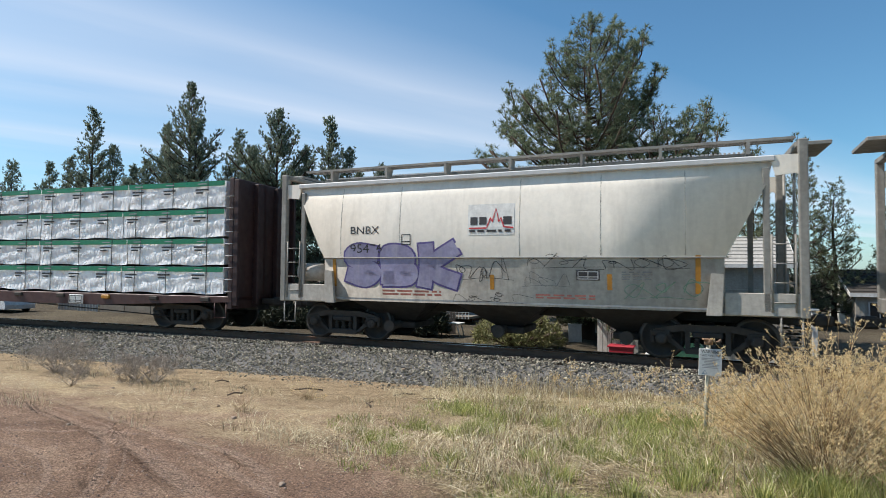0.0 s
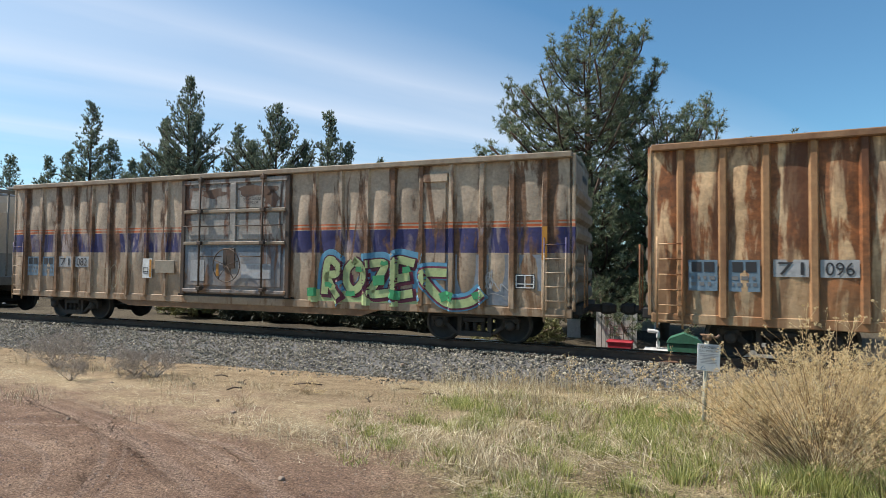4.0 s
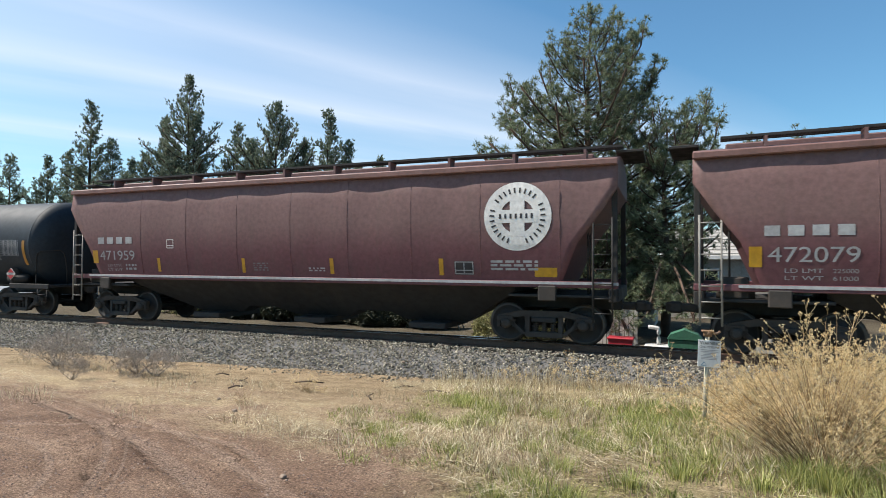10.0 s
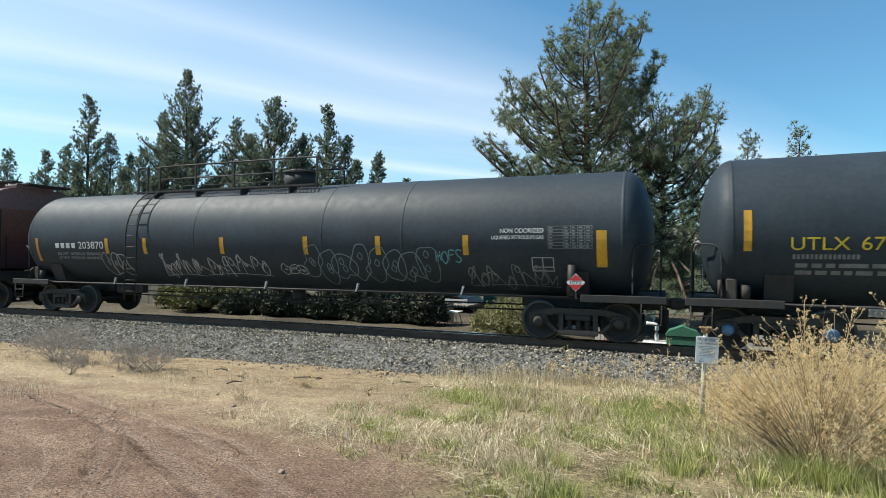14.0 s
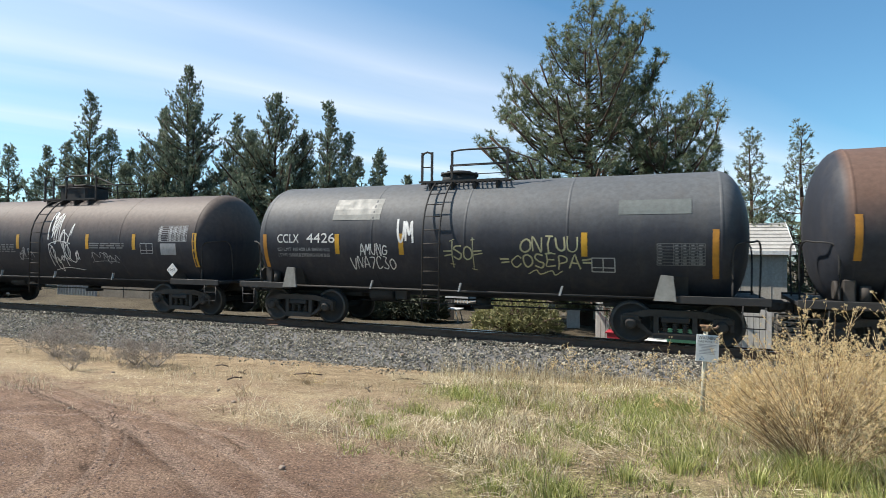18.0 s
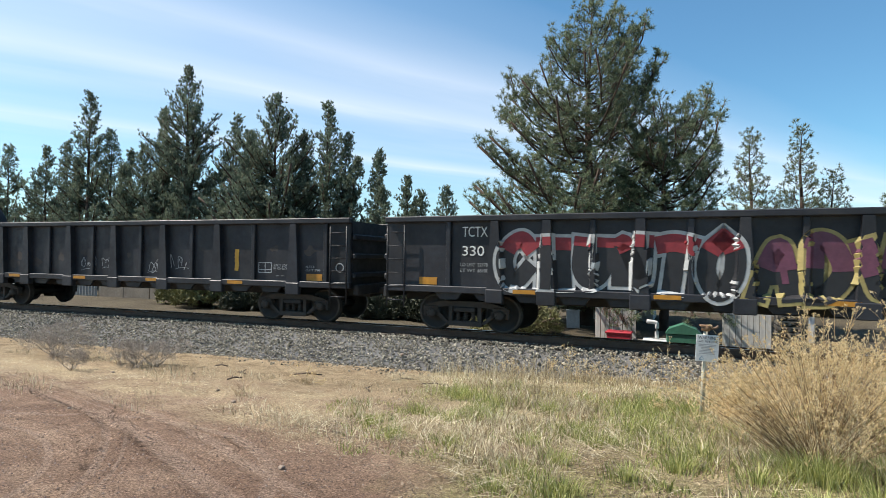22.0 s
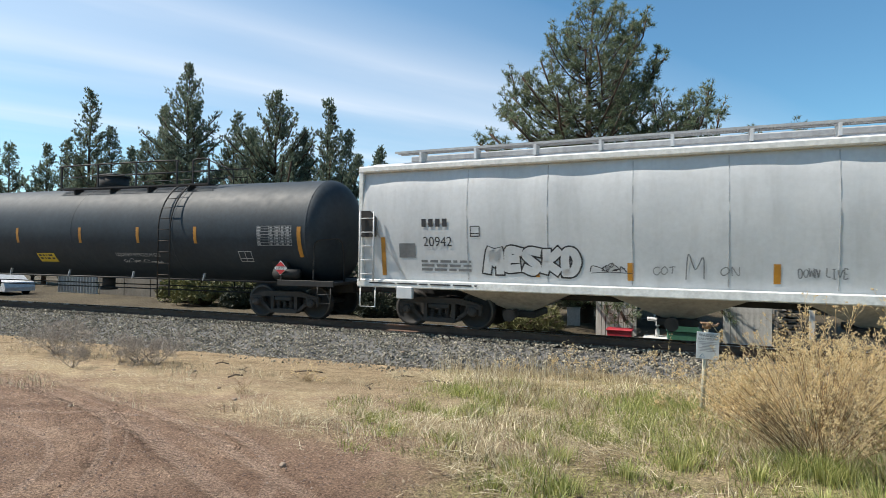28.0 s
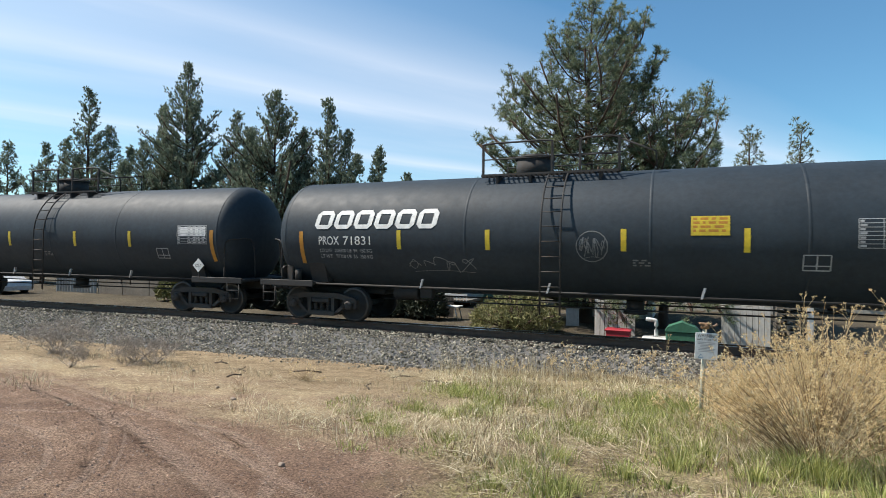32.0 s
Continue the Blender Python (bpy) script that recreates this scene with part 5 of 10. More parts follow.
def build_gas_tanks():
    car, side = long_gas_tank(57.4, 77.1, "35869", -4.1, (-5.0, 1.2), 0.35, ((-5.0, -1.9), (-1.9, 1.06)), (-5.14, -3.01, -0.66, 2.08, 5.04), -1.22, 1.98, True, True,
                              "long black gas tank car with bold white mark")
    mark("lettering", car, side, MAT_GREYINK, 5.4, 7.65, 2.05, 2.19, "NON-ODORIZED")
    mark("lettering", car, side, MAT_GREYINK, 5.4, 7.65, 1.86, 2.0, "LIQUEFIED PETROLEUM GAS")
    mark("paint_patch", car, side, MAT_GREYINK, 4.3, 5.3, 1.99, 2.06)
    mark("paint_patch", car, side, MAT_GREYINK, 4.3, 5.3, 1.84, 1.9)
    mark("paint_patch", car, side, MAT_YELLOW, 5.25, 6.3, 1.90, 1.95)
    tag_scrawl(car, side, MAT_DIM, 5.6, 6.6, 1.5, 1.8, 4, 4, 0.02)
    car, side = long_gas_tank(222.8, 242.6, "35858", 4.58, (-0.8, 5.5), 0.52, ((-0.72, 4.15), (4.85, 5.4)), (-4.95, -1.88, 0.94, 3.21, 5.38), -0.8, 2.05, True, True,
                              "long black gas tank car with red placard and amber strips")
    mark("red_panel", car, side, MAT_PINK, 5.54, 6.12, 2.16, 2.3)
    mark("lettering", car, side, MAT_GREYINK, 5.5, 7.05, 2.02, 2.12, "LIQUEFIED PETROLEUM GAS")
    car, side = long_gas_tank(243.3, 262.9, "35895", 4.28, (-1.1, 5.2), 0.35, ((-1.06, 3.88), (4.5, 5.1)), (-4.95, -2.13, 0.70, 3.08, 5.25), -1.05, 1.6, True, True,
                              "long black gas tank car with white scrawl under its ladder")
    mark("lettering", car, side, MAT_GREYINK, 2.05, 3.8, 1.66, 1.78, "LIQUEFIED PETROLEUM GAS")
    tag_scrawl(car, side, MAT_GREYINK, 2.2, 3.8, 1.48, 1.62, 6, 11, 0.02)
    car, side, hl = tank_car("tank_car", "very long black gas tank car with grey graffiti along its side", 114.4, 134.9, 8.4, 1.5, 2.45, MAT_BLACK, (-5.4, 1.3), -4.62, 0.2,
                             ((-5.35, -4.95), (-4.45, 1.3)), bands=(-2.4, 1.9, 4.2))
    mark("owner_code", car, side, MAT_WHITE, -8.15, -7.25, 2.12, 2.28, blocks=4, gap=0.5)
    mark("car_number", car, side, MAT_WHITE, -7.1, -6.0, 2.1, 2.32, "203870")
    for z, words in ((1.9, "LD LMT  165700 LB  75160 KG"), (1.77, "LT WT  97300 LB  44140 KG")):
        mark("lettering", car, side, MAT_GREYINK, -8.1, -6.2, z, z + 0.085, words)
    for x in (-5.86, -4.28, -1.37, 1.41, 3.55, 5.86):
        strip(car, side, x, 1.95, 2.42, MAT_YELLOW, 0.14)
    end_strip(car, 1.5, 2.45, -9.1, 1.7, 2.45, 0.08)
    strip(car, side, 8.95, 1.7, 2.5, MAT_YELLOW, 0.22)
    bubble_tag(car, side, MAT_GREYINK, -6.15, -5.15, 1.3, 1.98, 3, 21, 0.03)
    tag_scrawl(car, side, MAT_GREYINK, -3.9, -2.3, 1.3, 2.0, 9, 22, 0.03)
    tag_scrawl(car, side, MAT_GREYINK, -2.3, 0.1, 1.3, 1.95, 9, 25, 0.03)
    bubble_tag(car, side, paint("teal_grey_spray", (0.17, 0.235, 0.25), 0.7, amount=0.3), 1.3, 5.1, 1.26, 2.14, 8, 23, 0.026, "pale teal bubble outlines")
    bubble_tag(car, side, MAT_GREYINK, 0.5, 1.3, 1.42, 1.68, 3, 27, 0.02)
    tag_scrawl(car, side, paint("pale_teal_spray", (0.14, 0.36, 0.40), 0.7, amount=0.3), 5.05, 5.75, 1.75, 2.1, 4, 24, 0.035, "", "HOFS")
    tag_scrawl(car, side, MAT_DIM, 5.8, 8.0, 1.2, 1.75, 10, 26, 0.03)
    mark("lettering", car, side, MAT_WHITE, 6.7, 7.7, 2.46, 2.56, "NON ODORIZED")
    mark("lettering", car, side, MAT_WHITE, 6.5, 7.7, 2.3, 2.4, "LIQUEFIED PETROLEUM GAS")
    table_mark(car, side, MAT_DIM, 7.8, 8.75, 2.1, 2.6)
    frame_mark(car, side, MAT_GREYINK, 7.42, 7.9, 1.6, 1.9)
    placard(car, 8.4, -1.44, 1.36, True, "1075")
    part("valve_stand", Geo().cyl((8.3, -1.36, 1.06), (8.3, -1.36, 1.75), 0.09, 10), MAT_SOOT, car)


def build_short_tanks():
    car, side, hl = tank_car("tank_car", "short black tank car with yellow lettering and a wide ladder", 135.35, 147.6, 4.45, 1.56, 2.50, MAT_BLACK, (-0.9, 2.6), 0.55, 1.66,
                             ((-0.78, 0.44), (1.1, 2.4)), True, bands=(-2.0, 2.0), square_hatch=True, air_tank=True)
    mark("owner_code", car, side, MAT_SIGNYEL, -4.28, -3.35, 2.07, 2.31, "UTLX")
    mark("car_number", car, side, MAT_SIGNYEL, -3.18, -2.1, 2.07, 2.31, "674726")
    mark("lettering", car, side, MAT_DIM, -4.25, -3.2, 1.90, 1.99, blocks=15, gap=0.5)
    bars(car, side, MAT_DIM, -4.2, -2.7, 1.55, 1.82, 2, 8)
    for x in (-1.76, -0.22, 1.62):
        strip(car, side, x, 2.2, 2.7, MAT_YELLOW, 0.13)
    strip(car, side, -5.0, 2.05, 2.85, MAT_YELLOW, 0.14)
    strip(car, side, 4.77, 2.1, 2.9, MAT_YELLOW, 0.14)
    mark("small_square", car, side, MAT_SIGNYEL, -0.5, -0.3, 1.4, 1.54)
    bars(car, side, MAT_SIGNYEL, -0.98, -0.42, 3.1, 3.4, 4, 5)
    table_mark(car, side, MAT_GREYINK, 3.45, 4.58, 2.03, 2.66)
    frame_mark(car, side, MAT_GREYINK, 2.72, 3.22, 1.72, 2.0)
    placard(car, 4.12, -1.44, 1.48, False, "1987")
    mat = MAT_DULLTOP
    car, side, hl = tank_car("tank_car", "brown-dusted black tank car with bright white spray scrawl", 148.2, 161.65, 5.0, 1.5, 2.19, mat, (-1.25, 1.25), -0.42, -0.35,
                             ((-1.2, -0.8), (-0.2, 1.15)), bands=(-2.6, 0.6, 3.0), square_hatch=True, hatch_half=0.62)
    mark("owner_code", car, side, MAT_WHITE, -5.6, -4.85, 2.45, 2.62, blocks=4, gap=0.5)
    mark("car_number", car, side, MAT_WHITE, -4.7, -3.86, 2.42, 2.66, "16663")
    bars(car, side, MAT_GREYINK, -5.55, -4.0, 2.15, 2.36, 2, 12)
    for x in (-3.5, -1.47, 1.66, 3.58):
        strip(car, side, x, 1.95, 2.42, MAT_YELLOW, 0.13)
    end_strip(car, 1.5, 2.19, -5.75, 1.6, 2.4, 0.08)
    strip(car, side, 5.88, 1.45, 2.45, MAT_YELLOW, 0.15)
    tag_scrawl(car, side, MAT_WHITE, -0.1, 0.95, 2.1, 3.2, 5, 31, 0.05, "white spray paint scrawl")
    tag_scrawl(car, side, MAT_WHITE, -0.1, 1.3, 1.3, 2.2, 5, 32, 0.04, "thin white spray paint")
    tag_scrawl(car, side, MAT_GREYINK, -4.0, -3.2, 1.6, 2.0, 4, 33, 0.024)
    tag_scrawl(car, side, MAT_GREYINK, -1.5, -0.9, 1.6, 2.0, 4, 35, 0.024)
    tag_scrawl(car, side, MAT_GREYINK, 1.7, 2.9, 1.55, 2.0, 6, 34, 0.024)
    table_mark(car, side, MAT_GREYINK, 4.55, 5.6, 2.2, 2.66)
    mark("grey_panel", car, side, MAT_GREYINK, 4.62, 5.2, 1.8, 2.14)
    mark("grey_panel", car, side, MAT_GREYINK, -5.05, -4.42, 1.76, 2.1)
    frame_mark(car, side, MAT_GREYINK, 3.85, 4.32, 1.84, 2.14)
    bars(car, side, MAT_DIM, -2.4, -1.6, 1.8, 2.1, 4, 14)
    bars(car, side, MAT_DIM, 1.75, 3.2, 1.95, 2.15, 3, 15)
    placard(car, 5.04, -1.44, 1.36, False, "1987")
    car, side, hl = tank_car("tank_car", "grey-topped black tank car with pale patches and white graffiti", 162.5, 175.55, 4.8, 1.5, 2.30, MAT_GREYTOP, (-1.25, 1.1), -0.58, -0.5,
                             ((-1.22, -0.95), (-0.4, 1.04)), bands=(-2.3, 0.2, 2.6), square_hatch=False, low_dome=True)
    mark("owner_code", car, side, MAT_WHITE, -5.2, -4.5, 2.17, 2.40, "CCLX")
    mark("car_number", car, side, MAT_WHITE, -4.25, -3.38, 2.17, 2.42, "4426")
    for z, words in ((1.95, "LD LMT 187400 LB 89550 KG"), (1.80, "LT WT 65600 LB 29750 KG NEW 8-05")):
        mark("lettering", car, side, MAT_GREYINK, -5.2, -3.55, z, z + 0.09, words)
    mark("pale_patch", car, side, paint("pale_patch_paint", (0.19, 0.195, 0.18), 0.6, amount=0.2), -3.5, -2.1, 2.76, 3.32)
    mark("pale_patch", car, side, paint("dull_patch_paint", (0.12, 0.135, 0.13), 0.6, amount=0.3), 3.67, 5.1, 2.78, 3.1)
    for x in (-3.31, -1.46, 2.97):
        strip(car, side, x, 1.88, 2.4, MAT_YELLOW, 0.13)
    end_strip(car, 1.5, 2.30, -5.7, 1.5, 2.4, 0.08)
    end_strip(car, 1.5, 2.30, 5.62, 1.45, 2.45, -0.08)
    tag_scrawl(car, side, MAT_WHITE, -2.65, -1.85, 1.82, 2.15, 5, 41, 0.035, "", "AMUNG")
    tag_scrawl(car, side, MAT_WHITE, -2.95, -1.65, 1.48, 1.84, 7, 45, 0.03, "", "VNA7C3O")
    tag_scrawl(car, side, MAT_WHITE, -1.58, -1.12, 2.12, 2.75, 2, 42, 0.085, "", "UM")
    spray = paint("pale_yellow_spray", (0.42, 0.40, 0.24), 0.6, amount=0.1)
    tag_scrawl(car, side, spray, -0.35, 0.65, 1.75, 2.15, 4, 43, 0.045, "", "=SO=")
    tag_scrawl(car, side, spray, -0.2, 0.5, 1.5, 2.3, 4, 46, 0.03, "", "I  I")
    tag_scrawl(car, side, spray, 1.55, 2.85, 1.92, 2.32, 6, 44, 0.05, "", "ONIUU")
    tag_scrawl(car, side, spray, 1.05, 3.15, 1.6, 1.95, 8, 47, 0.05, "", "=COSEPA=")
    tag_scrawl(car, side, spray, 1.7, 2.5, 1.42, 1.58, 1, 48, 0.04, "", "~")
    table_mark(car, side, MAT_DIM, 4.45, 5.35, 1.72, 2.16)
    frame_mark(car, side, MAT_GREYINK, 3.12, 3.6, 1.55, 1.85)
    for x in (-4.8, 4.6):
        part("saddle_cover", Geo().prism([(x - 0.22, 0.98), (x + 0.22, 0.98), (x + 0.16, 1.5), (x - 0.08, 1.52)], -1.49, -1.45, 1), MAT_FRAMEGREY, car, "dusty brown-grey bolster cover")
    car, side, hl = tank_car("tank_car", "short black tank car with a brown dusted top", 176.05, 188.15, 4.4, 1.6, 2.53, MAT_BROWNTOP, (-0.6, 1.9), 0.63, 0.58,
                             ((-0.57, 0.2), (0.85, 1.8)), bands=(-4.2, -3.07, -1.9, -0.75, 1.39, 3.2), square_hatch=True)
    mark("owner_code", car, side, MAT_WHITE, -3.95, -3.0, 1.92, 2.15, "SHPX")
    mark("car_number", car, side, MAT_WHITE, -2.8, -1.72, 1.92, 2.15, "210749")
    bars(car, side, MAT_GREYINK, -3.9, -1.9, 1.55, 1.80, 2, 17)
    for x in (-3.12, -1.25, 1.77):
        strip(car, side, x, 2.1, 2.5, MAT_YELLOW, 0.11)
    end_strip(car, 1.6, 2.53, -5.2, 1.85, 2.7, 0.08)
    strip(car, side, 4.93, 1.95, 2.85, MAT_YELLOW, 0.13)
    tag_scrawl(car, side, MAT_GREYINK, -0.9, 0.5, 1.85, 2.35, 5, 51, 0.04)
    table_mark(car, side, MAT_GREYINK, 3.72, 4.75, 2.18, 2.68)
    mark("lettering", car, side, MAT_SIGNYEL, 4.1, 4.7, 2.74, 2.8, blocks=9, gap=0.4)
    frame_mark(car, side, MAT_GREYINK, 2.95, 3.45, 1.68, 1.98)
    bars(car, side, MAT_DIM, 2.4, 3.4, 1.5, 1.62, 2, 18)
    placard(car, 4.5, -1.44, 1.3, False, "1987")


def build_asphalt_tanks():
    for u0, u1, digits, half, lx, wx, dome, rails, strips, label in (
            (283.0, 299.15, "72621", 6.3, 0.33, (-1.2, 1.9), -0.29, ((-1.19, 0.01), (0.67, 1.84)), (-3.51, -1.26, 1.70, 3.97), "clean black tank car with bold white mark and white placard"),
            (299.9, 319.0, "71831", 7.8, -1.43, (-3.3, -0.1), -2.2, ((-3.29, -1.6), (-0.96, -0.1)), (-5.23, -2.93, 0.07, 2.36, 4.7), "black tank car with white mark and a large yellow sign")):
        car, side, hl = tank_car("tank_car", label, u0, u1, half, 1.5, 2.33, MAT_BLACK, wx, lx, dome, rails, bands=(-3.5, 0.6, 3.4))
        x0 = -5.58 if digits == "72621" else -7.69
        wordmark(car, side, x0, x0 + 3.5, 2.46, 2.94)
        mark("owner_code", car, side, MAT_WHITE, x0 + 0.1, x0 + 0.72, 2.05, 2.27, "PROX")
        mark("car_number", car, side, MAT_WHITE, x0 + 0.85, x0 + 1.65, 2.05, 2.27, digits)
        for z, words in zip((1.86, 1.71), LIMITS[digits]):
            mark("lettering", car, side, MAT_GREYINK, x0 + 0.12, x0 + 1.68, z, z + 0.09, words)
        for x in strips:
            strip(car, side, x, 1.95, 2.42, MAT_SIGNYEL)
        end_strip(car, 1.5, 2.33, -hl + 1.32, 1.55, 2.4, 0.08)
        end_strip(car, 1.5, 2.33, hl - 0.95, 1.55, 2.45, -0.08)
        tx = 5.82 if digits == "72621" else 4.14
        table_mark(car, side, MAT_GREYINK, tx, tx + 1.05, 2.05, 2.58)
        if digits == "72621":
            mark("white_panel", car, side, MAT_WHITE, tx + 0.03, tx + 1.02, 2.28, 2.54)
        frame_mark(car, side, MAT_GREYINK, tx - 0.84, tx - 0.4, 1.62, 1.91)
        placard(car, hl - 1.52 if digits == "72621" else 7.9, -1.44, 1.43, False, "3257")
        bars(car, side, MAT_DIM, 0.25, 0.6, 1.62, 1.78, 3, 20)
        if digits == "71831":
            sg = mark("sign", car, side, MAT_SIGNYEL, 1.36, 2.06, 2.28, 2.67, label="yellow warning sign with small print")
            bars(sg, side, MAT_AMBER, 1.4, 2.02, 2.32, 2.64, 4, 21)
            tag_scrawl(car, side, MAT_DIM, -5.0, -3.3, 1.4, 1.85, 5, 61, 0.022, "faint chalk drawing")
            g = Geo()
            stroke(g, side, [(-0.58 + 0.33 * math.cos(a * 0.35), 2.05 + 0.33 * math.sin(a * 0.35)) for a in range(19)], 0.02)
            part("graffiti_ring", g, MAT_DIM, car)
            tag_scrawl(car, side, MAT_DIM, -0.83, -0.33, 1.8, 2.3, 6, 62, 0.02)


# ---- covered hoppers ----


def loft_body(prof, reach, n=2, dent=None):
    """A body whose cross section runs prof (y, z) from sill over the roof, and whose half length at height z is reach(z, end)."""
    full = [(-y, z) for y, z in prof] + [(y, z) for y, z in prof[::-1]]
    xs = np.linspace(-1, 1, n + 1)
    g = Geo()
    v, f = [], []
    m = len(full)
    for x in xs:
        for y, z in full:
            px = x * reach(z)
            v.append((px, y - math.copysign(dent(px, z), y) if dent else y, z))
    for i in range(n):
        for k in range(m - 1):
            f.append((i * m + k, i * m + k + 1, (i + 1) * m + k + 1, (i + 1) * m + k))
    g.add(v, f, True)
    # end sheets, strip by strip between the two sides
    h = len(prof)
    for e in (0, n):
        for k in range(h - 1):
            g.f.append((e * m + k, e * m + k + 1, e * m + m - 2 - k, e * m + m - 1 - k))
            g.s.append(False)
    return g


def sheet_dents(seams, heights, least, more):
    """Sheets pressed in a little between the weld seams."""
    def dent(x, z):
        k = max(0, min(len(seams) - 2, sum(1 for q in seams if q <= x) - 1))
        q = min(1, max(0, (x - seams[k]) / (seams[k + 1] - seams[k])))
        deep = least + more * abs(math.sin(k * 2.3 + 0.6))
        return deep * math.sin(math.pi * q ** (0.7 + 0.5 * (k % 3))) ** 2 * float(np.interp(z, heights, (0, 1, 1, 0)))
    return dent


def discharge_gate(car, material, x, w, z1, tube=True):
    g = Geo()
    top, bot = w / 2, 0.32
    v = [(x - top, -1.35, z1), (x + top, -1.35, z1), (x + top, 1.35, z1), (x - top, 1.35, z1), (x - bot, -0.45, 0.5), (x + bot, -0.45, 0.5), (x + bot, 0.45, 0.5), (x - bot, 0.45, 0.5)]
    g.add(v, [(0, 1, 5, 4), (1, 2, 6, 5), (2, 3, 7, 6), (3, 0, 4, 7), (4, 5, 6, 7)])
    p = part("discharge_hopper", g, material, car)
    part("outlet_gate", Geo().box(x - 0.42, x + 0.42, -0.62, 0.62, 0.34, 0.5, 0.02), MAT_SOOT, p)
    if tube:
        part("outlet_tube", Geo().cyl((x - 0.1, -1.05, 0.42), (x - 0.1, 1.05, 0.42), 0.11, 12).cyl((x - 0.1, -1.08, 0.42), (x - 0.1, -1.0, 0.42), 0.15, 12), MAT_IRON, p)


def run_boards(car, material, x0, x1, z, y=0.85, posts=8, post_mat=None):
    for s in (-1, 1):
        b = grating(car, material, x0, x1, min(s * y, s * (y + 0.34)), max(s * y, s * (y + 0.34)), z, "running_board")
        for k in range(posts):
            x = x0 + (x1 - x0) * (k + 0.5) / posts
            part("board_bracket", Geo().prism([(s * (y + 0.36), z - 0.05), (s * y, z - 0.05), (s * (y + 0.1), z - 0.3), (s * (y + 0.36), z - 0.3)], x - 0.03, x + 0.03), post_mat or material, b)


def small_hopper(u0, u1, digits, label, purple):
    """Two-tone covered hopper with open ends and a tall corner frame."""
    car, hl = new_car("covered_hopper", label, "hopper car", u0, u1, 4.4, "cement hoppers")
    prof = [(1.50, 2.16), (1.53, 2.45), (1.53, 2.85), (1.50, 3.25), (1.45, 3.65), (1.37, 4.02), (1.15, 4.16), (0.6, 4.24), (0.0, 4.26)]
    up = lambda z: float(np.interp(z, [2.16, 3.7, 4.02, 4.3], [4.72, 5.50, 5.56, 5.56]))
    part("upper_body", loft_body(prof, up, 4), MAT_CREAM, car, "smooth cream upper side sheets")
    low = [(1.40, 1.06), (1.44, 1.40), (1.50, 2.12), (1.50, 2.158)]
    part("lower_body", loft_body(low, lambda z: 4.70, 2), MAT_LOWGREY, car, "dusty grey lower side panel")
    side = curved_side(low[:-1] + prof)
    part("side_seam", Geo().box(-4.72, 4.72, -1.535, -1.49, 2.14, 2.17, 0.008), MAT_FRAMEGREY, car)
    part("eave_rail", Geo().box(-5.6, 5.6, -1.47, -1.37, 4.02, 4.14, 0.02), MAT_PALEGREY, car, "pale grey eave rail")
    part("eave_rail", Geo().box(-5.6, 5.6, 1.37, 1.47, 4.02, 4.14, 0.02), MAT_PALEGREY, car, "pale grey eave rail")
    for x in (-4.2, -2.5, 0.54, 2.32, 3.99):
        part("weld_seam", Geo().tube([side(x, z, 0.0) for z in np.linspace(2.2, 3.95, 9)], 0.006, 4), MAT_FRAMEGREY, car)
    # corner frames and ends
    for s in (-1, 1):
        for y in (-1.42, 1.42):
            part("corner_post", Geo().box(min(s * (hl - 0.16), s * hl), max(s * (hl - 0.16), s * hl), y - 0.07, y + 0.07, 1.0, 4.42, 0.015), MAT_FRAMEGREY, car)
            part("inner_post", Geo().box(min(s * 5.38, s * 5.5), max(s * 5.38, s * 5.5), y - 0.04, y + 0.04, 1.1, 3.9, 0.01), MAT_FRAMEGREY, car)
            part("gusset", Geo().prism([(s * 5.5, 4.14), (s * hl, 4.14), (s * hl, 3.62), (s * (hl - 0.2), 3.78), (s * 5.6, 3.74)], y - 0.02, y + 0.02, 1), MAT_CREAM, car)
        part("end_beam", Geo().box(min(s * (hl - 0.16), s * hl), max(s * (hl - 0.16), s * hl), -1.42, 1.42, 4.3, 4.42, 0.015), MAT_FRAMEGREY, car)
        part("end_sill", Geo().box(min(s * (hl - 0.22), s * hl), max(s * (hl - 0.22), s * hl), -1.45, 1.45, 1.0, 1.32, 0.02), MAT_FRAMEGREY, car)
        part("end_floor", Geo().box(min(s * 4.4, s * (hl - 0.1)), max(s * 4.4, s * (hl - 0.1)), -1.40, 1.40, 1.0, 1.06, 0.01), MAT_LOWGREY, car)
        part("side_sill", Geo().box(min(s * 4.7, s * hl), max(s * 4.7, s * hl), -1.46, -1.40, 1.02, 1.46, 0.01), MAT_LOWGREY, car)
        part("side_sill", Geo().box(min(s * 4.7, s * hl), max(s * 4.7, s * hl), 1.40, 1.46, 1.02, 1.46, 0.01), MAT_LOWGREY, car)
        part("jack_pad", Geo().prism([(s * 4.5 - 0.14, 1.0), (s * 4.5 + 0.14, 1.0), (s * 4.56 + 0.12, 1.82), (s * 4.56 - 0.10, 1.84)], -1.56, -1.46, 1), MAT_LOWGREY, car, "dusty painted jacking pad")
        ladder(car, MAT_FRAMEGREY, s * (hl - 0.42) - 0.2, s * (hl - 0.42) + 0.2, -1.47, 1.1, 2.6, 4)
        part("step", Geo().tube([(s * (hl - 0.3) - 0.18, -1.43, 1.02), (s * (hl - 0.3) - 0.18, -1.43, 0.45), (s * (hl - 0.3) + 0.18, -1.43, 0.45), (s * (hl - 0.3) + 0.18, -1.43, 1.02)], 0.02, 5), MAT_FRAMEGREY, car)
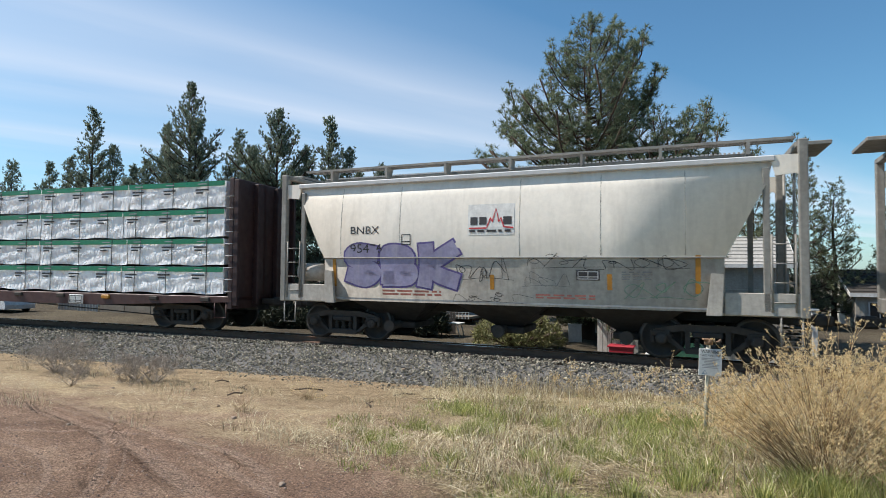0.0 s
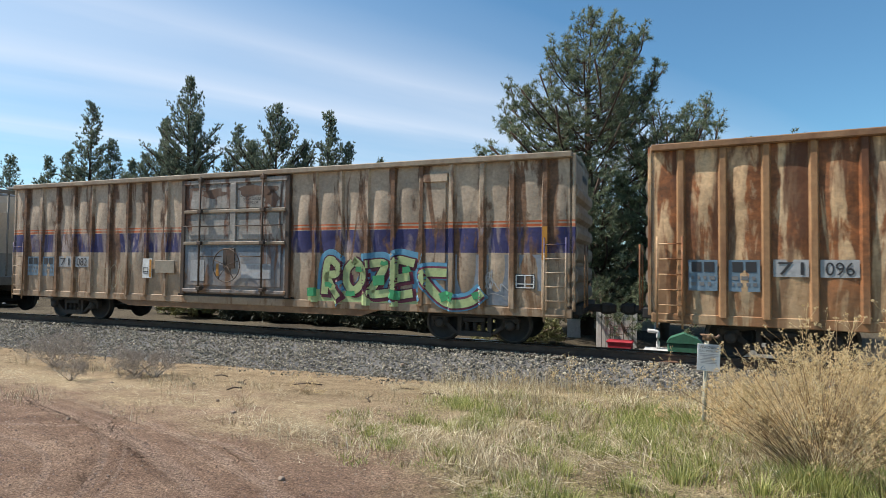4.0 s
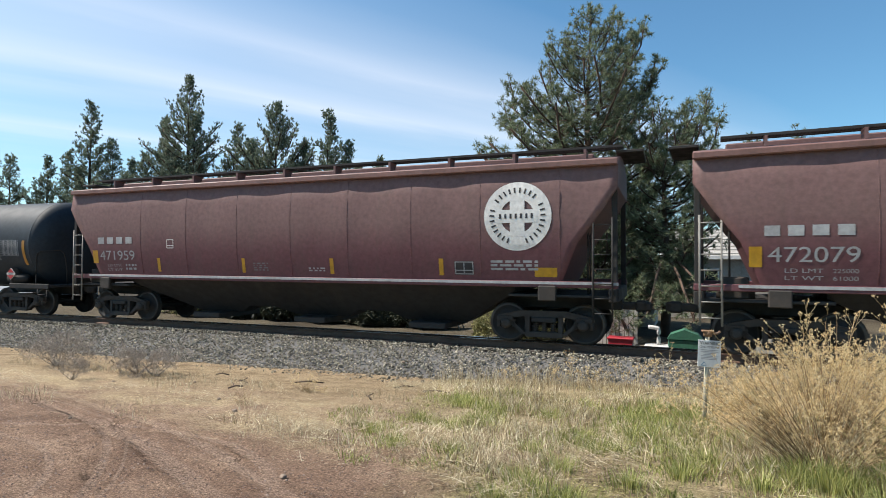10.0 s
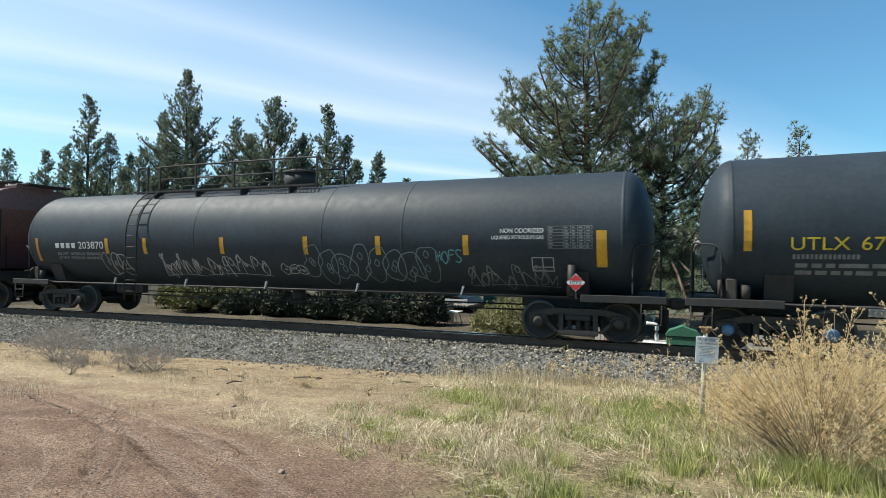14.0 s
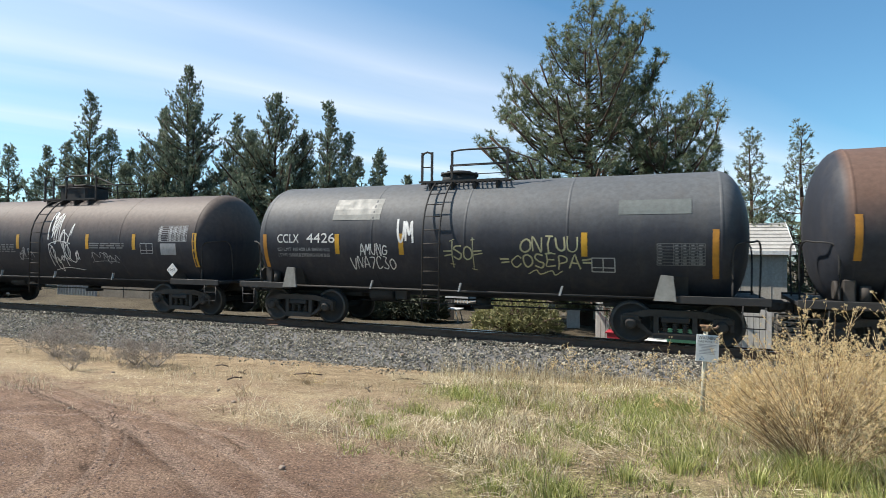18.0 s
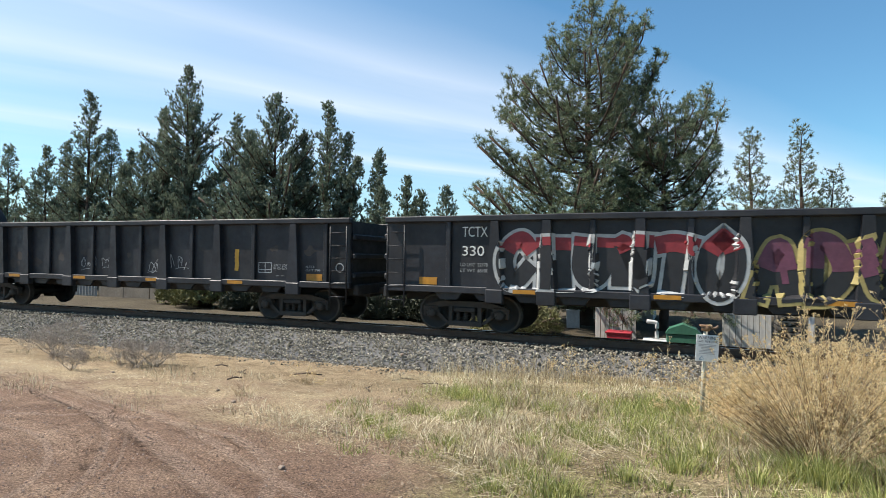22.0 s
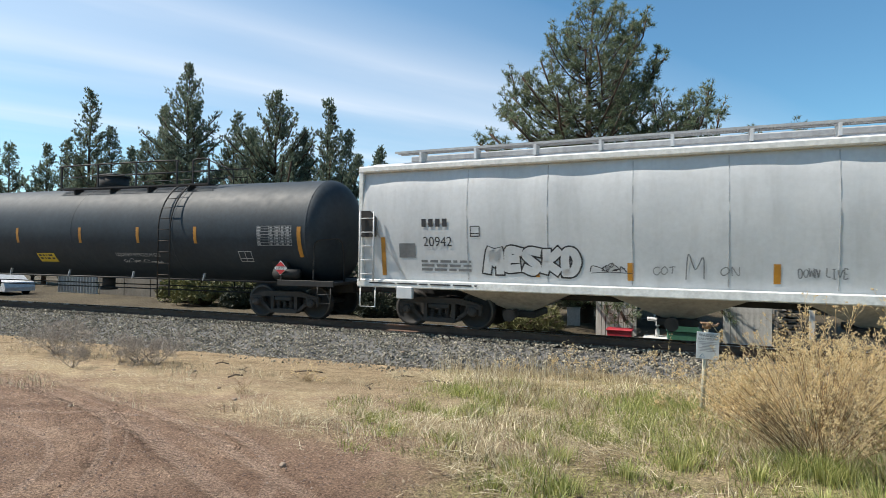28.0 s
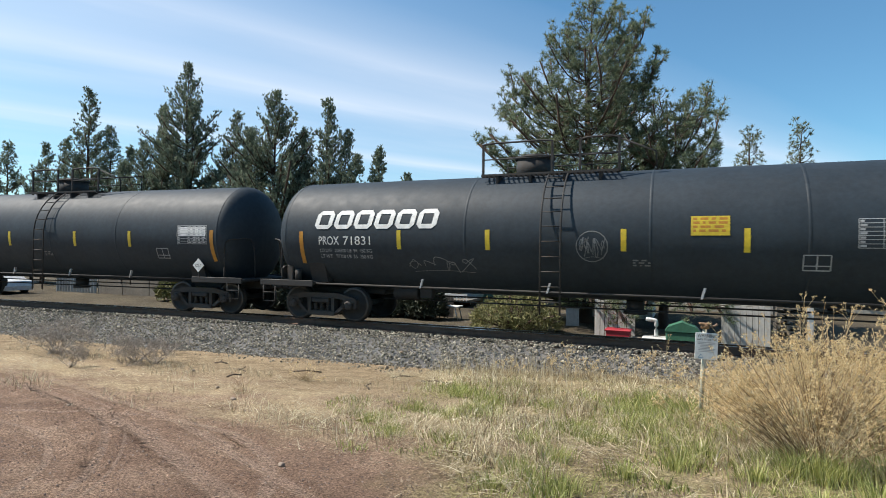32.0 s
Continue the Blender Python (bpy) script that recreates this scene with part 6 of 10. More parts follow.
        part("end_brace", Geo().tube([(s * (hl - 0.1), -0.6, 1.1), (s * (hl - 0.1), -0.6, 4.35)], 0.03, 6).tube([(s * (hl - 0.1), 0.6, 1.1), (s * (hl - 0.1), 0.6, 4.35)], 0.03, 6), MAT_FRAMEGREY, car)
        part("end_grating", Geo().box(min(s * (hl - 0.1), s * (hl + 0.55)), max(s * (hl - 0.1), s * (hl + 0.55)), -0.7, 0.7, 4.44, 4.52, 0.01), MAT_FRAMEGREY, car)
    part("air_reservoir", Geo().lathe([(-5.75, 0.02), (-5.7, 0.24), (-5.0, 0.24), (-4.95, 0.02)], (-1.1, 1.78), 14), MAT_LOWGREY, car)
    part("centre_sill", Geo().box(-hl, hl, -0.3, 0.3, 0.78, 1.02, 0.02), MAT_SOOT, car)
    run_boards(car, MAT_FRAMEGREY, -5.6, 6.0, 4.55, 0.78, 7)
    # corrugated trough hatches along the roof
    rib = Geo()
    for k in range(120):
        x = -5.2 + k * 0.0875
        rib.box(x - 0.022, x + 0.022, -0.72, 0.72, 4.24, 4.38)
    part("trough_hatch", rib, MAT_PALEGREY, car, "ribbed pale roof hatch cover")
    part("hatch_curb", Geo().box(-5.25, 5.3, -0.76, 0.76, 4.2, 4.34, 0.01), MAT_FRAMEGREY, car)
    for x in (-2.9, 0.0, 2.9):
        discharge_gate(car, MAT_SOOT, x, 2.2, 1.08)
    # marks
    mark("owner_code", car, side, MAT_INK, -3.9, -3.07, 2.76, 2.95, "BNBX")
    mark("car_number", car, lambda x, z, d=0.006: side(x, z, d + 0.003), MAT_INK, -3.9, -2.98, 2.28, 2.5, digits)
    lg = mark("logo_panel", car, side, MAT_WHITE, -0.7, 0.42, 2.68, 3.40, label="white logo panel with grey and red shapes")
    mark("logo_print", lg, lambda x, z, d=0.006: side(x, z, d + 0.006), MAT_INK, -0.64, -0.24, 2.92, 3.1, blocks=2)
    mark("logo_print", lg, lambda x, z, d=0.006: side(x, z, d + 0.006), MAT_INK, 0.16, 0.36, 2.92, 3.1)
    zig = Geo()
    stroke(zig, side, [(-0.66, 2.84), (-0.24, 2.84), (-0.14, 3.08), (-0.10, 2.98), (-0.02, 3.3), (0.06, 2.98), (0.10, 3.08), (0.18, 2.86), (0.4, 2.84)], 0.035, 0.014)
    part("logo_peak", zig, MAT_RED, lg)
    bars(lg, lambda x, z, d=0.006: side(x, z, d + 0.006), MAT_INK, -0.66, 0.38, 2.71, 2.8, 1, 3)
    frame_mark(car, side, MAT_INK, -2.44, -2.2, 2.48, 2.72, 1)
    for x, z0, z1 in ((-4.4, 1.42, 2.12), (4.22, 1.42, 2.2), (-2.68, 1.40, 1.72), (-0.12, 1.42, 1.76), (2.5, 1.46, 1.8)):
        strip(car, side, x, z0, z1, None, 0.10)
    pl = mark("test_plate", car, side, MAT_INK, 1.8, 2.3, 1.66, 1.88)
    frame_mark(pl, side, MAT_GREYINK, 1.84, 2.26, 1.69, 1.85)
    bars(car, side, MAT_DIM, 2.75, 3.4, 1.66, 1.86, 4, 4)
    bars(car, side, MAT_PINK, -3.0, -1.4, 1.2, 1.36, 2, 5)
    bars(car, side, MAT_PINK, 0.9, 2.2, 1.22, 1.34, 2, 6)
    for z, words in ((2.0, "LD LMT 229400"), (1.86, "LT WT 56600")):
        mark("lettering", car, side, MAT_INK, -3.9, -3.05, z, z + 0.08, words)
    mark("white_band", car, side, MAT_GREYINK, -4.5, 4.5, 1.10, 1.14)
    if purple:
        tag_piece(car, side, paint("purple_spray", (0.33, 0.31, 0.48), 0.6, amount=0.35, vary=0.35, grime=(0.55, 0.53, 0.55)), paint("dark_violet_spray", (0.13, 0.10, 0.30), 0.6, amount=0.1), -4.1, -0.95, 1.38, 2.56, 3, 75, 0.045, "large purple spray-painted letters", "SBK", 0.36)
        tag_scrawl(car, side, MAT_INK, -0.95, 0.4, 1.6, 2.2, 5, 72, 0.02)
        tag_scrawl(car, side, MAT_INK, 0.7, 4.1, 1.9, 2.25, 9, 73, 0.016)
        tag_scrawl(car, side, MAT_DIM, 0.5, 1.7, 1.5, 1.85, 4, 71, 0.016)
        tag_scrawl(car, side, paint("green_spray", (0.16, 0.26, 0.2), 0.7, amount=0.3), 2.9, 4.2, 1.25, 1.8, 3, 74, 0.025)
        tag_scrawl(car, side, MAT_INK, -1.2, 0.6, 1.12, 1.36, 6, 75, 0.014)
    else:
        tag_piece(car, side, paint("slate_spray", (0.085, 0.10, 0.145), 0.6, amount=0.2, vary=0.3), paint("grey_violet_spray", (0.13, 0.135, 0.18), 0.6, amount=0.2), -2.2, 0.35, 1.2, 2.14, 4, 76, 0.035, "dark slate-blue spray-painted letters", "GEND", 0.5)
        over = lambda x, z, d=0.006: side(x, z, d + 0.014)
        bubble_tag(car, over, paint("pale_violet_line", (0.40, 0.41, 0.46), 0.6, amount=0.3), -2.1, 0.25, 1.3, 2.05, 5, 76, 0.026, "thin pale outlines over slate spray")
        tag_scrawl(car, side, MAT_INK, 0.45, 2.0, 1.35, 2.05, 4, 77, 0.03, "", "C=ID")
        tag_scrawl(car, side, paint("faded_amber_spray", (0.40, 0.26, 0.10), 0.7, amount=0.4), 2.9, 4.1, 1.5, 2.0, 8, 78, 0.035)
        tag_scrawl(car, side, MAT_DIM, -4.2, -2.9, 1.16, 1.42, 7, 79, 0.03)
    for s in (-1, 1):
        put_truck(car, s * 4.4)
    put_couplers(car, hl - 0.15)
    return car


def grain_hopper(u0, u1, digits, label, tags):
    """Curved-side maroon covered hopper with a round emblem."""
    car, hl = new_car("covered_hopper", label, "hopper car", u0, u1, 6.75, "maroon grain hoppers")
    prof = [(1.38, 1.40), (1.46, 1.8), (1.53, 2.3), (1.56, 2.9), (1.54, 3.5), (1.47, 3.97), (1.30, 4.16), (0.8, 4.28), (0.0, 4.34)]
    reach = lambda z: float(np.interp(z, [1.40, 2.42, 3.3, 3.5, 4.4], [7.2, 7.62, 8.36, hl, hl]))
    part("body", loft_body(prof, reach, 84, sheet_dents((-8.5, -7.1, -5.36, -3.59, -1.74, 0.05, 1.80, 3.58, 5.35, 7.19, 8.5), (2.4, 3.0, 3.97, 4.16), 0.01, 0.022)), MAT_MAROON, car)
    side = curved_side(prof)
    part("roof_edge", Geo().box(-hl, hl, -1.57, -1.36, 3.98, 4.12, 0.02), paint("faded_maroon_edge", (0.22, 0.115, 0.10), 0.6, amount=0.3), car, "faded pink-brown eave rail")
    part("roof_edge", Geo().box(-hl, hl, 1.36, 1.57, 3.98, 4.12, 0.02), bpy.data.materials["faded_maroon_edge"], car, "faded pink-brown eave rail")
    part("side_sill", Geo().box(-hl, hl, -1.46, -1.34, 1.32, 1.46, 0.015), MAT_MAROON, car)
    part("side_sill", Geo().box(-hl, hl, 1.34, 1.46, 1.32, 1.46, 0.015), MAT_MAROON, car)
    part("sill_stripe", Geo().box(-7.6, hl, -1.472, -1.462, 1.39, 1.45), MAT_GREYINK, car, "pale worn line along the sill")
    for k, x in enumerate((-5.36, -3.59, -1.74, 0.05, 1.80, 3.58, 5.35, 7.19)):
        part("weld_seam", Geo().tube([side(x, z, 0.0) for z in np.linspace(1.5, 3.95, 10)], 0.007, 4), MAT_MAROON, car)
    run_boards(car, MAT_SOOT, -7.9, 8.5, 4.49, 0.72, 10, MAT_MAROON)
    part("roof_hatch", Geo().box(-7.8, 7.8, -0.4, 0.4, 4.3, 4.46, 0.03), MAT_MAROON, car)
    for s in (-1, 1):
        part("end_board", Geo().box(min(s * (hl - 0.1), s * (hl + 0.5)), max(s * (hl - 0.1), s * (hl + 0.5)), -0.8, 0.8, 4.36, 4.42, 0.01), MAT_SOOT, car)
        part("end_sill", Geo().box(min(s * (hl - 0.2), s * hl), max(s * (hl - 0.2), s * hl), -1.46, 1.46, 1.02, 1.32, 0.02), MAT_SOOT, car)
        part("end_floor", Geo().box(min(s * 6.0, s * (hl - 0.1)), max(s * 6.0, s * (hl - 0.1)), -1.40, 1.40, 1.1, 1.16, 0.01), MAT_SOOT, car)
        for y in (-1.38, 1.38):
            part("corner_post", Geo().box(min(s * (hl - 0.14), s * (hl - 0.02)), max(s * (hl - 0.14), s * (hl - 0.02)), y - 0.05, y + 0.05, 1.3, 4.0, 0.012), MAT_SOOT, car)
        ladder(car, MAT_FRAMEGREY if s < 0 else MAT_SOOT, s * (hl - 0.32) - 0.2, s * (hl - 0.32) + 0.2, -1.50, 0.62, 2.85, 7)
        part("inner_ladder", Geo().tube([(s * 7.75, -1.1, 1.15), (s * 7.75, -1.1, 3.0)], 0.02, 5).tube([(s * 7.75, -0.7, 1.15), (s * 7.75, -0.7, 3.0)], 0.02, 5), MAT_SOOT, car)
        part("jack_pad", Geo().box(s * 6.9 - 0.2, s * 6.9 + 0.2, -1.5, -1.4, 1.02, 1.36, 0.02), MAT_IRON, car, "dusty dark jacking pad")
    part("brake_gear", Geo().box(-7.9, -7.4, -1.2, -0.7, 1.16, 1.6, 0.03).cyl((-8.0, -1.0, 1.3), (-7.3, -1.0, 1.3), 0.16, 12), MAT_IRON, car)
    part("centre_sill", Geo().box(-hl, hl, -0.3, 0.3, 0.78, 1.05, 0.02), MAT_SOOT, car)
    rim = [(-6.1, 1.4), (-6.1, 1.2), (-4.2, 0.34), (-2.6, 0.34), (-2.2, 0.56), (-1.2, 0.56), (-0.6, 0.34), (1.1, 0.34), (1.5, 0.56), (2.5, 0.56), (2.9, 0.34), (4.6, 0.34), (6.1, 1.2), (6.1, 1.4)]
    half_wide = lambda z: 0.2 + 1.12 * (z - 0.34) / 1.06
    slope, top = Geo(), len(rim)
    for s in (-1, 1):
        slope.add([(x, s * half_wide(z), z) for x, z in rim] + [(x, s * half_wide(1.4), 1.4) for x, z in rim], [(k, k + 1, top + k + 1, top + k) for k in range(1, top - 2)])
    slope.add([(x, s * half_wide(z), z) for s in (-1, 1) for x, z in rim], [(k, k + 1, top + k + 1, top + k) for k in range(top - 1)])
    part("slope_sheet", slope, MAT_SOOT, car, "black slope sheets over the outlets")
    for x in (-3.4, 0.25, 3.75):
        part("outlet_gate", Geo().box(x - 0.5, x + 0.5, -0.9, 0.9, 0.2, 0.36, 0.02), MAT_SOOT, car)
    # marks
    mark("owner_code", car, side, MAT_GREYINK, -7.16, -5.72, 2.40, 2.60, blocks=4, gap=0.5)
    mark("car_number", car, side, MAT_GREYINK, -7.1, -5.64, 1.90, 2.19, digits)
    mark("lettering", car, side, MAT_GREYINK, -6.82, -6.2, 1.70, 1.78, "LD LMT")
    mark("lettering", car, side, MAT_GREYINK, -6.82, -6.2, 1.56, 1.64, "LT WT")
    if not tags:
        bars(car, side, MAT_GREYINK, -6.05, -5.6, 1.56, 1.78, 2, 3)
    frame_mark(car, side, MAT_WHITE, -4.3, -4.06, 2.26, 2.5, 1)
    em = Geo()
    cx, cz, r = 6.24, 2.92, 0.78
    for a, b in ((0.50, 1.0),):
        pts = 48
        v, f = [], []
        for q in np.linspace(a, b, 4):
            v += [side(cx + r * q * math.cos(2 * math.pi * k / pts), cz + r * q * math.sin(2 * math.pi * k / pts), 0.008) for k in range(pts)]
        for i in range(3):
            f += [(i * pts + k, i * pts + (k + 1) % pts, (i + 1) * pts + (k + 1) % pts, (i + 1) * pts + k) for k in range(pts)]
        em.add(v, f)
    e = part("round_emblem", em, MAT_WHITE, car, "cream round emblem with a cross in it")
    cr = Geo()
    rect(cr, side, cx - 0.17, cx + 0.17, cz - 0.46, cz + 0.46, 0.010, 8)
    rect(cr, side, cx - 0.46, cx - 0.17, cz - 0.15, cz + 0.15, 0.010, 4)
    rect(cr, side, cx + 0.17, cx + 0.46, cz - 0.15, cz + 0.15, 0.010, 4)
    part("emblem_cross", cr, MAT_WHITE, e)
    dots = Geo()
    for k in range(28):
        a = math.pi * 0.5 + (k - 13.5) * 0.205 + (0.0 if 4 <= k <= 23 else 0)
        c, s2 = math.cos(a), math.sin(a)
        p = lambda i, j: side(cx + r * (0.76 + i) * c - j * s2, cz + r * (0.76 + i) * s2 + j * c, 0.013)
        if k % 10 != 9:
            dots.add([p(-0.075, -0.02), p(-0.075, 0.02), p(0.075, 0.02), p(0.075, -0.02)], [(0, 1, 2, 3)])
    for k in range(7):
        rect(dots, side, cx - 0.42 + k * 0.122, cx - 0.42 + k * 0.122 + 0.05, cz - 0.05, cz + 0.06, 0.014, 2)
    tagged(part("emblem_print", dots, MAT_INK, e), "dark marks round the emblem", kind="stuff")
    for x in (-4.68, -1.54, 1.31, 4.36):
        strip(car, side, x, 1.56, 1.96, MAT_YELLOW, 0.11) if not tags else mark("reflector", car, flat_side(-1.474), MAT_YELLOW, x - 0.22, x + 0.22, 1.34, 1.43)
    mark("reflector", car, side, MAT_YELLOW, -7.42, -7.2, 1.8, 2.2)
    mark("reflector", car, side, MAT_YELLOW, 6.62, 7.12, 1.55, 1.76)
    pl = mark("test_plate", car, side, MAT_INK, 4.7, 5.18, 1.58, 1.9)
    frame_mark(pl, side, MAT_GREYINK, 4.72, 5.16, 1.60, 1.88)
    bars(car, side, MAT_GREYINK, 5.6, 6.7, 1.66, 1.92, 3, 6)
    bars(car, side, MAT_DIM, -1.2, -0.7, 1.6, 1.84, 4, 7)
    bars(car, side, MAT_GREYINK, 0.6, 1.1, 1.6, 1.72, 2, 8)
    if tags:
        tag_scrawl(car, side, MAT_GREYINK, -4.75, -3.6, 1.42, 2.25, 4, 81, 0.05, "pale spray letters", "JISE")
        bubble_tag(car, side, MAT_GREYINK, -5.0, -4.6, 1.42, 1.8, 1, 80, 0.03)
        for z, words in ((1.70, "225000"), (1.56, "61000")):
            mark("lettering", car, side, MAT_GREYINK, -6.05, -5.66, z, z + 0.08, words)
        tag_scrawl(car, side, MAT_GREYINK, -3.45, -2.95, 1.85, 2.05, 4, 82, 0.025, "", "JASF")
        tag_scrawl(car, side, MAT_GREYINK, -3.35, -2.95, 1.65, 1.82, 3, 85, 0.025, "", "HKC")
        bubble_tag(car, side, MAT_GREYINK, -2.1, 0.9, 1.4, 2.2, 6, 83, 0.032)
        bubble_tag(car, side, MAT_GREYINK, 2.3, 3.9, 1.4, 2.25, 2, 84, 0.032)
        tag_scrawl(car, side, MAT_GREYINK, 2.6, 3.6, 1.5, 2.0, 4, 86, 0.025)
    for s in (-1, 1):
        put_truck(car, s * 6.75)
    put_couplers(car, hl - 0.15)


def plastics_hopper():
    """Long pale grey covered hopper with full-height sides."""
    car, hl = new_car("covered_hopper", "long pale grey covered hopper with a bubble graffiti outline", "hopper car", 263.8, 282.35, 7.2)
    prof = [(1.40, 1.12), (1.46, 1.6), (1.54, 2.2), (1.585, 2.8), (1.56, 3.35), (1.48, 3.84), (1.34, 4.05), (0.8, 4.22), (0.0, 4.28)]
    dent = sheet_dents((-9.3, -8.1, -6.29, -4.39, -2.60, -0.81, 1.0, 2.76, 4.55, 6.31, 8.18, 9.3), (1.7, 2.7, 3.84, 4.05), 0.010, 0.016)
    reach = lambda z: hl - 0.06 - 1.3 * min(1.0, max(0.0, (2.95 - z) / 1.8))
    part("body", loft_body(prof, reach, 96, dent), MAT_PALEGREY, car)
    side = curved_side(prof)
    heights = list(np.linspace(1.14, 2.95, 9))
    for s in (-1, 1):
        for y in (-1, 1):
            cheek, m = Geo(), len(heights)
            for d in (0.0, -0.02):
                row = [(x, -y * py, pz) for z in heights for x, py, pz in (side(s * (reach(z) - 0.04), z, d), side(s * (hl - 0.04), z, d))]
                cheek.add(row, [(2 * k, 2 * k + 1, 2 * k + 3, 2 * k + 2) for k in range(m - 1)])
            part("end_cheek", cheek, MAT_PALEGREY, car)
    part("roof_edge", Geo().box(-hl, hl, -1.585, -1.38, 3.89, 4.05, 0.03), MAT_WHITE, car, "white painted eave rail")
    part("roof_edge", Geo().box(-hl, hl, 1.38, 1.585, 3.89, 4.05, 0.03), MAT_WHITE, car, "white painted eave rail")
    part("side_sill", Geo().box(-hl, hl, -1.60, -1.44, 1.0, 1.2, 0.025), MAT_WHITE, car, "thick white side sill")
    part("side_sill", Geo().box(-hl, hl, 1.44, 1.60, 1.0, 1.2, 0.025), MAT_WHITE, car, "thick white side sill")
    for x in (-6.29, -4.39, -2.60, -0.81, 1.0, 2.76, 4.55, 6.31, 8.18):
        part("weld_seam", Geo().tube([side(x, z, 0.0) for z in np.linspace(1.25, 3.84, 10)], 0.008, 4), MAT_GREYINK, car)
    run_boards(car, MAT_GREYINK, -8.5, 9.2, 4.47, 0.72, 12, MAT_PALEGREY)
    part("roof_trough", Geo().box(-8.4, 8.6, -0.36, 0.36, 4.3, 4.46, 0.03), MAT_GREYINK, car)
    for s in (-1, 1):
        for y in (-1.5, 1.5):
            part("corner_post", Geo().box(min(s * (hl - 0.02), s * (hl - 0.14)), max(s * (hl - 0.02), s * (hl - 0.14)), y - 0.07, y + 0.07, 1.1, 4.05, 0.015), MAT_WHITE, car)
        part("hand_hole", Geo().prism([(s * 8.72, 2.26), (s * 9.16, 2.26), (s * 9.16, 2.92), (s * 8.9, 2.92), (s * 8.72, 2.75)], -1.598, -1.585, 1), MAT_SOOT, car, "dark opening beside the ladder")
        ladder(car, MAT_PALEGREY, s * (hl - 0.32) - 0.2, s * (hl - 0.32) + 0.2, -1.66, 1.15, 2.9, 5)
        part("step", Geo().tube([(s * (hl - 0.3) - 0.22, -1.55, 1.02), (s * (hl - 0.3) - 0.22, -1.55, 0.5), (s * (hl - 0.3) + 0.22, -1.55, 0.5), (s * (hl - 0.3) + 0.22, -1.55, 1.02)], 0.02, 5), MAT_WHITE, car)
        part("jack_pad", Geo().box(s * 7.9 - 0.22, s * 7.9 + 0.22, -1.62, -1.5, 0.74, 1.04, 0.02), MAT_PALEGREY, car)
        part("end_frame", Geo().box(min(s * (hl - 0.06), s * (hl + 0.02)), max(s * (hl - 0.06), s * (hl + 0.02)), -1.5, -1.3, 1.1, 4.0, 0.012), MAT_PALEGREY, car)
        rungs = part("end_ladder", Geo().tube([(s * (hl + 0.08), -0.95, 1.1), (s * (hl + 0.08), -0.95, 4.2)], 0.02, 5).tube([(s * (hl + 0.08), -0.5, 1.1), (s * (hl + 0.08), -0.5, 4.2)], 0.02, 5), MAT_PALEGREY, car)
        for k in range(8):
            part("rung", Geo().cyl((s * (hl + 0.08), -0.95, 1.35 + 0.38 * k), (s * (hl + 0.08), -0.5, 1.35 + 0.38 * k), 0.016, 5), MAT_PALEGREY, rungs)
        part("brake_box", Geo().box(min(s * hl, s * (hl + 0.2)), max(s * hl, s * (hl + 0.2)), 0.1, 0.6, 1.6, 2.1, 0.03), MAT_GREYINK, car)
    part("brake_wheel", turned([(-0.02, 0.24), (0.02, 0.26), (0.02, 0.24)], -0.2, 20, (0, 0)), MAT_IRON, car).matrix_basis = pose(hl + 0.25, 0, 2.2, 0, 0, 90)
    part("centre_sill", Geo().box(-hl, hl, -0.3, 0.3, 0.78, 1.05, 0.02), MAT_SOOT, car)
    for x in (-5.3, -1.75, 1.85, 5.5):
        discharge_gate(car, MAT_LOWGREY, x, 3.2, 1.1)
    stencil = MAT_INK
    mark("owner_code", car, side, stencil, -7.47, -6.8, 2.50, 2.69, blocks=4, gap=0.5)
    mark("car_number", car, side, stencil, -7.43, -6.68, 2.03, 2.26, "20942")
    frame_mark(car, side, stencil, -6.2, -5.98, 2.26, 2.5, 1)
    mark("black_patch", car, side, MAT_DIM, -8.1, -7.65, 1.75, 2.1)
    bars(car, side, MAT_DIM, -7.5, -6.2, 1.40, 1.70, 3, 3)
    tag_piece(car, side, MAT_PALEGREY, MAT_INK, -5.85, -3.65, 1.36, 2.06, 4, 91, 0.035, "bubble graffiti outlined in black", "MESKD", 0.42)
    tag_scrawl(car, side, MAT_INK, -3.5, -2.6, 1.45, 1.72, 5, 92, 0.025, "thin black scrawl")
    for x0, x1, wd in ((-2.2, -1.75, "COT"), (-1.6, -1.2, "M"), (-0.95, -0.6, "ON"), (0.35, 1.15, "DOWN LIVE"), (1.85, 2.35, "GI")):
        tag_scrawl(car, side, MAT_DIM, x0, x1, 1.46 if wd != "M" else 1.35, 1.66 if wd != "M" else 1.88, len(wd), 93 + len(wd), 0.025, "thin dark scrawl", wd)
    for x, z0, z1 in ((-4.63, 1.35, 1.72), (-2.64, 1.33, 1.7), (0.02, 1.34, 1.72), (2.84, 1.34, 1.72), (5.10, 1.35, 1.72), (8.57, 1.3, 2.25), (-8.55, 1.3, 2.25)):
        strip(car, side, x, z0, z1, None, 0.12)
    wav = Geo()
    stroke(wav, side, [(3.2 + 0.1 * k, 1.52 + 0.03 * math.sin(k * 1.3)) for k in range(18)], 0.015)
    part("graffiti_line", wav, MAT_INK, car)
    pl = mark("test_plate", car, side, MAT_INK, 5.76, 6.2, 1.43, 1.7)
    frame_mark(pl, side, MAT_WHITE, 5.8, 6.16, 1.47, 1.66)
    mark("black_panel", car, side, MAT_INK, 7.56, 8.05, 1.43, 1.64)
    bars(car, side, MAT_DIM, 6.9, 7.5, 2.05, 2.28, 3, 4)
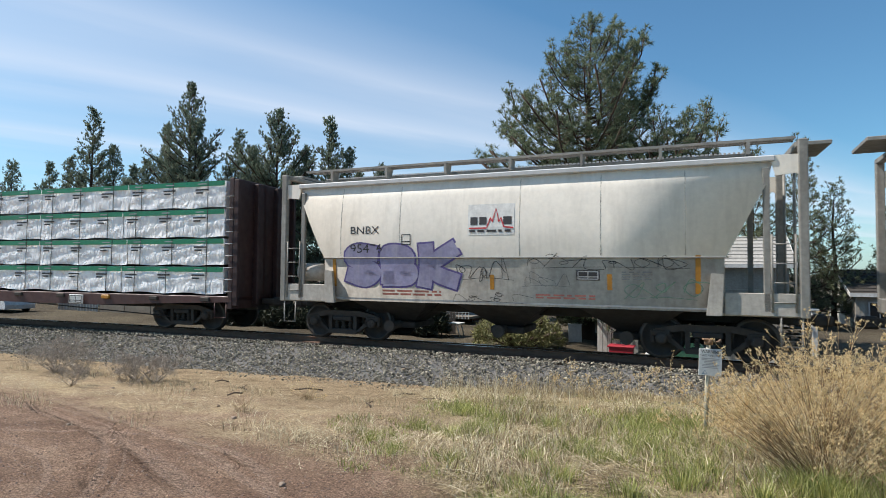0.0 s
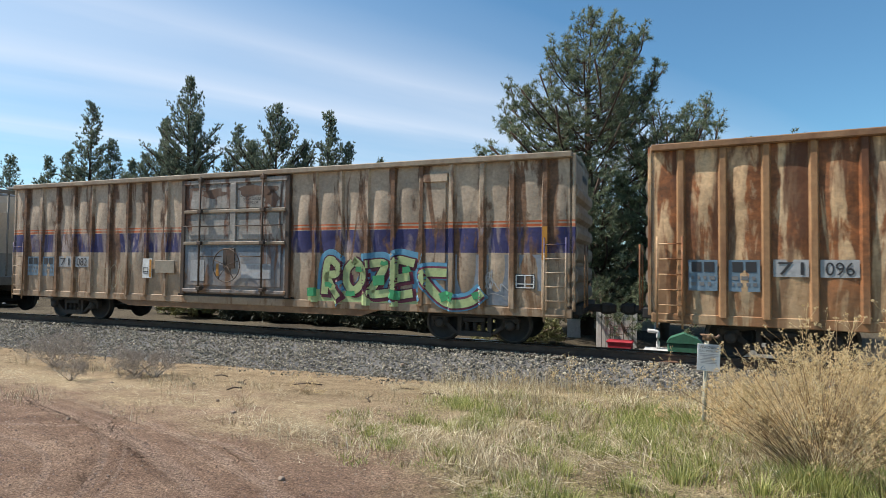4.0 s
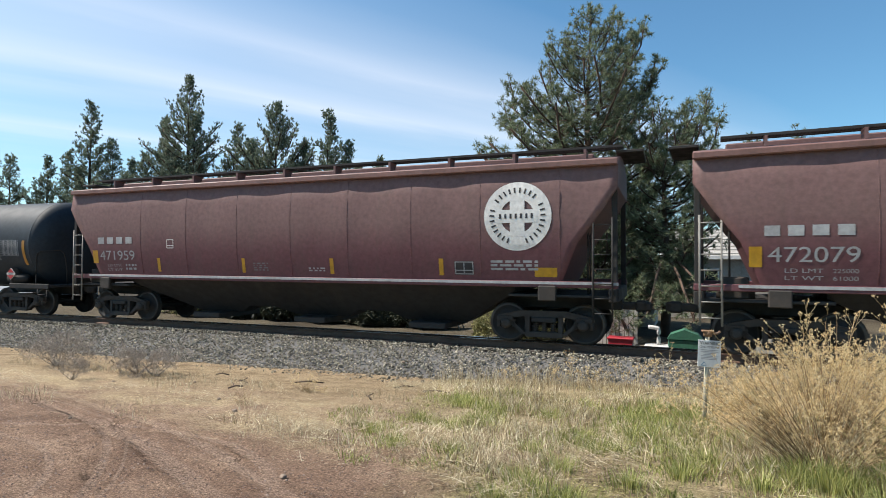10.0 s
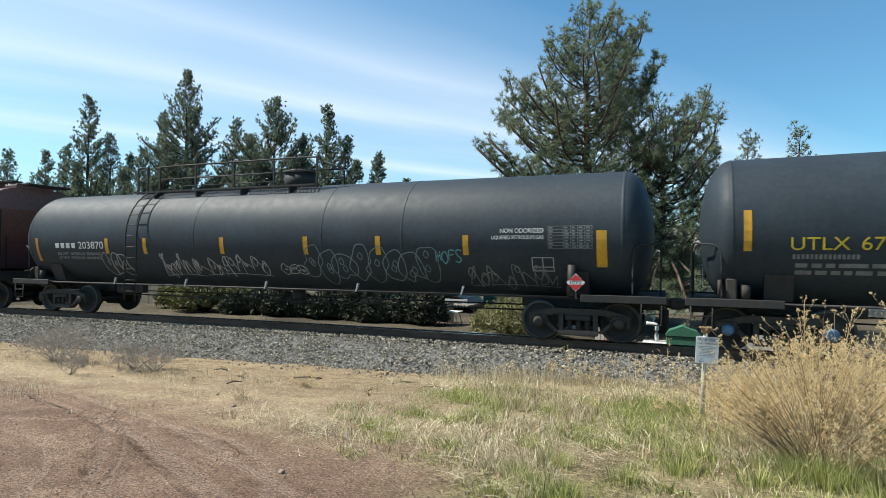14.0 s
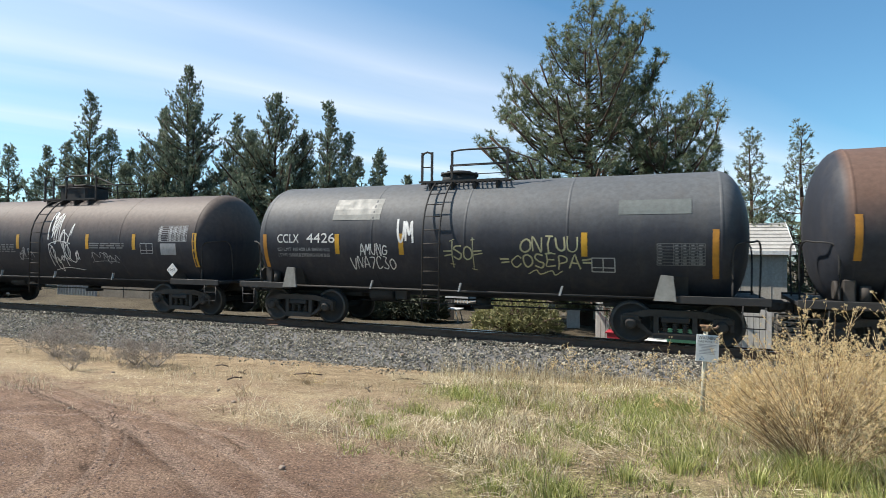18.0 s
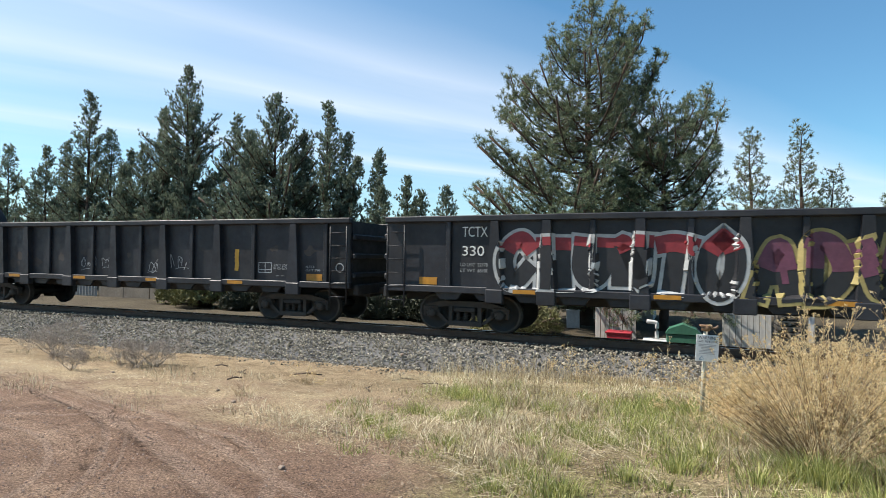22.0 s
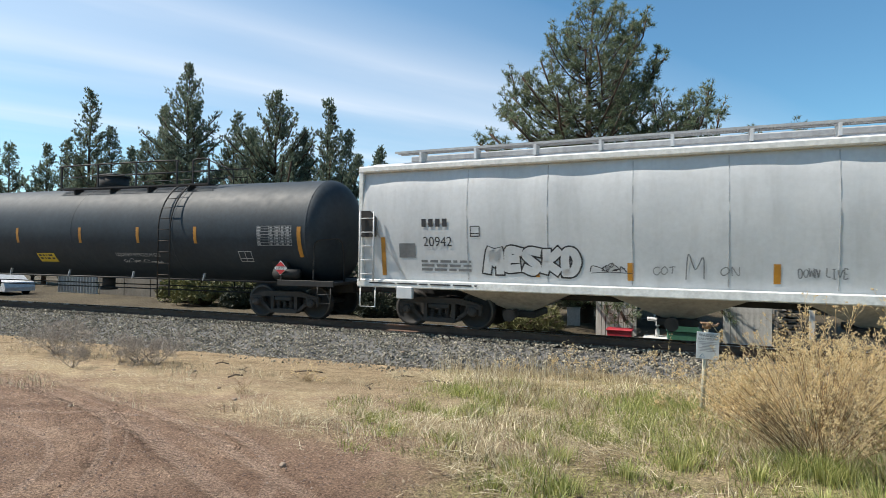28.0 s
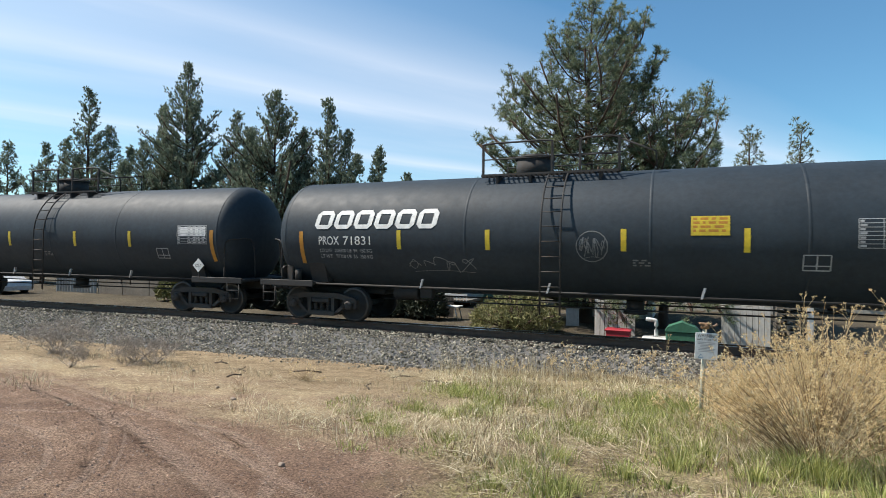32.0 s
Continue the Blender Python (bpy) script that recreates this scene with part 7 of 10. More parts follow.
    mark("pale_panel", car, side, MAT_WHITE, 6.7, 7.9, 1.82, 1.94)
    bars(car, side, MAT_DIM, 6.85, 7.3, 1.52, 1.66, 3, 5)
    bars(car, flat_side(-1.602), MAT_INK, -8.9, -6.0, 1.07, 1.13, 1, 6)
    for s in (-1, 1):
        put_truck(car, s * 7.2)
    put_couplers(car, hl - 0.15)


# ---- box cars ----


def box_car(u0, u1, digits, label, body_mat, roof_mat, striped):
    car, hl = new_car("boxcar", label, "boxcar", u0, u1, 6.9, "old box cars")
    z0, z1, w = 0.86, 4.34, 1.46
    part("side_wall", Geo().box(-hl, -1.86, -w, -w + 0.08, z0, z1).box(1.84, hl, -w, -w + 0.08, z0, z1).box(-1.86, 1.84, -w + 0.06, -w + 0.1, z0, z1), body_mat, car)
    part("side_wall", Geo().box(-hl, hl, w - 0.08, w, z0, z1), body_mat, car)
    part("floor", Geo().box(-hl, hl, -w, w, z0, z0 + 0.12), MAT_SOOT, car)
    part("roof", Geo().prism([(-w - 0.02, z1), (w + 0.02, z1), (w, z1 + 0.06), (0, z1 + 0.2), (-w, z1 + 0.06)], -hl, hl), roof_mat, car)
    part("eave_rail", Geo().box(-hl, hl, -w - 0.14, -w + 0.02, z1 - 0.07, z1 + 0.07, 0.02), roof_mat, car)
    part("eave_rail", Geo().box(-hl, hl, w - 0.02, w + 0.14, z1 - 0.07, z1 + 0.07, 0.02), roof_mat, car)
    part("side_sill", Geo().box(-hl, hl, -w - 0.03, -w + 0.05, 0.72, z0 + 0.06, 0.015), body_mat, car)
    part("drop_sill", Geo().prism([(-4.6, 0.74), (-4.0, 0.56), (4.0, 0.56), (4.6, 0.74)], -w + 0.0, -w + 0.06, 1), MAT_ROOFRUST, car)
    # corrugated ends
    for s in (-1, 1):
        e = part("end_wall", Geo().box(min(s * hl, s * (hl - 0.06)), max(s * hl, s * (hl - 0.06)), -w, w, z0, z1 + 0.05), MAT_BOXEND, car)
        for k in range(6):
            z = 1.2 + k * 0.47
            part("end_corrugation", Geo().prism([(s * hl, z - 0.2), (s * (hl + 0.1), z - 0.12), (s * (hl + 0.125), z), (s * (hl + 0.1), z + 0.12), (s * hl, z + 0.2)], -w + 0.05, w - 0.05, 1), MAT_BOXEND, e)
        part("corner_post", Geo().box(min(s * hl, s * (hl + 0.07)), max(s * hl, s * (hl + 0.07)), -w - 0.01, -w + 0.06, z0, z1 + 0.04, 0.012), body_mat, car)
        mark("lettering", car, lambda y, z, q=0.006: (s * (hl + q), y, z), MAT_INK, 0.25, 1.1, 4.0, 4.16, blocks=6, gap=0.4)
        part("end_sill", Geo().box(min(s * hl, s * (hl + 0.2)), max(s * hl, s * (hl + 0.2)), -1.3, 1.3, 0.78, 1.0, 0.02), MAT_SOOT, car)
        ladder(car, body_mat, s * (hl - 0.36) - 0.24, s * (hl - 0.36) + 0.24, -w - 0.12, 0.62, 2.5, 6)
        part("side_grab", Geo().tube([(s * (hl + 0.25), -1.3, 0.95), (s * (hl + 0.25), -1.3, 2.35)], 0.02, 5).tube([(s * (hl + 0.25), -0.8, 0.95), (s * (hl + 0.25), -0.8, 2.35)], 0.02, 5), body_mat, car)
    # side posts
    left = (-8.69, -7.92, -7.17, -6.39, -5.61, -4.84, -4.06, -3.29, -2.51)
    right = (2.62, 3.40, 4.16, 4.90, 5.66, 6.44, 7.20, 7.92, 8.68)
    for x in left + right:
        part("side_post", Geo().prism([(x - 0.085, -w), (x - 0.05, -w - 0.075), (x + 0.05, -w - 0.075), (x + 0.085, -w)], z0 + 0.02, z1 - 0.07, 2), body_mat if striped or (int(x * 3) % 4 == 0) else MAT_POSTRUST, car)
    # bulged panels between the posts
    xs = [-hl + 0.02] + list(left) + [-1.95], [1.92] + list(right) + [hl - 0.02]
    for row in xs:
        for a, b in zip(row, row[1:]):
            if b - a < 0.3:
                continue
            g = Geo()
            v, f, n, m = [], [], 6, 8
            rs = random.Random(int(a * 50))
            ph, am = rs.uniform(0, 6), rs.uniform(0.018, 0.038)
            for i in range(n + 1):
                for j in range(m + 1):
                    q, z = i / n, z0 + 0.05 + (z1 - z0 - 0.12) * j / m
                    d = math.sin(math.pi * q) * math.sin(math.pi * j / m) ** 0.5 * am * (1 + 0.9 * math.sin(ph + j * 1.15))
                    v.append((a + 0.085 + (b - a - 0.17) * q, -w - 0.002 - d, z))
            for i in range(n):
                for j in range(m):
                    f.append((i * (m + 1) + j, (i + 1) * (m + 1) + j, (i + 1) * (m + 1) + j + 1, i * (m + 1) + j + 1))
            part("side_panel", g.add(v, f, True), body_mat, car)
    # plug door
    d = -w - 0.01
    door = part("door", Geo().box(-1.76, 1.74, d - 0.05, d + 0.06, 1.0, 4.22, 0.01), MAT_DOOR, car, "grey plug door, its lower half blue")
    for x0, x1, za, zb in ((-1.6, -0.14, 3.4, 4.05), (0.12, 1.56, 3.4, 4.05), (-1.6, -0.14, 2.52, 3.24), (0.12, 1.56, 2.52, 3.24), (-1.62, 1.6, 1.22, 2.32)):
        part("door_panel", Geo().box(x0, x1, d - 0.075, d - 0.05, za, zb, 0.012), MAT_DOOR, door)
    for z in (2.42, 3.32):
        part("door_rail", Geo().box(-1.76, 1.74, d - 0.12, d - 0.05, z - 0.045, z + 0.045, 0.012), MAT_ROOFRUST if not striped else MAT_ROOFPALE, door)
    for z, t in ((1.08, 0.05), (4.16, 0.06)):
        part("door_edge", Geo().box(-1.8, 1.78, d - 0.1, d - 0.03, z - t, z + t, 0.012), MAT_DOOR, door)
    part("door_stile", Geo().box(-0.11, 0.09, d - 0.11, d - 0.05, 2.45, 4.1, 0.012), MAT_DOOR, door)
    for x in (-1.82, 1.80):
        part("door_jamb", Geo().box(x - 0.07, x + 0.07, d - 0.09, d + 0.02, 0.95, 4.25, 0.015), MAT_DOORIRON, car)
    for x in (-1.12, 1.05):
        rod = part("lock_rod", Geo().cyl((x, d - 0.17, 1.0), (x, d - 0.17, 4.3), 0.028, 8), MAT_DOORIRON, door)
        for z in (1.15, 2.42, 3.32, 4.2):
            part("rod_guide", Geo().box(x - 0.07, x + 0.07, d - 0.21, d - 0.05, z - 0.05, z + 0.05, 0.01), MAT_DOORIRON, rod)
    for z, a, b in ((2.9, -1.75, -0.15), (2.9, 0.1, 1.7), (2.05, -1.1, -0.35), (2.05, 0.3, 1.05)):
        part("lock_bar", Geo().cyl((a, d - 0.14, z), (b, d - 0.14, z), 0.016, 6), MAT_DOORIRON, door)
    hub = part("lock_wheel", Geo().tube([(-0.08 + 0.46 * math.cos(k * 0.2618), d - 0.24, 1.8 + 0.46 * math.sin(k * 0.2618)) for k in range(25)], 0.014, 6), MAT_DOORIRON, door, "large thin round lock wheel")
    for k in range(5):
        a = k * 1.2566 + 0.3
        part("spoke", Geo().cyl((-0.08, d - 0.22, 1.8), (-0.08 + 0.46 * math.cos(a), d - 0.24, 1.8 + 0.46 * math.sin(a)), 0.012, 5), MAT_DOORIRON, hub)
    part("lock_plate", Geo().box(-0.32, 0.08, d - 0.11, d - 0.07, 1.72, 2.28, 0.01), MAT_DOORIRON, door)
    fs = flat_side(d - 0.078)
    mark("paint_patch", door, fs, MAT_GREYINK, -1.5, -1.0, 1.35, 1.95)
    mark("paint_patch", door, fs, MAT_GREYINK, 0.3, 1.3, 1.45, 1.85)
    mark("reflector", door, fs, MAT_AMBER, -0.58, -0.48, 1.5, 1.85)
    stain = paint("door_rust_stain", (0.135, 0.078, 0.052), 0.85, grime=(0.24, 0.2, 0.17), amount=0.7, vary=0.5)
    for k, (cx, cz, rx, rz) in enumerate(((0.82, 3.86, 0.66, 0.16), (1.28, 3.62, 0.25, 0.2), (-0.72, 3.83, 0.42, 0.13), (-1.3, 3.98, 0.25, 0.05))):
        g = Geo()
        blob(g, flat_side(d - 0.0755), smooth_line([(cx + rx * (1 + 0.25 * math.sin(j * 2.7 + k)) * math.cos(j * 0.5236), min(4.04, cz + rz * (1 + 0.3 * math.sin(j * 1.9 + 2 * k)) * math.sin(j * 0.5236))) for j in range(12)], 3, True)[:-1], 0.003)
        part("rust_stain", g, stain, door, "dark brown rust stain")
    top = flat_side(d - 0.078)
    for k, wd in enumerate(("CLOSE AND LOCK", "DOORS BEFORE", "MOVING CAR")):
        mark("lettering", door, top, MAT_INK, 0.22 + 0.1 * k, 1.0 - 0.08 * k, 3.7 - 0.1 * k, 3.77 - 0.1 * k, wd)
    part("roof_pulley_box", Geo().box(5.72, 6.35, -w - 0.09, -w, 3.86, 4.08, 0.015).box(5.60, 6.30, -w - 0.05, -w, z0 + 0.05, 4.1, 0.01), body_mat, car)
    bx = part("placard_board", Geo().box(-2.85, -2.1, -w - 0.11, -w - 0.075, 1.55, 1.93, 0.01), paint("bare_board", (0.30, 0.26, 0.20), 0.8, amount=0.3), car, "plain wooden placard board")
    fs = flat_side(-w - 0.03)
    fp = flat_side(-w - 0.08)
    if striped:
        mark("paper_card", car, fp, MAT_WHITE, -3.36, -2.98, 1.4, 1.98)
        mark("reflector", car, lambda x, z, q=0.006: fp(x, z, q + 0.006), MAT_AMBER, -3.09, -3.0, 1.42, 1.95)
        frame_mark(car, lambda x, z, q=0.006: fp(x, z, q + 0.006), MAT_INK, -3.32, -3.14, 1.54, 1.7, 1)
        grey_blue = paint("grey_blue_patch", (0.20, 0.235, 0.28), 0.65, grime=(0.20, 0.14, 0.09), amount=0.5, vary=0.25)
        for a, b, low in ((5.0, 5.64, 1.0), (5.78, 6.41, 1.0), (6.55, 7.18, 0.95), (7.32, 7.95, 0.95), (8.09, 8.6, 1.3)):
            mark("paint_patch", car, flat_side(-w - 0.012), grey_blue, a, b, low, 2.12)

        def skin(k, dx=0.0, dz=0.0):
            """The side under the spray: out over the posts, back on the sheets; k: which coat."""
            def at(x, z, q=0.006):
                u = (x + dx - 2.62) / 0.772
                return flat_side(-w)(x + dx, z + dz, q + 0.004 * k + (0.078 if abs(u - round(u)) < 0.1 else 0.014))
            return at

        sky_blue, wine = paint("sky_blue_spray", (0.10, 0.30, 0.46), 0.6, amount=0.15, vary=0.3), paint("wine_spray", (0.17, 0.025, 0.06), 0.6, amount=0.1, vary=0.3)
        lime = paint("lime_spray", (0.40, 0.50, 0.23), 0.6, amount=0.2, vary=0.35)
        ink = paint("dark_wine_line", (0.07, 0.012, 0.03), 0.6, amount=0.1)
        base = Geo()
        broad_stroke(base, skin(2), smooth_line([(2.45, 1.05), (3.4, 1.02), (4.6, 1.0), (5.6, 1.02)], 5), 0.34, 0.006, 8)
        part("spray_base", base, lime, car, "lime green spray foot")
        tag_piece(car, skin(0, 0.0, 0.03), sky_blue, sky_blue, 2.85, 5.5, 1.0, 2.08, 4, 101, 0.15, "pale blue spray halo", "ROZE", 0.3, None, 0.6, True)
        tag_piece(car, skin(4, 0.05, -0.04), wine, wine, 2.85, 5.5, 1.0, 2.08, 4, 101, 0.05, "wine red spray shadow", "ROZE", 0.3, None, 0.6, True)
        tag_piece(car, skin(8), lime, ink, 2.85, 5.5, 1.0, 2.08, 4, 101, 0.035, "large lime green spray-painted letters", "ROZE", 0.3, None, 0.6, True)
        for k, (width, mat, up) in enumerate(((0.42, sky_blue, 0.03), (0.30, wine, 0.0), (0.2, lime, 0.0))):
            g = Geo()
            broad_stroke(g, skin(12 + 2 * k, 0.0, up), smooth_line([(6.35, 1.68), (5.75, 1.66), (5.9, 1.35), (6.35, 0.98), (6.9, 1.0), (7.25, 1.25)], 5), width, 0.006, 6)
            part("spray_arrow", g, mat, car, "pointed spray-painted hook")
        green = paint("deep_green_spray", (0.04, 0.30, 0.12), 0.6, amount=0.1, vary=0.3)
        rg = random.Random(5)
        for k, (cx, cz, r) in enumerate(((2.6, 1.12, 0.14), (3.1, 1.32, 0.10), (3.75, 1.1, 0.13), (4.0, 1.75, 0.10), (4.55, 1.5, 0.16), (4.7, 1.9, 0.10), (5.0, 1.15, 0.15), (5.3, 1.75, 0.10), (6.35, 1.1, 0.16), (7.1, 1.15, 0.10))):
            g = Geo()
            broad_stroke(g, skin(19), [(cx - r, cz + rg.uniform(-0.3, 0.3) * r), (cx, cz + rg.uniform(-0.3, 0.3) * r), (cx + r, cz + rg.uniform(-0.3, 0.3) * r)], r * rg.uniform(0.9, 1.6), 0.006, 5)
            part("spray_patch", g, green, car, "deep green spray patch")
        tag_scrawl(car, fs, paint("faint_yellow_spray", (0.40, 0.36, 0.24), 0.7, amount=0.3), -5.6, -4.0, 0.95, 1.8, 5, 104, 0.03, "", "CSOO")
        tag_scrawl(car, fs, MAT_GREYINK, 7.2, 7.75, 1.1, 1.95, 3, 105, 0.03)
    blue = paint("blue_number_patch", (0.16, 0.24, 0.31), 0.6, amount=0.2)
    for a, b in ((-8.55, -8.02), (-7.82, -7.28)):
        mark("number_patch", car, fs, blue, a, b, 1.4, 2.02)
        mark("owner_code", car, flat_side(-w - 0.036), MAT_INK, a + 0.06, b - 0.06, 1.78, 1.98, blocks=2)
        bars(car, flat_side(-w - 0.036), MAT_DIM, a + 0.05, b - 0.05, 1.45, 1.7, 2, int(a * 10))
    mark("number_patch", car, fs, MAT_GREYINK, -7.06, -6.48, 1.7, 2.03)
    mark("number_patch", car, fs, MAT_GREYINK, -6.3, -5.7, 1.7, 2.03)
    f2 = flat_side(-w - 0.037)
    mark("car_number", car, f2, MAT_INK, -6.98, -6.56, 1.74, 1.98, digits[:2])
    mark("car_number", car, f2, MAT_INK, -6.22, -5.78, 1.74, 1.98, digits[2:])
    pl = mark("test_plate", car, fs, MAT_INK, 8.0, 8.46, 1.34, 1.68)
    frame_mark(pl, f2, MAT_WHITE, 8.03, 8.43, 1.37, 1.65)
    mark("reflector", car, fp, MAT_AMBER, 8.62, 8.74, 2.0, 2.75)
    part("brake_tank", Geo().cyl((-1.5, -0.6, 0.72), (0.2, -0.6, 0.72), 0.22, 14), MAT_SOOT, car)
    part("centre_sill", Geo().box(-hl, hl, -0.32, 0.32, 0.62, 0.9, 0.02), MAT_SOOT, car)
    part("under_gear", Geo().box(0.8, 1.6, -1.1, -0.7, 0.5, 0.85, 0.03).cyl((-5, -0.9, 0.55), (5, -0.9, 0.55), 0.025, 5), MAT_SOOT, car)
    for s in (-1, 1):
        put_truck(car, s * 6.9)
    put_couplers(car, hl + 0.05)


# ---- gondolas ----


def gondola(u0, u1, digits, label, painted):
    car, hl = new_car("gondola_car", label, "gondola", u0, u1, 6.1, "black gondolas")
    w, z0, z1 = 1.38, 1.0, 2.74
    for s in (-1, 1):
        part("side_wall", Geo().box(-hl, hl, min(s * w, s * (w - 0.03)), max(s * w, s * (w - 0.03)), z0, z1), MAT_DARKCAR, car)
        part("top_chord", Geo().box(-hl, hl, min(s * (w - 0.04), s * (w + 0.14)), max(s * (w - 0.04), s * (w + 0.14)), z1 - 0.06, z1 + 0.08, 0.02), MAT_DARKCAR, car, "worn grey-edged top chord")
        part("end_wall", Geo().box(min(s * hl, s * (hl - 0.05)), max(s * hl, s * (hl - 0.05)), -w, w, z0, z1), MAT_DARKCAR, car)
        for k in range(3):
            part("end_rib", Geo().box(min(s * hl, s * (hl + 0.1)), max(s * hl, s * (hl + 0.1)), -w, w, 1.25 + k * 0.5, 1.4 + k * 0.5, 0.03), MAT_DARKCAR, car)
        part("end_sill", Geo().box(min(s * hl, s * (hl + 0.15)), max(s * hl, s * (hl + 0.15)), -1.3, 1.3, 0.8, 1.08, 0.02), MAT_SOOT, car)
        ladder(car, MAT_DARKCAR, s * (hl - 0.32) - 0.24, s * (hl - 0.32) + 0.24, -w - 0.14, 0.6, 2.6, 6)
    part("floor", Geo().box(-hl, hl, -w, w, z0 - 0.02, z0 + 0.08), MAT_SOOT, car)
    part("side_sill", Geo().box(-hl, hl, -w - 0.14, -w, z0 - 0.02, z0 + 0.14, 0.015), MAT_DARKCAR, car)
    scal = Geo().box(-6.8, 6.0, -w - 0.02, -w + 0.05, 0.975, 1.02)
    for k in range(13):
        x = -6.4 + k * 1.0
        scal.prism([(x - 0.36, 0.99), (x + 0.36, 0.99), (x + 0.22, 0.82), (x - 0.22, 0.82)], -w - 0.02, -w + 0.05, 1)
    part("scalloped_sill", scal, MAT_DARKCAR, car)
    for x in (-5.21, -4.0, -2.03, -0.10, 1.86, 3.85, 6.38):
        part("side_post", Geo().prism([(x - 0.19, 0.90), (x + 0.19, 0.90), (x + 0.09, z1 - 0.06), (x - 0.09, z1 - 0.06)], -w - 0.15, -w, 1), MAT_DARKCAR, car)
        part("post_foot", Geo().box(x - 0.21, x + 0.21, -w - 0.17, -w, 0.78, 1.1, 0.02), MAT_DARKCAR, car)
    for x in (-6.39, -3.00, -1.06, 0.92, 2.88, 5.05, 7.35):
        part("side_rib", Geo().box(x - 0.06, x + 0.06, -w - 0.09, -w, z0 + 0.1, z1 - 0.06, 0.015), MAT_DARKCAR, car)
    side = flat_side(-w - 0.002)
    mark("owner_code", car, side, MAT_WHITE, -6.05, -5.42, 2.32, 2.56, "TCTX")
    mark("car_number", car, side, MAT_WHITE, -6.05, -5.5, 1.87, 2.1, digits)
    mark("lettering", car, side, MAT_GREYINK, -6.1, -5.72, 1.62, 1.70, "LD LMT")
    mark("lettering", car, side, MAT_GREYINK, -6.1, -5.72, 1.48, 1.56, "LT WT")
    mark("lettering", car, side, MAT_GREYINK, -5.66, -5.36, 1.62, 1.70, "221700")
    mark("lettering", car, side, MAT_GREYINK, -5.66, -5.40, 1.48, 1.56, "65100")
    for x in (-6.95, -4.5, -1.5, 1.5, 4.5, 6.98):
        mark("reflector", car, flat_side(-w - 0.144), MAT_AMBER, x - 0.26, x + 0.26, 1.02, 1.11) if abs(x) < 6 else mark("reflector", car, side, MAT_AMBER, x - 0.24, x + 0.24, 1.16, 1.34)
    frame_mark(car, side, MAT_GREYINK, 5.2, 5.62, 1.35, 1.62)
    mark("lettering", car, side, MAT_GREYINK, 5.70, 6.18, 1.52, 1.59, "EMPTY LOAD")
    mark("lettering", car, side, MAT_GREYINK, 5.68, 6.20, 1.43, 1.50, "W/ ADA BLOCK")
    bars(car, side, MAT_DIM, 5.78, 6.08, 1.24, 1.28, 1, 5)
    mark("lettering", car, side, MAT_GREYINK, 6.72, 6.98, 1.50, 1.56, "N 52-6")
    mark("lettering", car, side, MAT_GREYINK, 6.72, 7.16, 1.41, 1.47, "CU FT 2580")
    ring = Geo()
    stroke(ring, side, [(7.75 + 0.11 * math.cos(a * 0.42), 1.52 + 0.11 * math.sin(a * 0.42)) for a in range(16)], 0.03)
    part("round_label", ring, MAT_GREYINK, car)
    if painted:
        red, cream, lilac = paint("red_spray", (0.28, 0.025, 0.035), 0.6, amount=0.1, vary=0.3), paint("white_spray", (0.46, 0.47, 0.47), 0.6, amount=0.15), paint("plum_spray", (0.16, 0.05, 0.09), 0.6, amount=0.1, vary=0.4)
        gold = paint("gold_spray", (0.36, 0.29, 0.11), 0.6, amount=0.1, vary=0.3)

        def out(x, z, d=0.006):
            """The skin of the side: out over posts and ribs, back on the sheets between."""
            lift = 0.0
            for p in (-5.21, -4.0, -2.03, -0.10, 1.86, 3.85):
                if abs(x - p) < 0.20 - 0.10 * (z - 0.9) / 1.8:
                    lift = 0.15
            for p in (-3.00, -1.06, 0.92, 2.88):
                if abs(x - p) < 0.065:
                    lift = 0.09
            if z < 1.14:
                lift = max(lift, 0.14)
            return side(x, z, d + lift)

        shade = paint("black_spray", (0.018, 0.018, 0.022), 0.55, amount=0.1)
        tag_piece(car, out, shade, cream, -5.12, -0.1, 1.02, 2.5, 5, 111, 0.075, "white-edged black graffiti with red tops", "CHUNTO", 0.44, red, 0.66, True)
        tag_piece(car, out, shade, gold, 0.02, 4.1, 1.0, 2.42, 5, 113, 0.07, "plum graffiti edged in gold", "ADVEK", 0.44, lilac, 0.42, True)
        tag_scrawl(car, out, paint("mint_spray", (0.3, 0.42, 0.3), 0.6, amount=0.1), 4.1, 4.7, 1.5, 2.15, 3, 114, 0.06)
        tag_scrawl(car, side, MAT_GREYINK, 5.25, 6.2, 1.7, 2.15, 7, 115, 0.035)
    else:
        for k, (a, b) in enumerate(((-1.65, -0.95), (-0.75, -0.3), (1.1, 1.75), (2.15, 2.85))):
            tag_scrawl(car, side, MAT_GREYINK, a, b, 1.25 + 0.1 * (k % 2), 1.75 + 0.1 * (k % 2), 3, 120 + k, 0.022)
        scuff = paint("brown_scuff", (0.06, 0.05, 0.045), 0.8, grime=(0.04, 0.038, 0.04), amount=0.7, vary=0.5, streak=False)
        rg = random.Random(7)
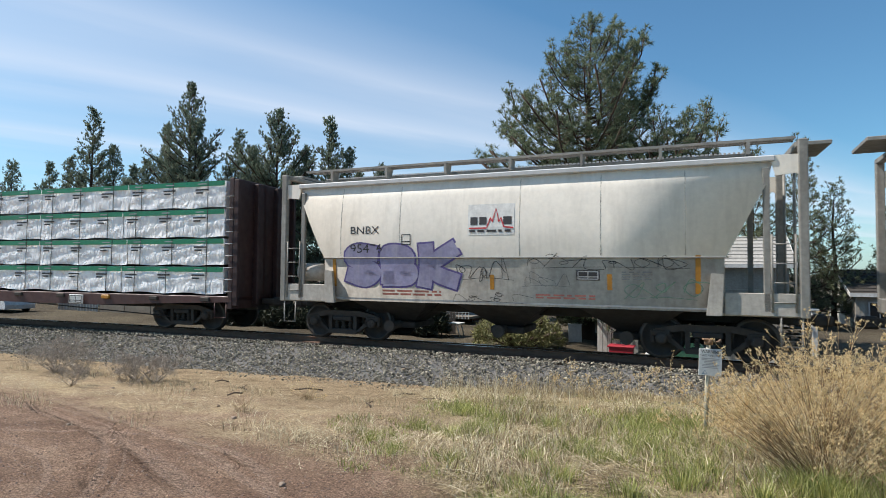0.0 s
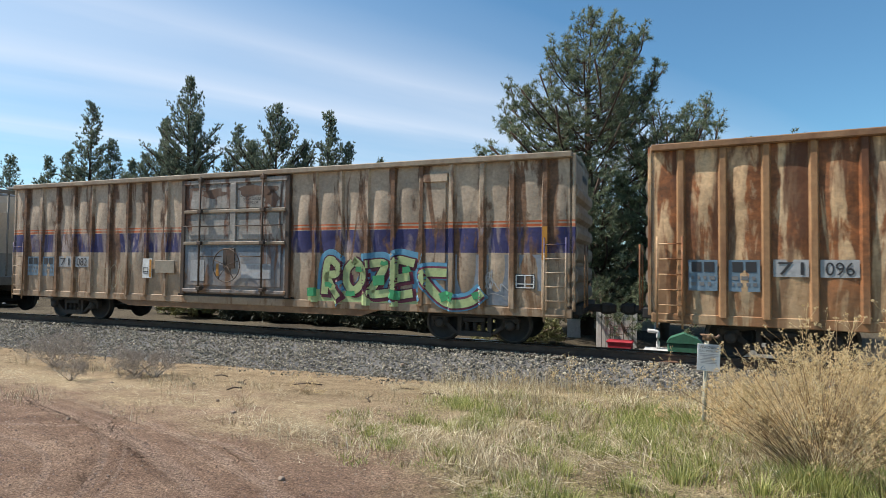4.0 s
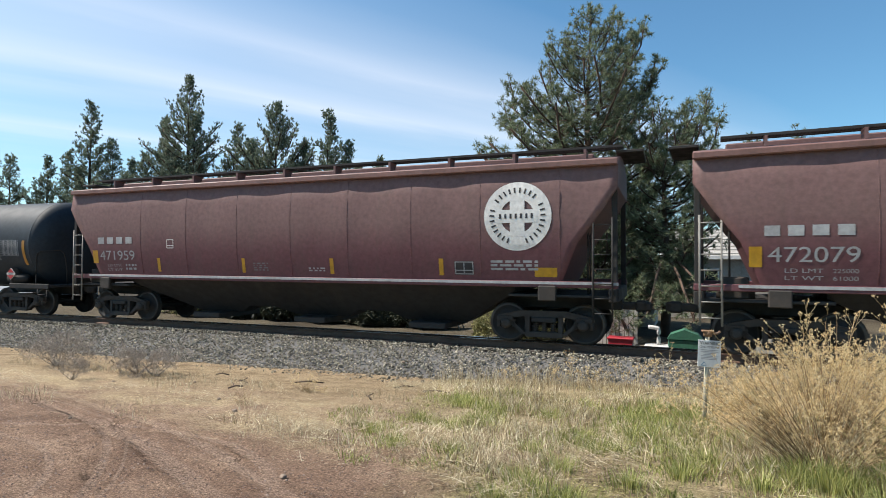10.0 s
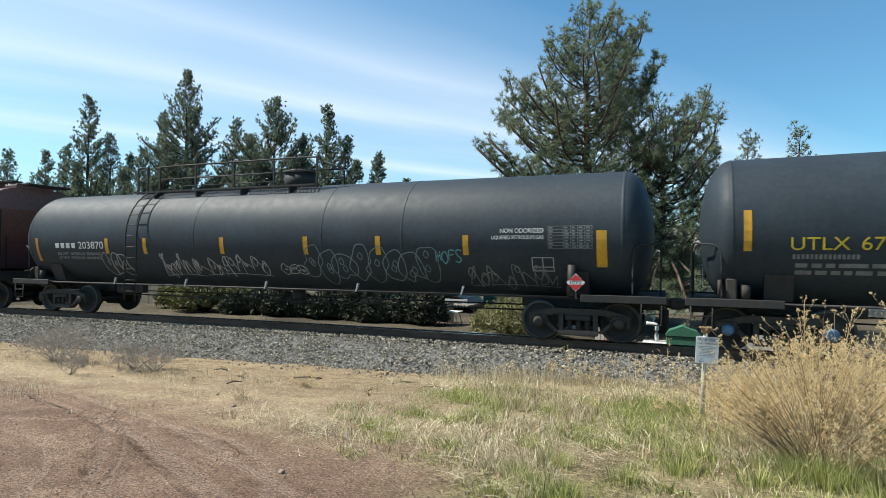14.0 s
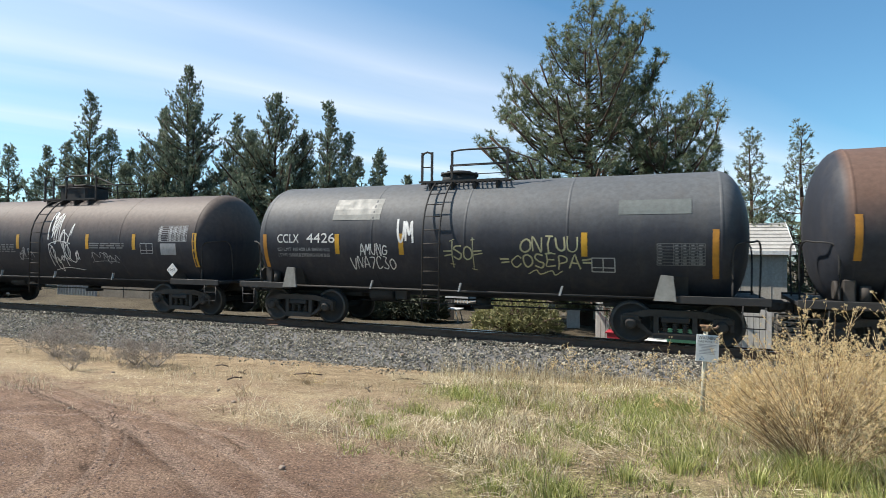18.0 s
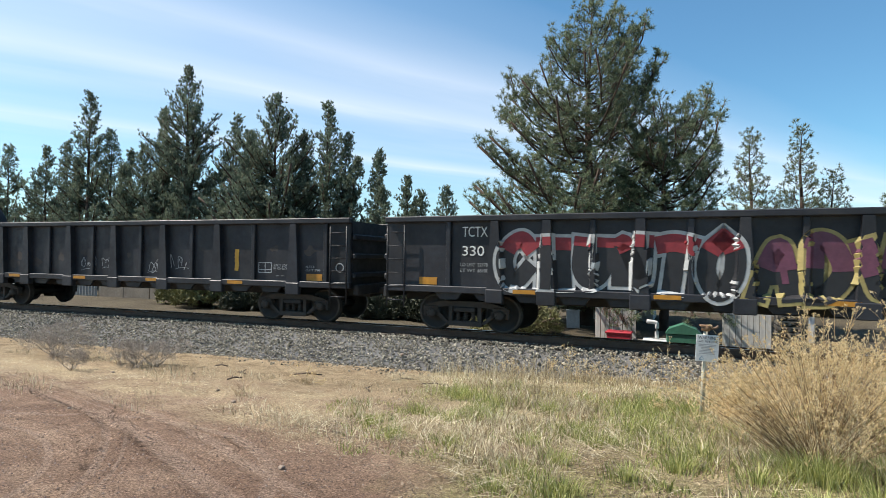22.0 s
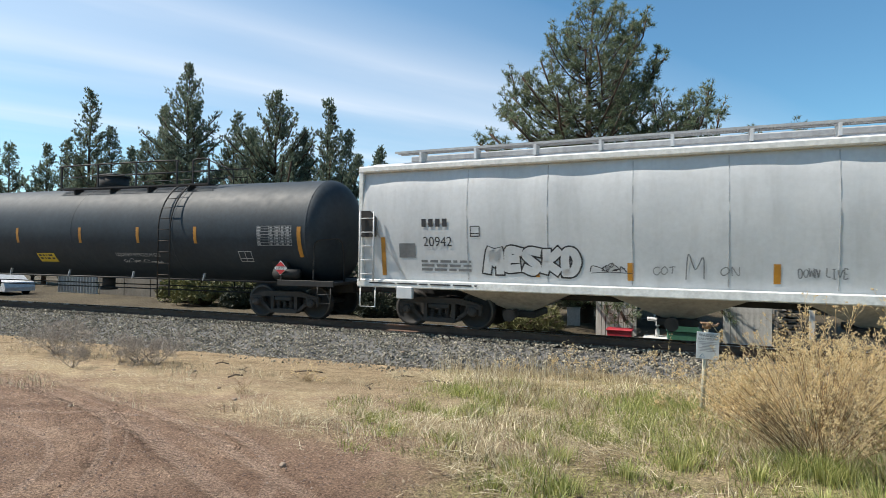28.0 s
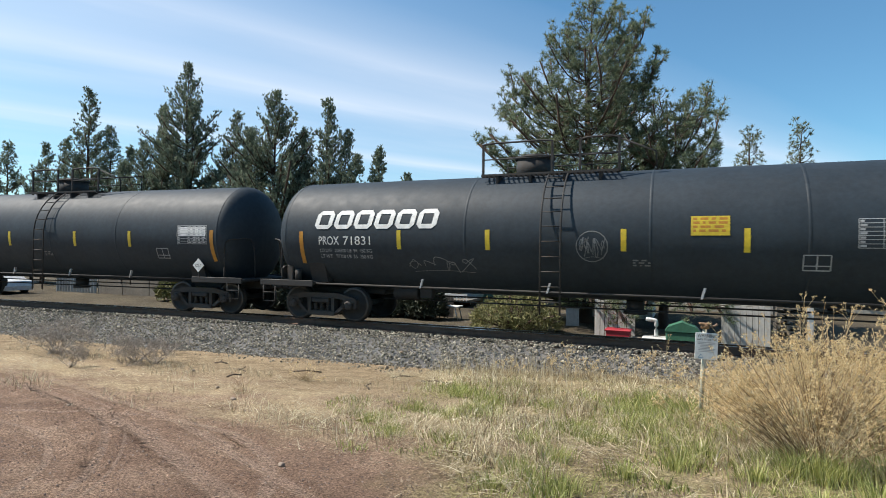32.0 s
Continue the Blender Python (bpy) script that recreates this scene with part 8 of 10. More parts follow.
        for x, z, r in ((-5.75, 1.3, 0.2), (-4.75, 1.45, 0.3), (-4.45, 1.7, 0.2), (-3.6, 1.5, 0.22), (-2.5, 1.7, 0.2), (-1.5, 1.85, 0.16), (0.4, 1.8, 0.15), (5.7, 2.0, 0.16), (6.85, 1.95, 0.2)):
            g = Geo()
            blob(g, side, smooth_line([(x + r * rg.uniform(0.45, 1.1) * math.cos(j * 0.628), z + 0.8 * r * rg.uniform(0.4, 1.1) * math.sin(j * 0.628)) for j in range(10)], 3, True)[:-1], 0.003)
            part("scuff", g, scuff, car, "brown rubbed patch")
        g = Geo()
        stroke(g, side, [(4.44, 1.38), (4.46, 1.55), (4.44, 1.75), (4.46, 1.98)], 0.13)
        part("graffiti_figure", g, MAT_YELLOW, car, "small yellow spray figure")
    part("centre_sill", Geo().box(-hl, hl, -0.3, 0.3, 0.7, 1.0, 0.02), MAT_SOOT, car)
    for s in (-1, 1):
        put_truck(car, s * 6.1)
    put_couplers(car, hl)


# ---- lumber car ----


def wrap_material():
    m, nt, b = node_mat("white_lumber_wrap")
    fold = noise_node(nt, 2.2, 8, 0.65, (1.0, 1.0, 0.7), 1.6)
    col = ramp(nt, fold, [(0.25, (0.66, 0.67, 0.69)), (0.45, (0.82, 0.83, 0.84)), (0.75, (0.89, 0.89, 0.88))])
    nt.links.new(col, b.inputs["Base Color"])
    b.inputs["Roughness"].default_value = 0.38
    mp = noise_node(nt, 1.7, 5, 0.5, (2.2, 1.0, 0.8), 2.6)
    bump(nt, b, mp, 0.85, 0.10)
    return m


MAT_WRAP = wrap_material()
MAT_WRAPGREEN = paint("green_wrap_band", (0.012, 0.24, 0.12), 0.4, amount=0.1)
MAT_STRAP = paint("dark_strap", (0.05, 0.05, 0.05), 0.6, amount=0.1)


def lumber_car():
    car, hl = new_car("lumber_car", "dark red centre-beam flatcar for wrapped lumber, with tall bulkheads", "flatcar", -34.6, -12.1, 9.15)
    part("deck", Geo().box(-hl, hl, -1.42, 1.42, 0.92, 1.06, 0.02), MAT_DECK, car)
    part("side_sill", Geo().prism([(-hl, 0.9), (-hl, 1.04), (hl, 1.04), (hl, 0.9), (hl - 3.2, 0.78), (hl - 5, 0.7), (-hl + 5, 0.7), (-hl + 3.2, 0.78)], -1.47, -1.38, 1), MAT_DECK, car)
    part("centre_sill", Geo().box(-hl, hl, -0.3, 0.3, 0.6, 0.95, 0.02), MAT_SOOT, car)
    part("centre_beam", Geo().box(-hl, hl, -0.06, 0.06, 1.06, 4.35, 0.01), MAT_DECK, car)
    for s in (-1, 1):
        b = part("bulkhead", Geo().box(min(s * hl, s * (hl - 0.16)), max(s * hl, s * (hl - 0.16)), -1.46, 1.46, 0.7, 4.46, 0.02), MAT_BULKHEAD, car)
        for y in (-1.40, -0.5, 0.5, 1.40):
            part("bulkhead_post", Geo().box(min(s * hl, s * (hl + 0.16)), max(s * hl, s * (hl + 0.16)), y - 0.06, y + 0.06, 0.8, 4.4, 0.015), MAT_BULKHEAD, b)
        for k in range(9):
            part("bulkhead_rung", Geo().cyl((s * (hl - 0.1) - 0.12, -1.50, 1.2 + 0.34 * k), (s * (hl - 0.1) + 0.12, -1.50, 1.2 + 0.34 * k), 0.014, 5), MAT_GREYINK, b)
        put_truck(car, s * 9.15)
        part("step", Geo().tube([(s * (hl - 0.4) - 0.2, -1.44, 0.9), (s * (hl - 0.4) - 0.2, -1.44, 0.45), (s * (hl - 0.4) + 0.2, -1.44, 0.45), (s * (hl - 0.4) + 0.2, -1.44, 0.9)], 0.02, 5), MAT_DECK, car)
    put_couplers(car, hl)
    for k in range(12):
        x = -hl + 0.9 + k * (2 * hl - 1.8) / 11
        part("strap_winch", Geo().box(x - 0.16, x + 0.16, -1.53, -1.45, 0.9, 1.02, 0.02), MAT_AMBER if k % 3 == 0 else MAT_IRON, car)
    sp = part("data_plate", Geo().box(5.1, 5.7, -1.53, -1.50, 0.72, 1.0, 0.01), MAT_WHITE, car)
    frame_mark(sp, flat_side(-1.532), MAT_INK, 5.15, 5.65, 0.76, 0.96)
    part("brake_rod", Geo().cyl((2.0, -1.2, 0.72), (9.0, -1.2, 0.40), 0.018, 5), MAT_SOOT, car)
    # lumber packs ride with the car: four tiers on each side of the beam
    tiers = ((1.12, 1.90), (1.95, 2.72), (2.77, 3.58), (3.63, 4.40))
    for ti, (za, zb) in enumerate(tiers):
        rs = random.Random(ti)
        x = hl - 0.35
        lengths = [3.6, 3.7, 3.6, 3.7, 3.6, 3.4] if ti % 2 else [3.8, 3.5, 3.7, 3.6, 3.5, 3.5]
        for ln in lengths:
            x0 = x - ln + 0.03
            if x0 < -hl + 0.2:
                x0 = -hl + 0.25
            pack_part(car, x0, x, za, zb, rs)
            x -= ln
    return car


def pack_part(car, x0, x1, z0, z1, rs):
    """One wrapped pack: creased sheet, green band along its top, straps and marks."""
    g = Geo()
    nx, nz = 16, 8
    v, f = [], []
    p1, p2 = rs.uniform(0, 6), rs.uniform(0, 6)
    for i in range(nx + 1):
        for j in range(nz + 1):
            q, r = i / nx, j / nz
            e = 0.012 * math.sin(p1 + i * 1.7 + j * 0.9) + 0.014 * math.sin(p2 + i * 0.8 - j * 1.8) + 0.010 * rs.uniform(-1, 1)
            sag = 0.02 * math.sin(p1 + i * 0.9) if j == 0 else 0
            v.append((x0 + (x1 - x0) * q, -1.40 + e * (0.3 if i in (0, nx) else 1), z0 + (z1 - z0) * r + sag))
    for i in range(nx):
        for j in range(nz):
            f.append((i * (nz + 1) + j, (i + 1) * (nz + 1) + j, (i + 1) * (nz + 1) + j + 1, i * (nz + 1) + j + 1))
    g.add(v, f, True)
    g.box(x0, x1, -1.36, -0.08, z0 + 0.02, z1 - 0.005)
    g.box(x0, x1, 0.08, 1.40, z0 + 0.02, z1 - 0.005)
    p = part("lumber_pack", g, MAT_WRAP, car, "lumber pack in creased white wrap")
    s = flat_side(-1.425)
    part("wrap_band", rect(Geo(), s, x0, x1, z1 - 0.15, z1 - 0.005), MAT_WRAPGREEN, p, "green printed band")
    for x in (x0 + 0.5, x0 + 1.7, x1 - 0.6):
        part("strap", Geo().box(x, x + 0.025, -1.436, -1.43, z0, z1), MAT_STRAP, p)
    for k in range(3):
        a = x0 + 0.15 + k * (x1 - x0) / 3
        part("print_bar", rect(Geo(), s, a, a + 0.46, z1 - 0.27, z1 - 0.225, 0.012, 1), MAT_INK, p)
        part("print_bar", rect(Geo(), s, a + 0.02, a + 0.28, z1 - 0.36, z1 - 0.315, 0.012, 1), MAT_INK, p)
        part("band_print", rect(Geo(), s, a + 0.1, a + 0.4, z1 - 0.095, z1 - 0.065, 0.016, 1), MAT_GREYINK, p)


def car_pose(u, half):
    p, _ = track(u - half)
    q, _ = track(u + half)
    return Matrix.Translation((p + q) / 2) @ Matrix.Rotation(math.atan2(q.y - p.y, q.x - p.x), 4, "Z")


lumber_car()
small_hopper(-10.28, 2.0, "95476", "cream cement hopper with purple graffiti and open ends", True)
small_hopper(3.7, 16.0, "95494", "cream cement hopper with dark slate graffiti, open ends", False)
box_car(17.58, 36.14, "71082", "tan boxcar with blue and orange stripes and bright graffiti", MAT_BOX1, MAT_ROOFPALE, True)
box_car(37.9, 56.42, "71096", "heavily rusted orange-brown boxcar with a grey plug door", MAT_BOX2, MAT_ROOFRUST, False)
grain_hopper(78.3, 95.15, "471959", "maroon grain hopper with clean sides and cream round emblem", False)
grain_hopper(96.72, 113.55, "472079", "maroon grain hopper with cream emblem and pale outline graffiti", True)
build_gas_tanks()
build_short_tanks()
gondola(188.67, 204.87, "322", "black gondola with small pale tags on its ribbed sides", False)
gondola(206.0, 222.2, "330", "black gondola covered with red, white and plum graffiti", True)
plastics_hopper()
build_asphalt_tanks()

# ---- trees ----


def leaf_material(name, dark, mid, light, thin=0.0):
    m, nt, b = node_mat(name)
    geo = nt.nodes.new("ShaderNodeNewGeometry")
    c = ramp(nt, geo.outputs["Random Per Island"], [(0.0, dark), (0.55, mid), (1.0, light)])
    c = mixed(nt, ramp(nt, noise_node(nt, 0.55, 4), [(0.35, 0.0), (0.7, 0.6)]), c, scaled(mid, 0.55))
    nt.links.new(c, b.inputs["Base Color"])
    b.inputs["Roughness"].default_value = 0.6
    b.inputs["Specular IOR Level"].default_value = 0.3
    if thin:
        tr = nt.nodes.new("ShaderNodeBsdfTranslucent")
        nt.links.new(c, tr.inputs[0])
        mx = nt.nodes.new("ShaderNodeMixShader")
        mx.inputs[0].default_value = thin
        nt.links.new(b.outputs[0], mx.inputs[1])
        nt.links.new(tr.outputs[0], mx.inputs[2])
        nt.links.new(mx.outputs[0], nt.nodes["Material Output"].inputs[0])
    return m


MAT_PINE = leaf_material("pine_needles", (0.07, 0.10, 0.065), (0.175, 0.22, 0.125), (0.40, 0.42, 0.26), 0.35)
MAT_PINEYELLOW = leaf_material("yellowish_pine_needles", (0.08, 0.10, 0.06), (0.19, 0.215, 0.12), (0.40, 0.40, 0.23), 0.35)
MAT_JUNIPER = leaf_material("juniper_scales", (0.08, 0.115, 0.09), (0.18, 0.225, 0.16), (0.36, 0.39, 0.27), 0.4)
MAT_OLIVE = leaf_material("olive_shrub_leaves", (0.10, 0.11, 0.04), (0.19, 0.19, 0.075), (0.34, 0.31, 0.13))
# near-black leaves: the shade behind the track is in this colour
MAT_SHADEDSHRUB = leaf_material("shaded_shrub_leaves", (0.02, 0.026, 0.017), (0.04, 0.05, 0.03), (0.085, 0.09, 0.05))
MAT_BARK = paint("pine_bark", (0.10, 0.062, 0.042), 0.9, amount=0.5, vary=0.4, bumps=0.9)


def blades(rs, cen, k, length, width, out, spread=0.9):
    """k thin pointed leaves about each centre, leaning along out."""
    n = len(cen)
    c = np.repeat(cen, k, 0)
    o = np.repeat(out, k, 0)
    d = o + rs.normal(0, spread, (n * k, 3))
    d /= np.linalg.norm(d, axis=1)[:, None] + 1e-9
    s = np.cross(d, rs.normal(0, 1, (n * k, 3)))
    s /= np.linalg.norm(s, axis=1)[:, None] + 1e-9
    L = (length * rs.uniform(0.6, 1.2, n * k))[:, None]
    base = c + rs.normal(0, length * 0.18, (n * k, 3))
    v = np.stack([base - s * width, base + s * width, base + d * L * 0.55 + s * width * 1.1, base + d * L], 1).reshape(-1, 3)
    i = np.arange(n * k)[:, None] * 4
    f = np.concatenate([i + np.array([0, 1, 2]), i + np.array([0, 2, 3])])
    return v, f


def np_mesh(name, v, f, material):
    me = bpy.data.meshes.new(name)
    f = np.asarray(f)
    me.vertices.add(len(v))
    me.vertices.foreach_set("co", np.asarray(v, np.float32).ravel())
    me.loops.add(f.size)
    me.loops.foreach_set("vertex_index", f.astype(np.int32).ravel())
    me.polygons.add(len(f))
    me.polygons.foreach_set("loop_start", np.arange(0, f.size, f.shape[1], dtype=np.int32))
    me.materials.append(material)
    me.update(calc_edges=True)
    return me


def needles(rs, cen, k, length, width, out, spread):
    """k needles burst from each centre, one thin triangle each, mostly towards out."""
    n = len(cen)
    d = np.repeat(out, k, 0) + rs.normal(0, spread, (n * k, 3))
    d /= np.linalg.norm(d, axis=1)[:, None] + 1e-9
    s = np.cross(d, rs.normal(0, 1, (n * k, 3)))
    s *= width / (np.linalg.norm(s, axis=1)[:, None] + 1e-9)
    base = np.repeat(cen, k, 0) - d * rs.uniform(0, 0.1, (n * k, 1)) * length
    v = np.stack([base - s, base + s, base + d * (length * rs.uniform(0.65, 1.15, n * k))[:, None]], 1).reshape(-1, 3)
    return v, np.arange(n * k * 3).reshape(-1, 3)


def pine_tree(label, x, y, shape, seed, thick=9.0, lean=0.0, yellow=False, needle=0.2, leaders=(), bare=0.22, boughs=0, low=()):
    """shape: rows of height, reach to -x and reach to +x, from the lowest limbs to the tip; leaders: steep side tops (dx, height); low: tips of long drooping boughs."""
    rs = np.random.RandomState(seed)
    z0 = float(ground_z(x, y)) - 0.1
    tree = thing("pine_tree", label, "tree", at=Matrix.Translation((x, y, z0)))
    hs, left, right = [np.array(c) for c in zip(*shape)]
    height = hs[-1]
    g = Geo()
    tp = [(lean * (k / 8) ** 2 + 0.07 * math.sin(k * 1.3 + seed), 0.06 * math.cos(k + seed), height * k / 8) for k in range(9)]
    for k in range(8):
        g.cyl(tp[k], tp[k + 1], (0.022 * height) * (1 - k / 8.3), 9, (0.022 * height) * (1 - (k + 1) / 8.3))
    part("trunk", g, MAT_BARK, tree)
    limbs, cen, out = Geo(), [], []

    def tuft(p, d):
        cen.append(p[:])
        out.append((d.normalized() * 0.55 + Vector((0, 0, 0.15)))[:])

    def clothe(pts, ln, first):
        """Side twigs along a limb, longer near its middle, each ending in a few round tufts."""
        n = max(3, int(ln * 7.2))
        for b in range(n):
            t = first + (1 - first) * (b + rs.rand()) / n
            i = min(int(t * (len(pts) - 1)), len(pts) - 2)
            p = pts[i].lerp(pts[i + 1], t * (len(pts) - 1) - i)
            ahead = (pts[i + 1] - pts[i]).normalized()
            across = ahead.cross(Vector((0, 0, 1))).normalized() * rs.choice([-1, 1])
            d = (ahead * rs.uniform(-0.1, 0.9) + across * rs.uniform(0.2, 1.2) + Vector((0, 0, rs.uniform(-0.45, 0.9)))).normalized()
            reach = rs.uniform(0.3, 0.55) + 0.22 * ln * (1 - t) * rs.rand()
            tip = p + d * reach + Vector((0, 0, 0.12 * reach))
            limbs.tube([p, p.lerp(tip, 0.5) - Vector((0, 0, 0.03)), tip], 0.011, 3)
            tuft(tip, d)
            for j in range(2 + int(reach * 2.4)):
                q = p.lerp(tip, rs.uniform(0.35, 0.9))
                e = (d * 0.6 + Vector(rs.normal(0, 0.6, 3)) + Vector((0, 0, 0.35))).normalized()
                tuft(q + e * rs.uniform(0.1, 0.3), e)
        tuft(pts[-1], pts[-1] - pts[-2])

    n = int(thick * (height - hs[0]))
    for k in range(n):
        zt = hs[0] + (height - hs[0]) * ((k + rs.rand()) / n) ** 1.15
        q = zt / height
        a = k * 2.4 + rs.normal(0, 0.35)
        lo, hi = float(np.interp(zt, hs, left)), float(np.interp(zt, hs, right))
        rx, ry = (hi if math.cos(a) > 0 else lo), 0.5 * (lo + hi)
        r = 1 / math.sqrt((math.cos(a) / max(rx, 0.15)) ** 2 + (math.sin(a) / max(ry, 0.15)) ** 2)
        ln = max(0.15, r * rs.uniform(0.72, 1.08) - needle)
        rise = rs.uniform(0.12, 0.4) + 0.5 * q
        p0 = Vector((lean * q * q, 0, max(0.8, zt - ln * rise)))
        bend = rs.normal(0, 0.22)
        pts = [p0 + Vector((math.cos(a + bend * t) * ln * t, math.sin(a + bend * t) * ln * t, ln * rise * (0.25 * t + 0.75 * t * t) - 0.06 * ln * math.sin(3.1 * t))) for t in (0, 0.25, 0.5, 0.75, 1.0)]
        limbs.tube(pts, 0.012 + 0.009 * ln, 4)
        clothe(pts, ln, bare if ln > 1.2 else 0.15)
    for dx, top in leaders:
        p0 = Vector((0, rs.uniform(-0.3, 0.3), top - 2.6))
        pts = [p0 + Vector((dx * math.sin(1.57 * t), rs.normal(0, 0.06), 2.6 * t * (0.55 + 0.45 * t))) for t in (0, 0.3, 0.55, 0.8, 1.0)]
        limbs.tube(pts, 0.03, 4)
        clothe(pts, 2.6, 0.4)
    for k in range(boughs):
        # low boughs that hang almost to the ground on the sunny side
        a, ln, down = math.pi + rs.uniform(-0.35, 0.95), rs.uniform(1.6, 4.9), rs.uniform(0.9, 2.0)
        p0 = Vector((0, 0, rs.uniform(2.3, 3.2)))
        pts = [p0 + Vector((math.cos(a) * ln * t, math.sin(a) * ln * t, 0.35 * math.sin(2.6 * t) - down * t * t)) for t in (0, 0.25, 0.5, 0.75, 1.0)]
        limbs.tube(pts, 0.012 + 0.006 * ln, 4)
        clothe(pts, ln, 0.35)
    for bx, by, bz in low:
        tip, p0 = Vector((bx - x, by - y, bz - z0)), Vector((0, 0, 2.9))
        pts = [p0.lerp(tip, t) + Vector((0, 0, 0.9 * math.sin(math.pi * t) * (1 - t))) for t in (0, 0.25, 0.5, 0.75, 1.0)]
        limbs.tube(pts, 0.05, 4)
        clothe(pts, 2.6, 0.62)
    for k in range(7):
        tuft(Vector((lean, 0, height - 0.12 * k)) + Vector(rs.normal(0, 0.1 + 0.02 * k, 3)), Vector((rs.normal(0, 0.6), rs.normal(0, 0.6), 0.6)))
    part("branchwork", limbs, MAT_BARK, tree)
    many, wide = (24, 0.048) if leaders else (15, 0.065)
    v, f = needles(rs, np.array(cen), many, needle * 1.05, wide * needle, np.array(out), 0.62)
    part("crown", np_mesh("crown", v, f, MAT_PINEYELLOW if yellow else MAT_PINE), None, tree)
    return tree


def juniper_tree(label, x, y, height, reach, seed, tops=(), dense=1.0, lean=0.0, slim=0.9, full=0.5):
    """A ragged juniper: limbs that sweep up, each with pointed plumes of scaly sprays; tops: further leaders (dx, height, reach)."""
    rs = np.random.RandomState(seed)
    z0 = float(ground_z(x, y)) - 0.1
    tree = thing("juniper_tree", label, "tree", "juniper row", at=Matrix.Translation((x, y, z0)))
    trunk, limbs, cen, out = Geo(), Geo(), [], []

    def plume(p, d, ln):
        """A pointed spray: wide below, thin at its tip."""
        tip = p + d * ln
        m = max(4, int(ln * 15))
        for j in range(m):
            t = (j + rs.rand()) / m
            c = p.lerp(tip, t)
            w = 0.15 * (1.1 - t)
            cen.append((c + Vector(rs.normal(0, w, 3)))[:])
            out.append((d * 1.1 + Vector((0, 0, 0.5)))[:])

    for dx, h, r in ((0.0, height, reach),) + tuple(tops):
        dy = 0.0 if dx == 0 else rs.uniform(-0.8, 0.8)
        foot = Vector((dx * 0.35 - lean, dy * 0.3, 0))
        top = Vector((dx, dy, h))
        trunk.cyl(foot[:], foot.lerp(top, 0.55)[:], 0.016 * h, 7, 0.008 * h)
        trunk.cyl(foot.lerp(top, 0.55)[:], (top - Vector((0, 0, 0.3)))[:], 0.008 * h, 5, 0.01)
        n = int(8.6 * h * dense)
        for k in range(n):
            q = 0.1 + 0.9 * ((k + rs.rand()) / n) ** 0.72
            a = rs.uniform(0, 6.28)
            ln = r * min(1.0, (1 - q) / (1 - full)) ** slim * rs.choice([0.55, 0.8, 1.0, 1.3], p=[0.25, 0.35, 0.28, 0.12]) * 1.32 + 0.08
            rise = rs.uniform(0.1, 0.7) + 0.55 * q
            p0 = foot.lerp(top, q) - Vector((0, 0, ln * rise * 0.7))
            pts = [p0 + Vector((math.cos(a) * ln * t, math.sin(a) * ln * t, ln * rise * (0.3 * t + 0.7 * t * t))) for t in (0, 0.5, 0.8, 1.0)]
            limbs.tube(pts, 0.012 + 0.012 * ln, 4)
            nb = max(3, int(ln * 6.8))
            for b in range(nb):
                t = 0.25 + 0.75 * (b + rs.rand()) / nb
                i = 0 if t < 0.5 else (1 if t < 0.8 else 2)
                t0, t1 = ((0, 0.5), (0.5, 0.8), (0.8, 1.0))[i]
                p = pts[i].lerp(pts[i + 1], (t - t0) / (t1 - t0))
                d = Vector((math.cos(a) * 0.55, math.sin(a) * 0.55, rs.uniform(0.1, 1.1))) + Vector(rs.normal(0, 0.45, 3))
                plume(p, (d + Vector((0, 0, 0.9 * q))).normalized(), rs.uniform(0.24, 0.36) + 0.34 * (1 - q) * rs.rand())
        plume(top - Vector((0, 0, 0.75)), Vector((rs.normal(0, 0.1), 0, 1)), 0.8)
    part("trunk", trunk, MAT_BARK, tree)
    part("branchwork", limbs, MAT_BARK, tree)
    v, f = needles(rs, np.array(cen), 6, 0.20, 0.034, np.array(out), 0.75)
    part("crown", np_mesh("crown", v, f, MAT_JUNIPER), None, tree)
    return tree


def shrub(name, label, x, y, w, h, material, seed, n=500, length=0.22, width=0.02, z0=None, twigs=60):
    rs = np.random.RandomState(seed)
    z0 = float(ground_z(x, y)) - 0.03 if z0 is None else z0
    ob = thing(name, label, "shrub", at=Matrix.Translation((x, y, z0)))
    st = Geo()
    cen = []
    for k in range(twigs):
        a, r = rs.uniform(0, 6.28), w * 0.5 * math.sqrt(rs.rand())
        t = (r * math.cos(a), r * math.sin(a) * 0.8, h * rs.uniform(0.55, 1.0) * (1 - 0.5 * (r / (w * 0.5)) ** 2))
        st.tube([(t[0] * 0.15, t[1] * 0.15, 0), (t[0] * 0.5, t[1] * 0.5, t[2] * 0.55), t], 0.012 * max(w, 0.8), 3)
    part("branchwork", st, MAT_BARK, ob)
    a, r = rs.uniform(0, 6.28, n), w * 0.5 * np.sqrt(rs.uniform(0.05, 1, n))
    hh = h * (1 - 0.6 * (r / (w * 0.5)) ** 2) * rs.uniform(0.25, 1.0, n)
    cen = np.stack([r * np.cos(a), r * np.sin(a) * 0.8, hh], 1)
    v, f = blades(rs, cen, 8, length, width, np.tile(np.array([[0, 0, 0.6]]), (n, 1)), 0.8)
    part("foliage", np_mesh("foliage", v, f, material), None, ob)
    return ob


